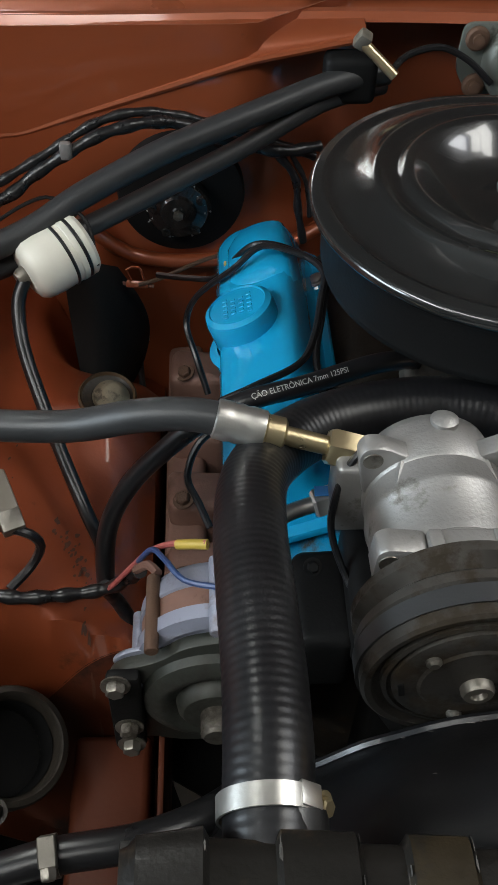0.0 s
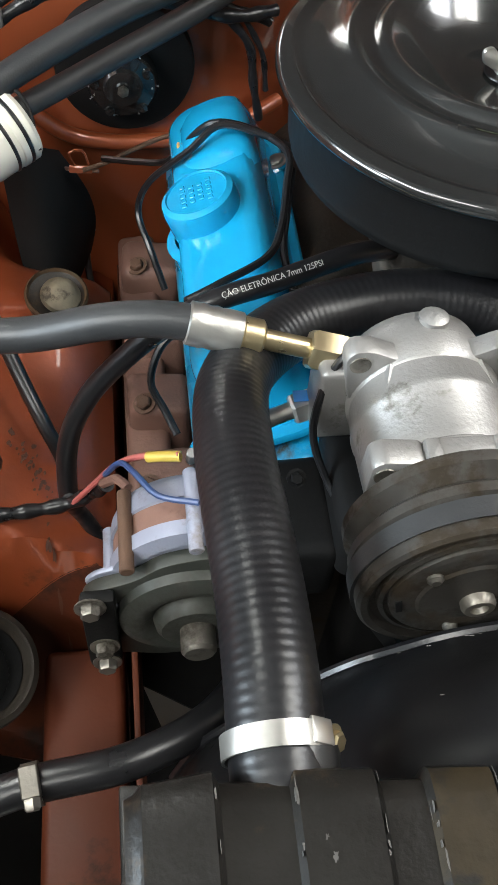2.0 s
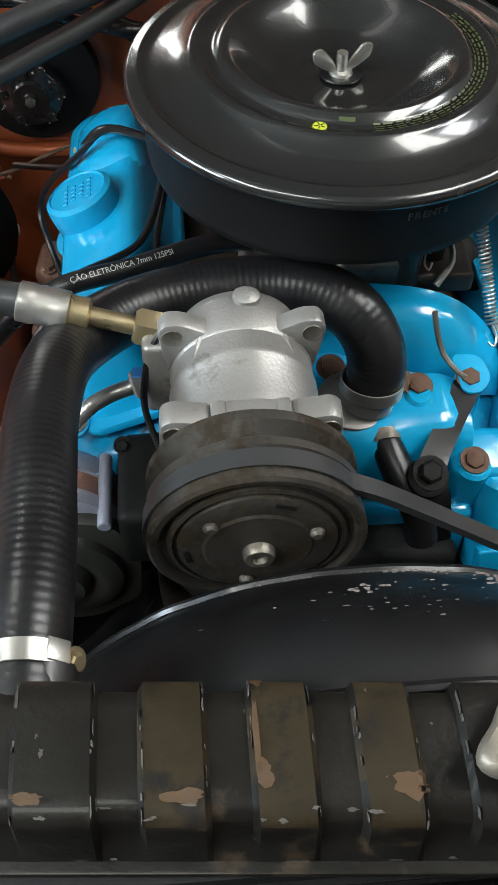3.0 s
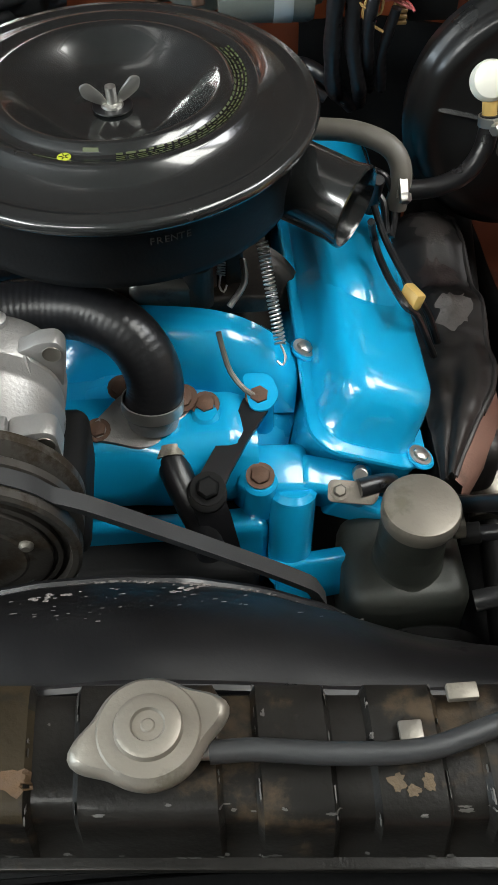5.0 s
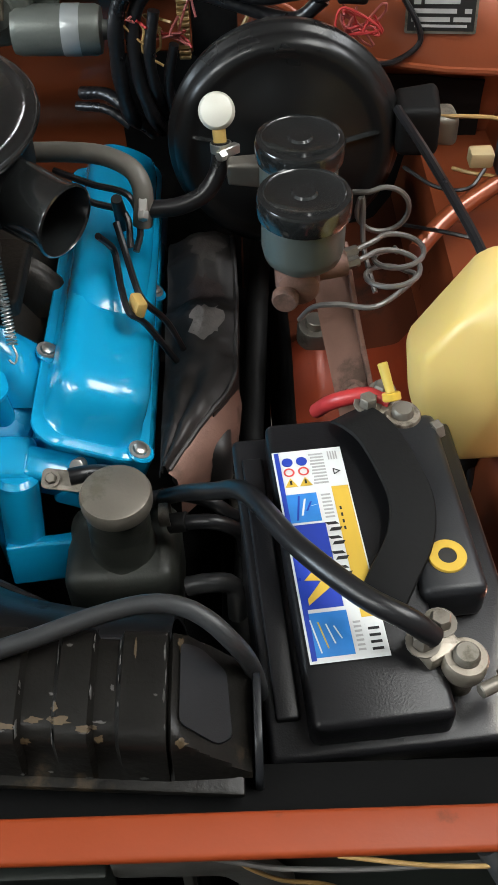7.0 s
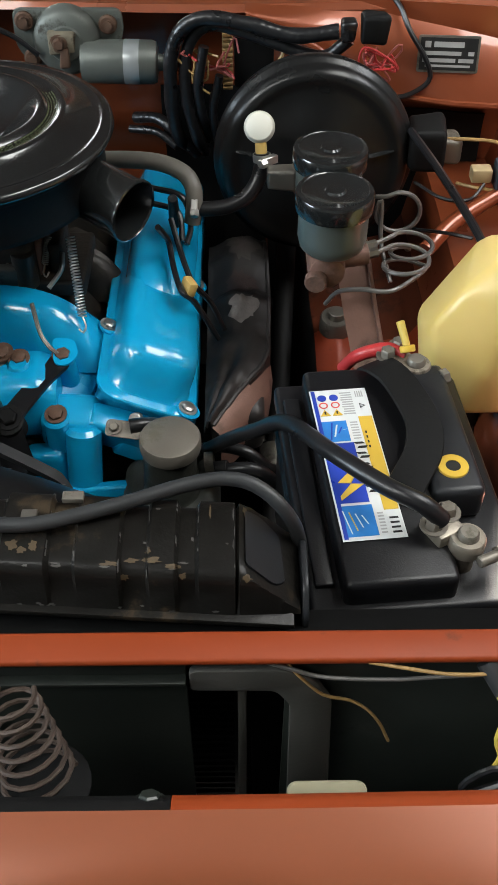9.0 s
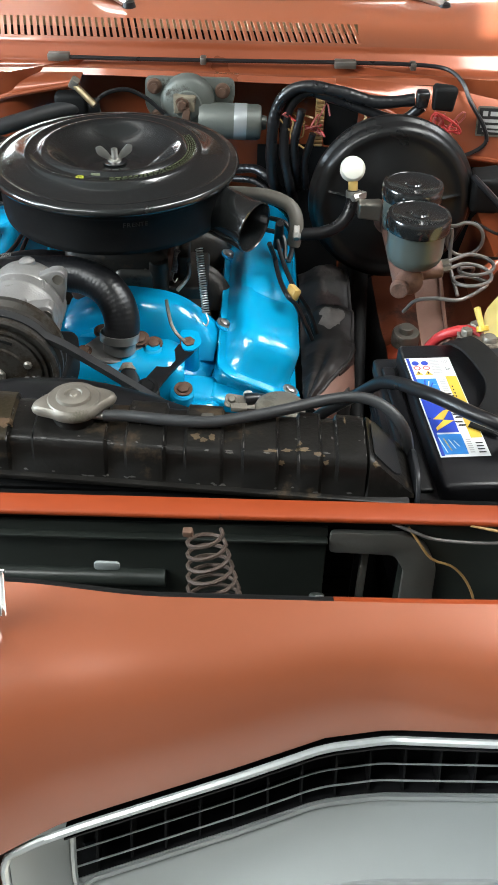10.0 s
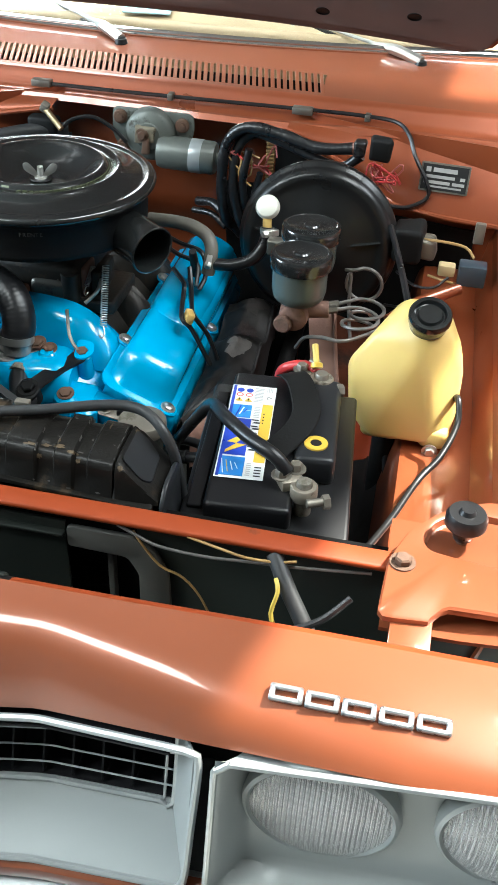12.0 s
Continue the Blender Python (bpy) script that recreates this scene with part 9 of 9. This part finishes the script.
for i in range(5):
    x = 0.778 + i * 0.0285
    p = nose_at(x, 0.46)
    q = nose_at(x, 0.56)
    yv = (q - p).normalized()
    nn = Vector((1, 0, 0)).cross(-yv).normalized()
    lm = Matrix.Translation(p.lerp(q, 0.5) + nn * 0.003) @ Matrix((Vector((1, 0, 0)), -yv, nn)).transposed().to_4x4()
    g = bmesh.new()
    w, h, t = 0.0265, 0.0140, 0.0044
    slots = ("l", "t", "b", "r")
    for sl in slots:
        c = {"l": (-w / 2 + t / 2, 0, t, h), "r": (w / 2 - t / 2, 0, t, h), "rh": (w / 2 - t / 2, -h * 0.2, t, h * 0.45), "t": (0, h / 2 - t / 2, w, t), "b": (0, -h / 2 + t / 2, w, t), "m": (0, 0, w * 0.7, t * 0.8)}[sl]
        add(g, box(c[0], c[1], 0, c[2], c[3], 0.005, 0.0012, 1))
    part("badge_block", moved(g, lm), BADGE, lt)
hs = coil_spring((0.416, -0.006, 0.876), (0.427, -0.028, 0.800), 0.0155, 0.0020, 7, SPRINGM, "rusty conical bonnet catch spring", 0.026)
part("spring_seat", lathe([(0, 0), (0.034, 0), (0.034, 0.003), (0, 0.003)], 24, aim((0.428, -0.030, 0.794), (0, 0.1, 1))), BLACKDULL, hs)
part("catch_tab", lump((0.400, 0.004, 0.868), (0.009, 0.008, 0.007), 95, 0.002, 80), RUST, hs)
part("spring_support", box(0.43, -0.03, 0.65, 0.03, 0.03, 0.29, 0.004), BLACKDULL, hs)
fw_ = thing("headlamp_wiring", "loose amber and yellow wires behind the nose", "wiring", (0.7, -0.02, 0.85))
for pts, r, m_ in (([(0.600, 0.026, 0.860), (0.606, 0.0225, 0.853), (0.626, 0.0240, 0.822), (0.646, 0.0250, 0.812), (0.660, 0.0260, 0.797), (0.672, 0.0260, 0.775), (0.682, 0.027, 0.745)], 0.0013, AMBERWIRE), ([(0.585, 0.024, 0.866), (0.603, 0.023, 0.858), (0.627, 0.022, 0.849), (0.672, 0.021, 0.847), (0.709, 0.021, 0.850), (0.76, 0.022, 0.853), (0.83, 0.028, 0.856)], 0.0016, GREYPIPE), ([(0.655, 0.022, 0.868), (0.690, 0.019, 0.862), (0.713, 0.018, 0.858), (0.740, 0.017, 0.860), (0.760, 0.020, 0.862)], 0.0014, AMBERWIRE), ([(0.744, 0.004, 0.852), (0.748, -0.006, 0.846), (0.744, -0.014, 0.825), (0.749, -0.018, 0.808), (0.746, -0.02, 0.795)], 0.0022, YELLOWWIRE), ([(0.738, 0.026, 0.862), (0.755, 0.004, 0.843), (0.775, -0.015, 0.82), (0.800, -0.04, 0.79), (0.82, -0.055, 0.76)], 0.008, GREYRUB), ([(0.62, -0.05, 0.75), (0.68, -0.05, 0.79), (0.75, -0.045, 0.83), (0.79, -0.035, 0.848), (0.815, -0.02, 0.868)], 0.0035, RUBBER), ([(0.73, -0.05, 0.79), (0.715, -0.045, 0.82), (0.74, -0.04, 0.835), (0.76, -0.05, 0.80), (0.745, -0.06, 0.77)], 0.0026, RUBBER)):
    part("wire", tube(pts, r, 14 if r > 0.005 else 8), m_, fw_)
part("bright_clip", box(0.772, -0.05, 0.795, 0.016, 0.01, 0.01, 0.002, 2, pose(0, 0, 0, 0, 20, 20)), GALV, fw_)
tag_ = thing("cream_plate", "pale cream moulded plastic plate behind the nose", "plate", (0.628, -0.045, 0.62))
part("face", plate(round_poly([(-0.029, -0.035), (0.029, -0.035), (0.029, 0.035), (-0.029, 0.035)], 0.009, 5), 0.005, aim((0.628, -0.046, 0.757), (0, -0.75, 0.66)), 0.0015), CREAM, tag_)
part("stalk", box(0.628, -0.042, 0.62, 0.016, 0.006, 0.235, 0.001), BLACKDULL, tag_, "black stalk")
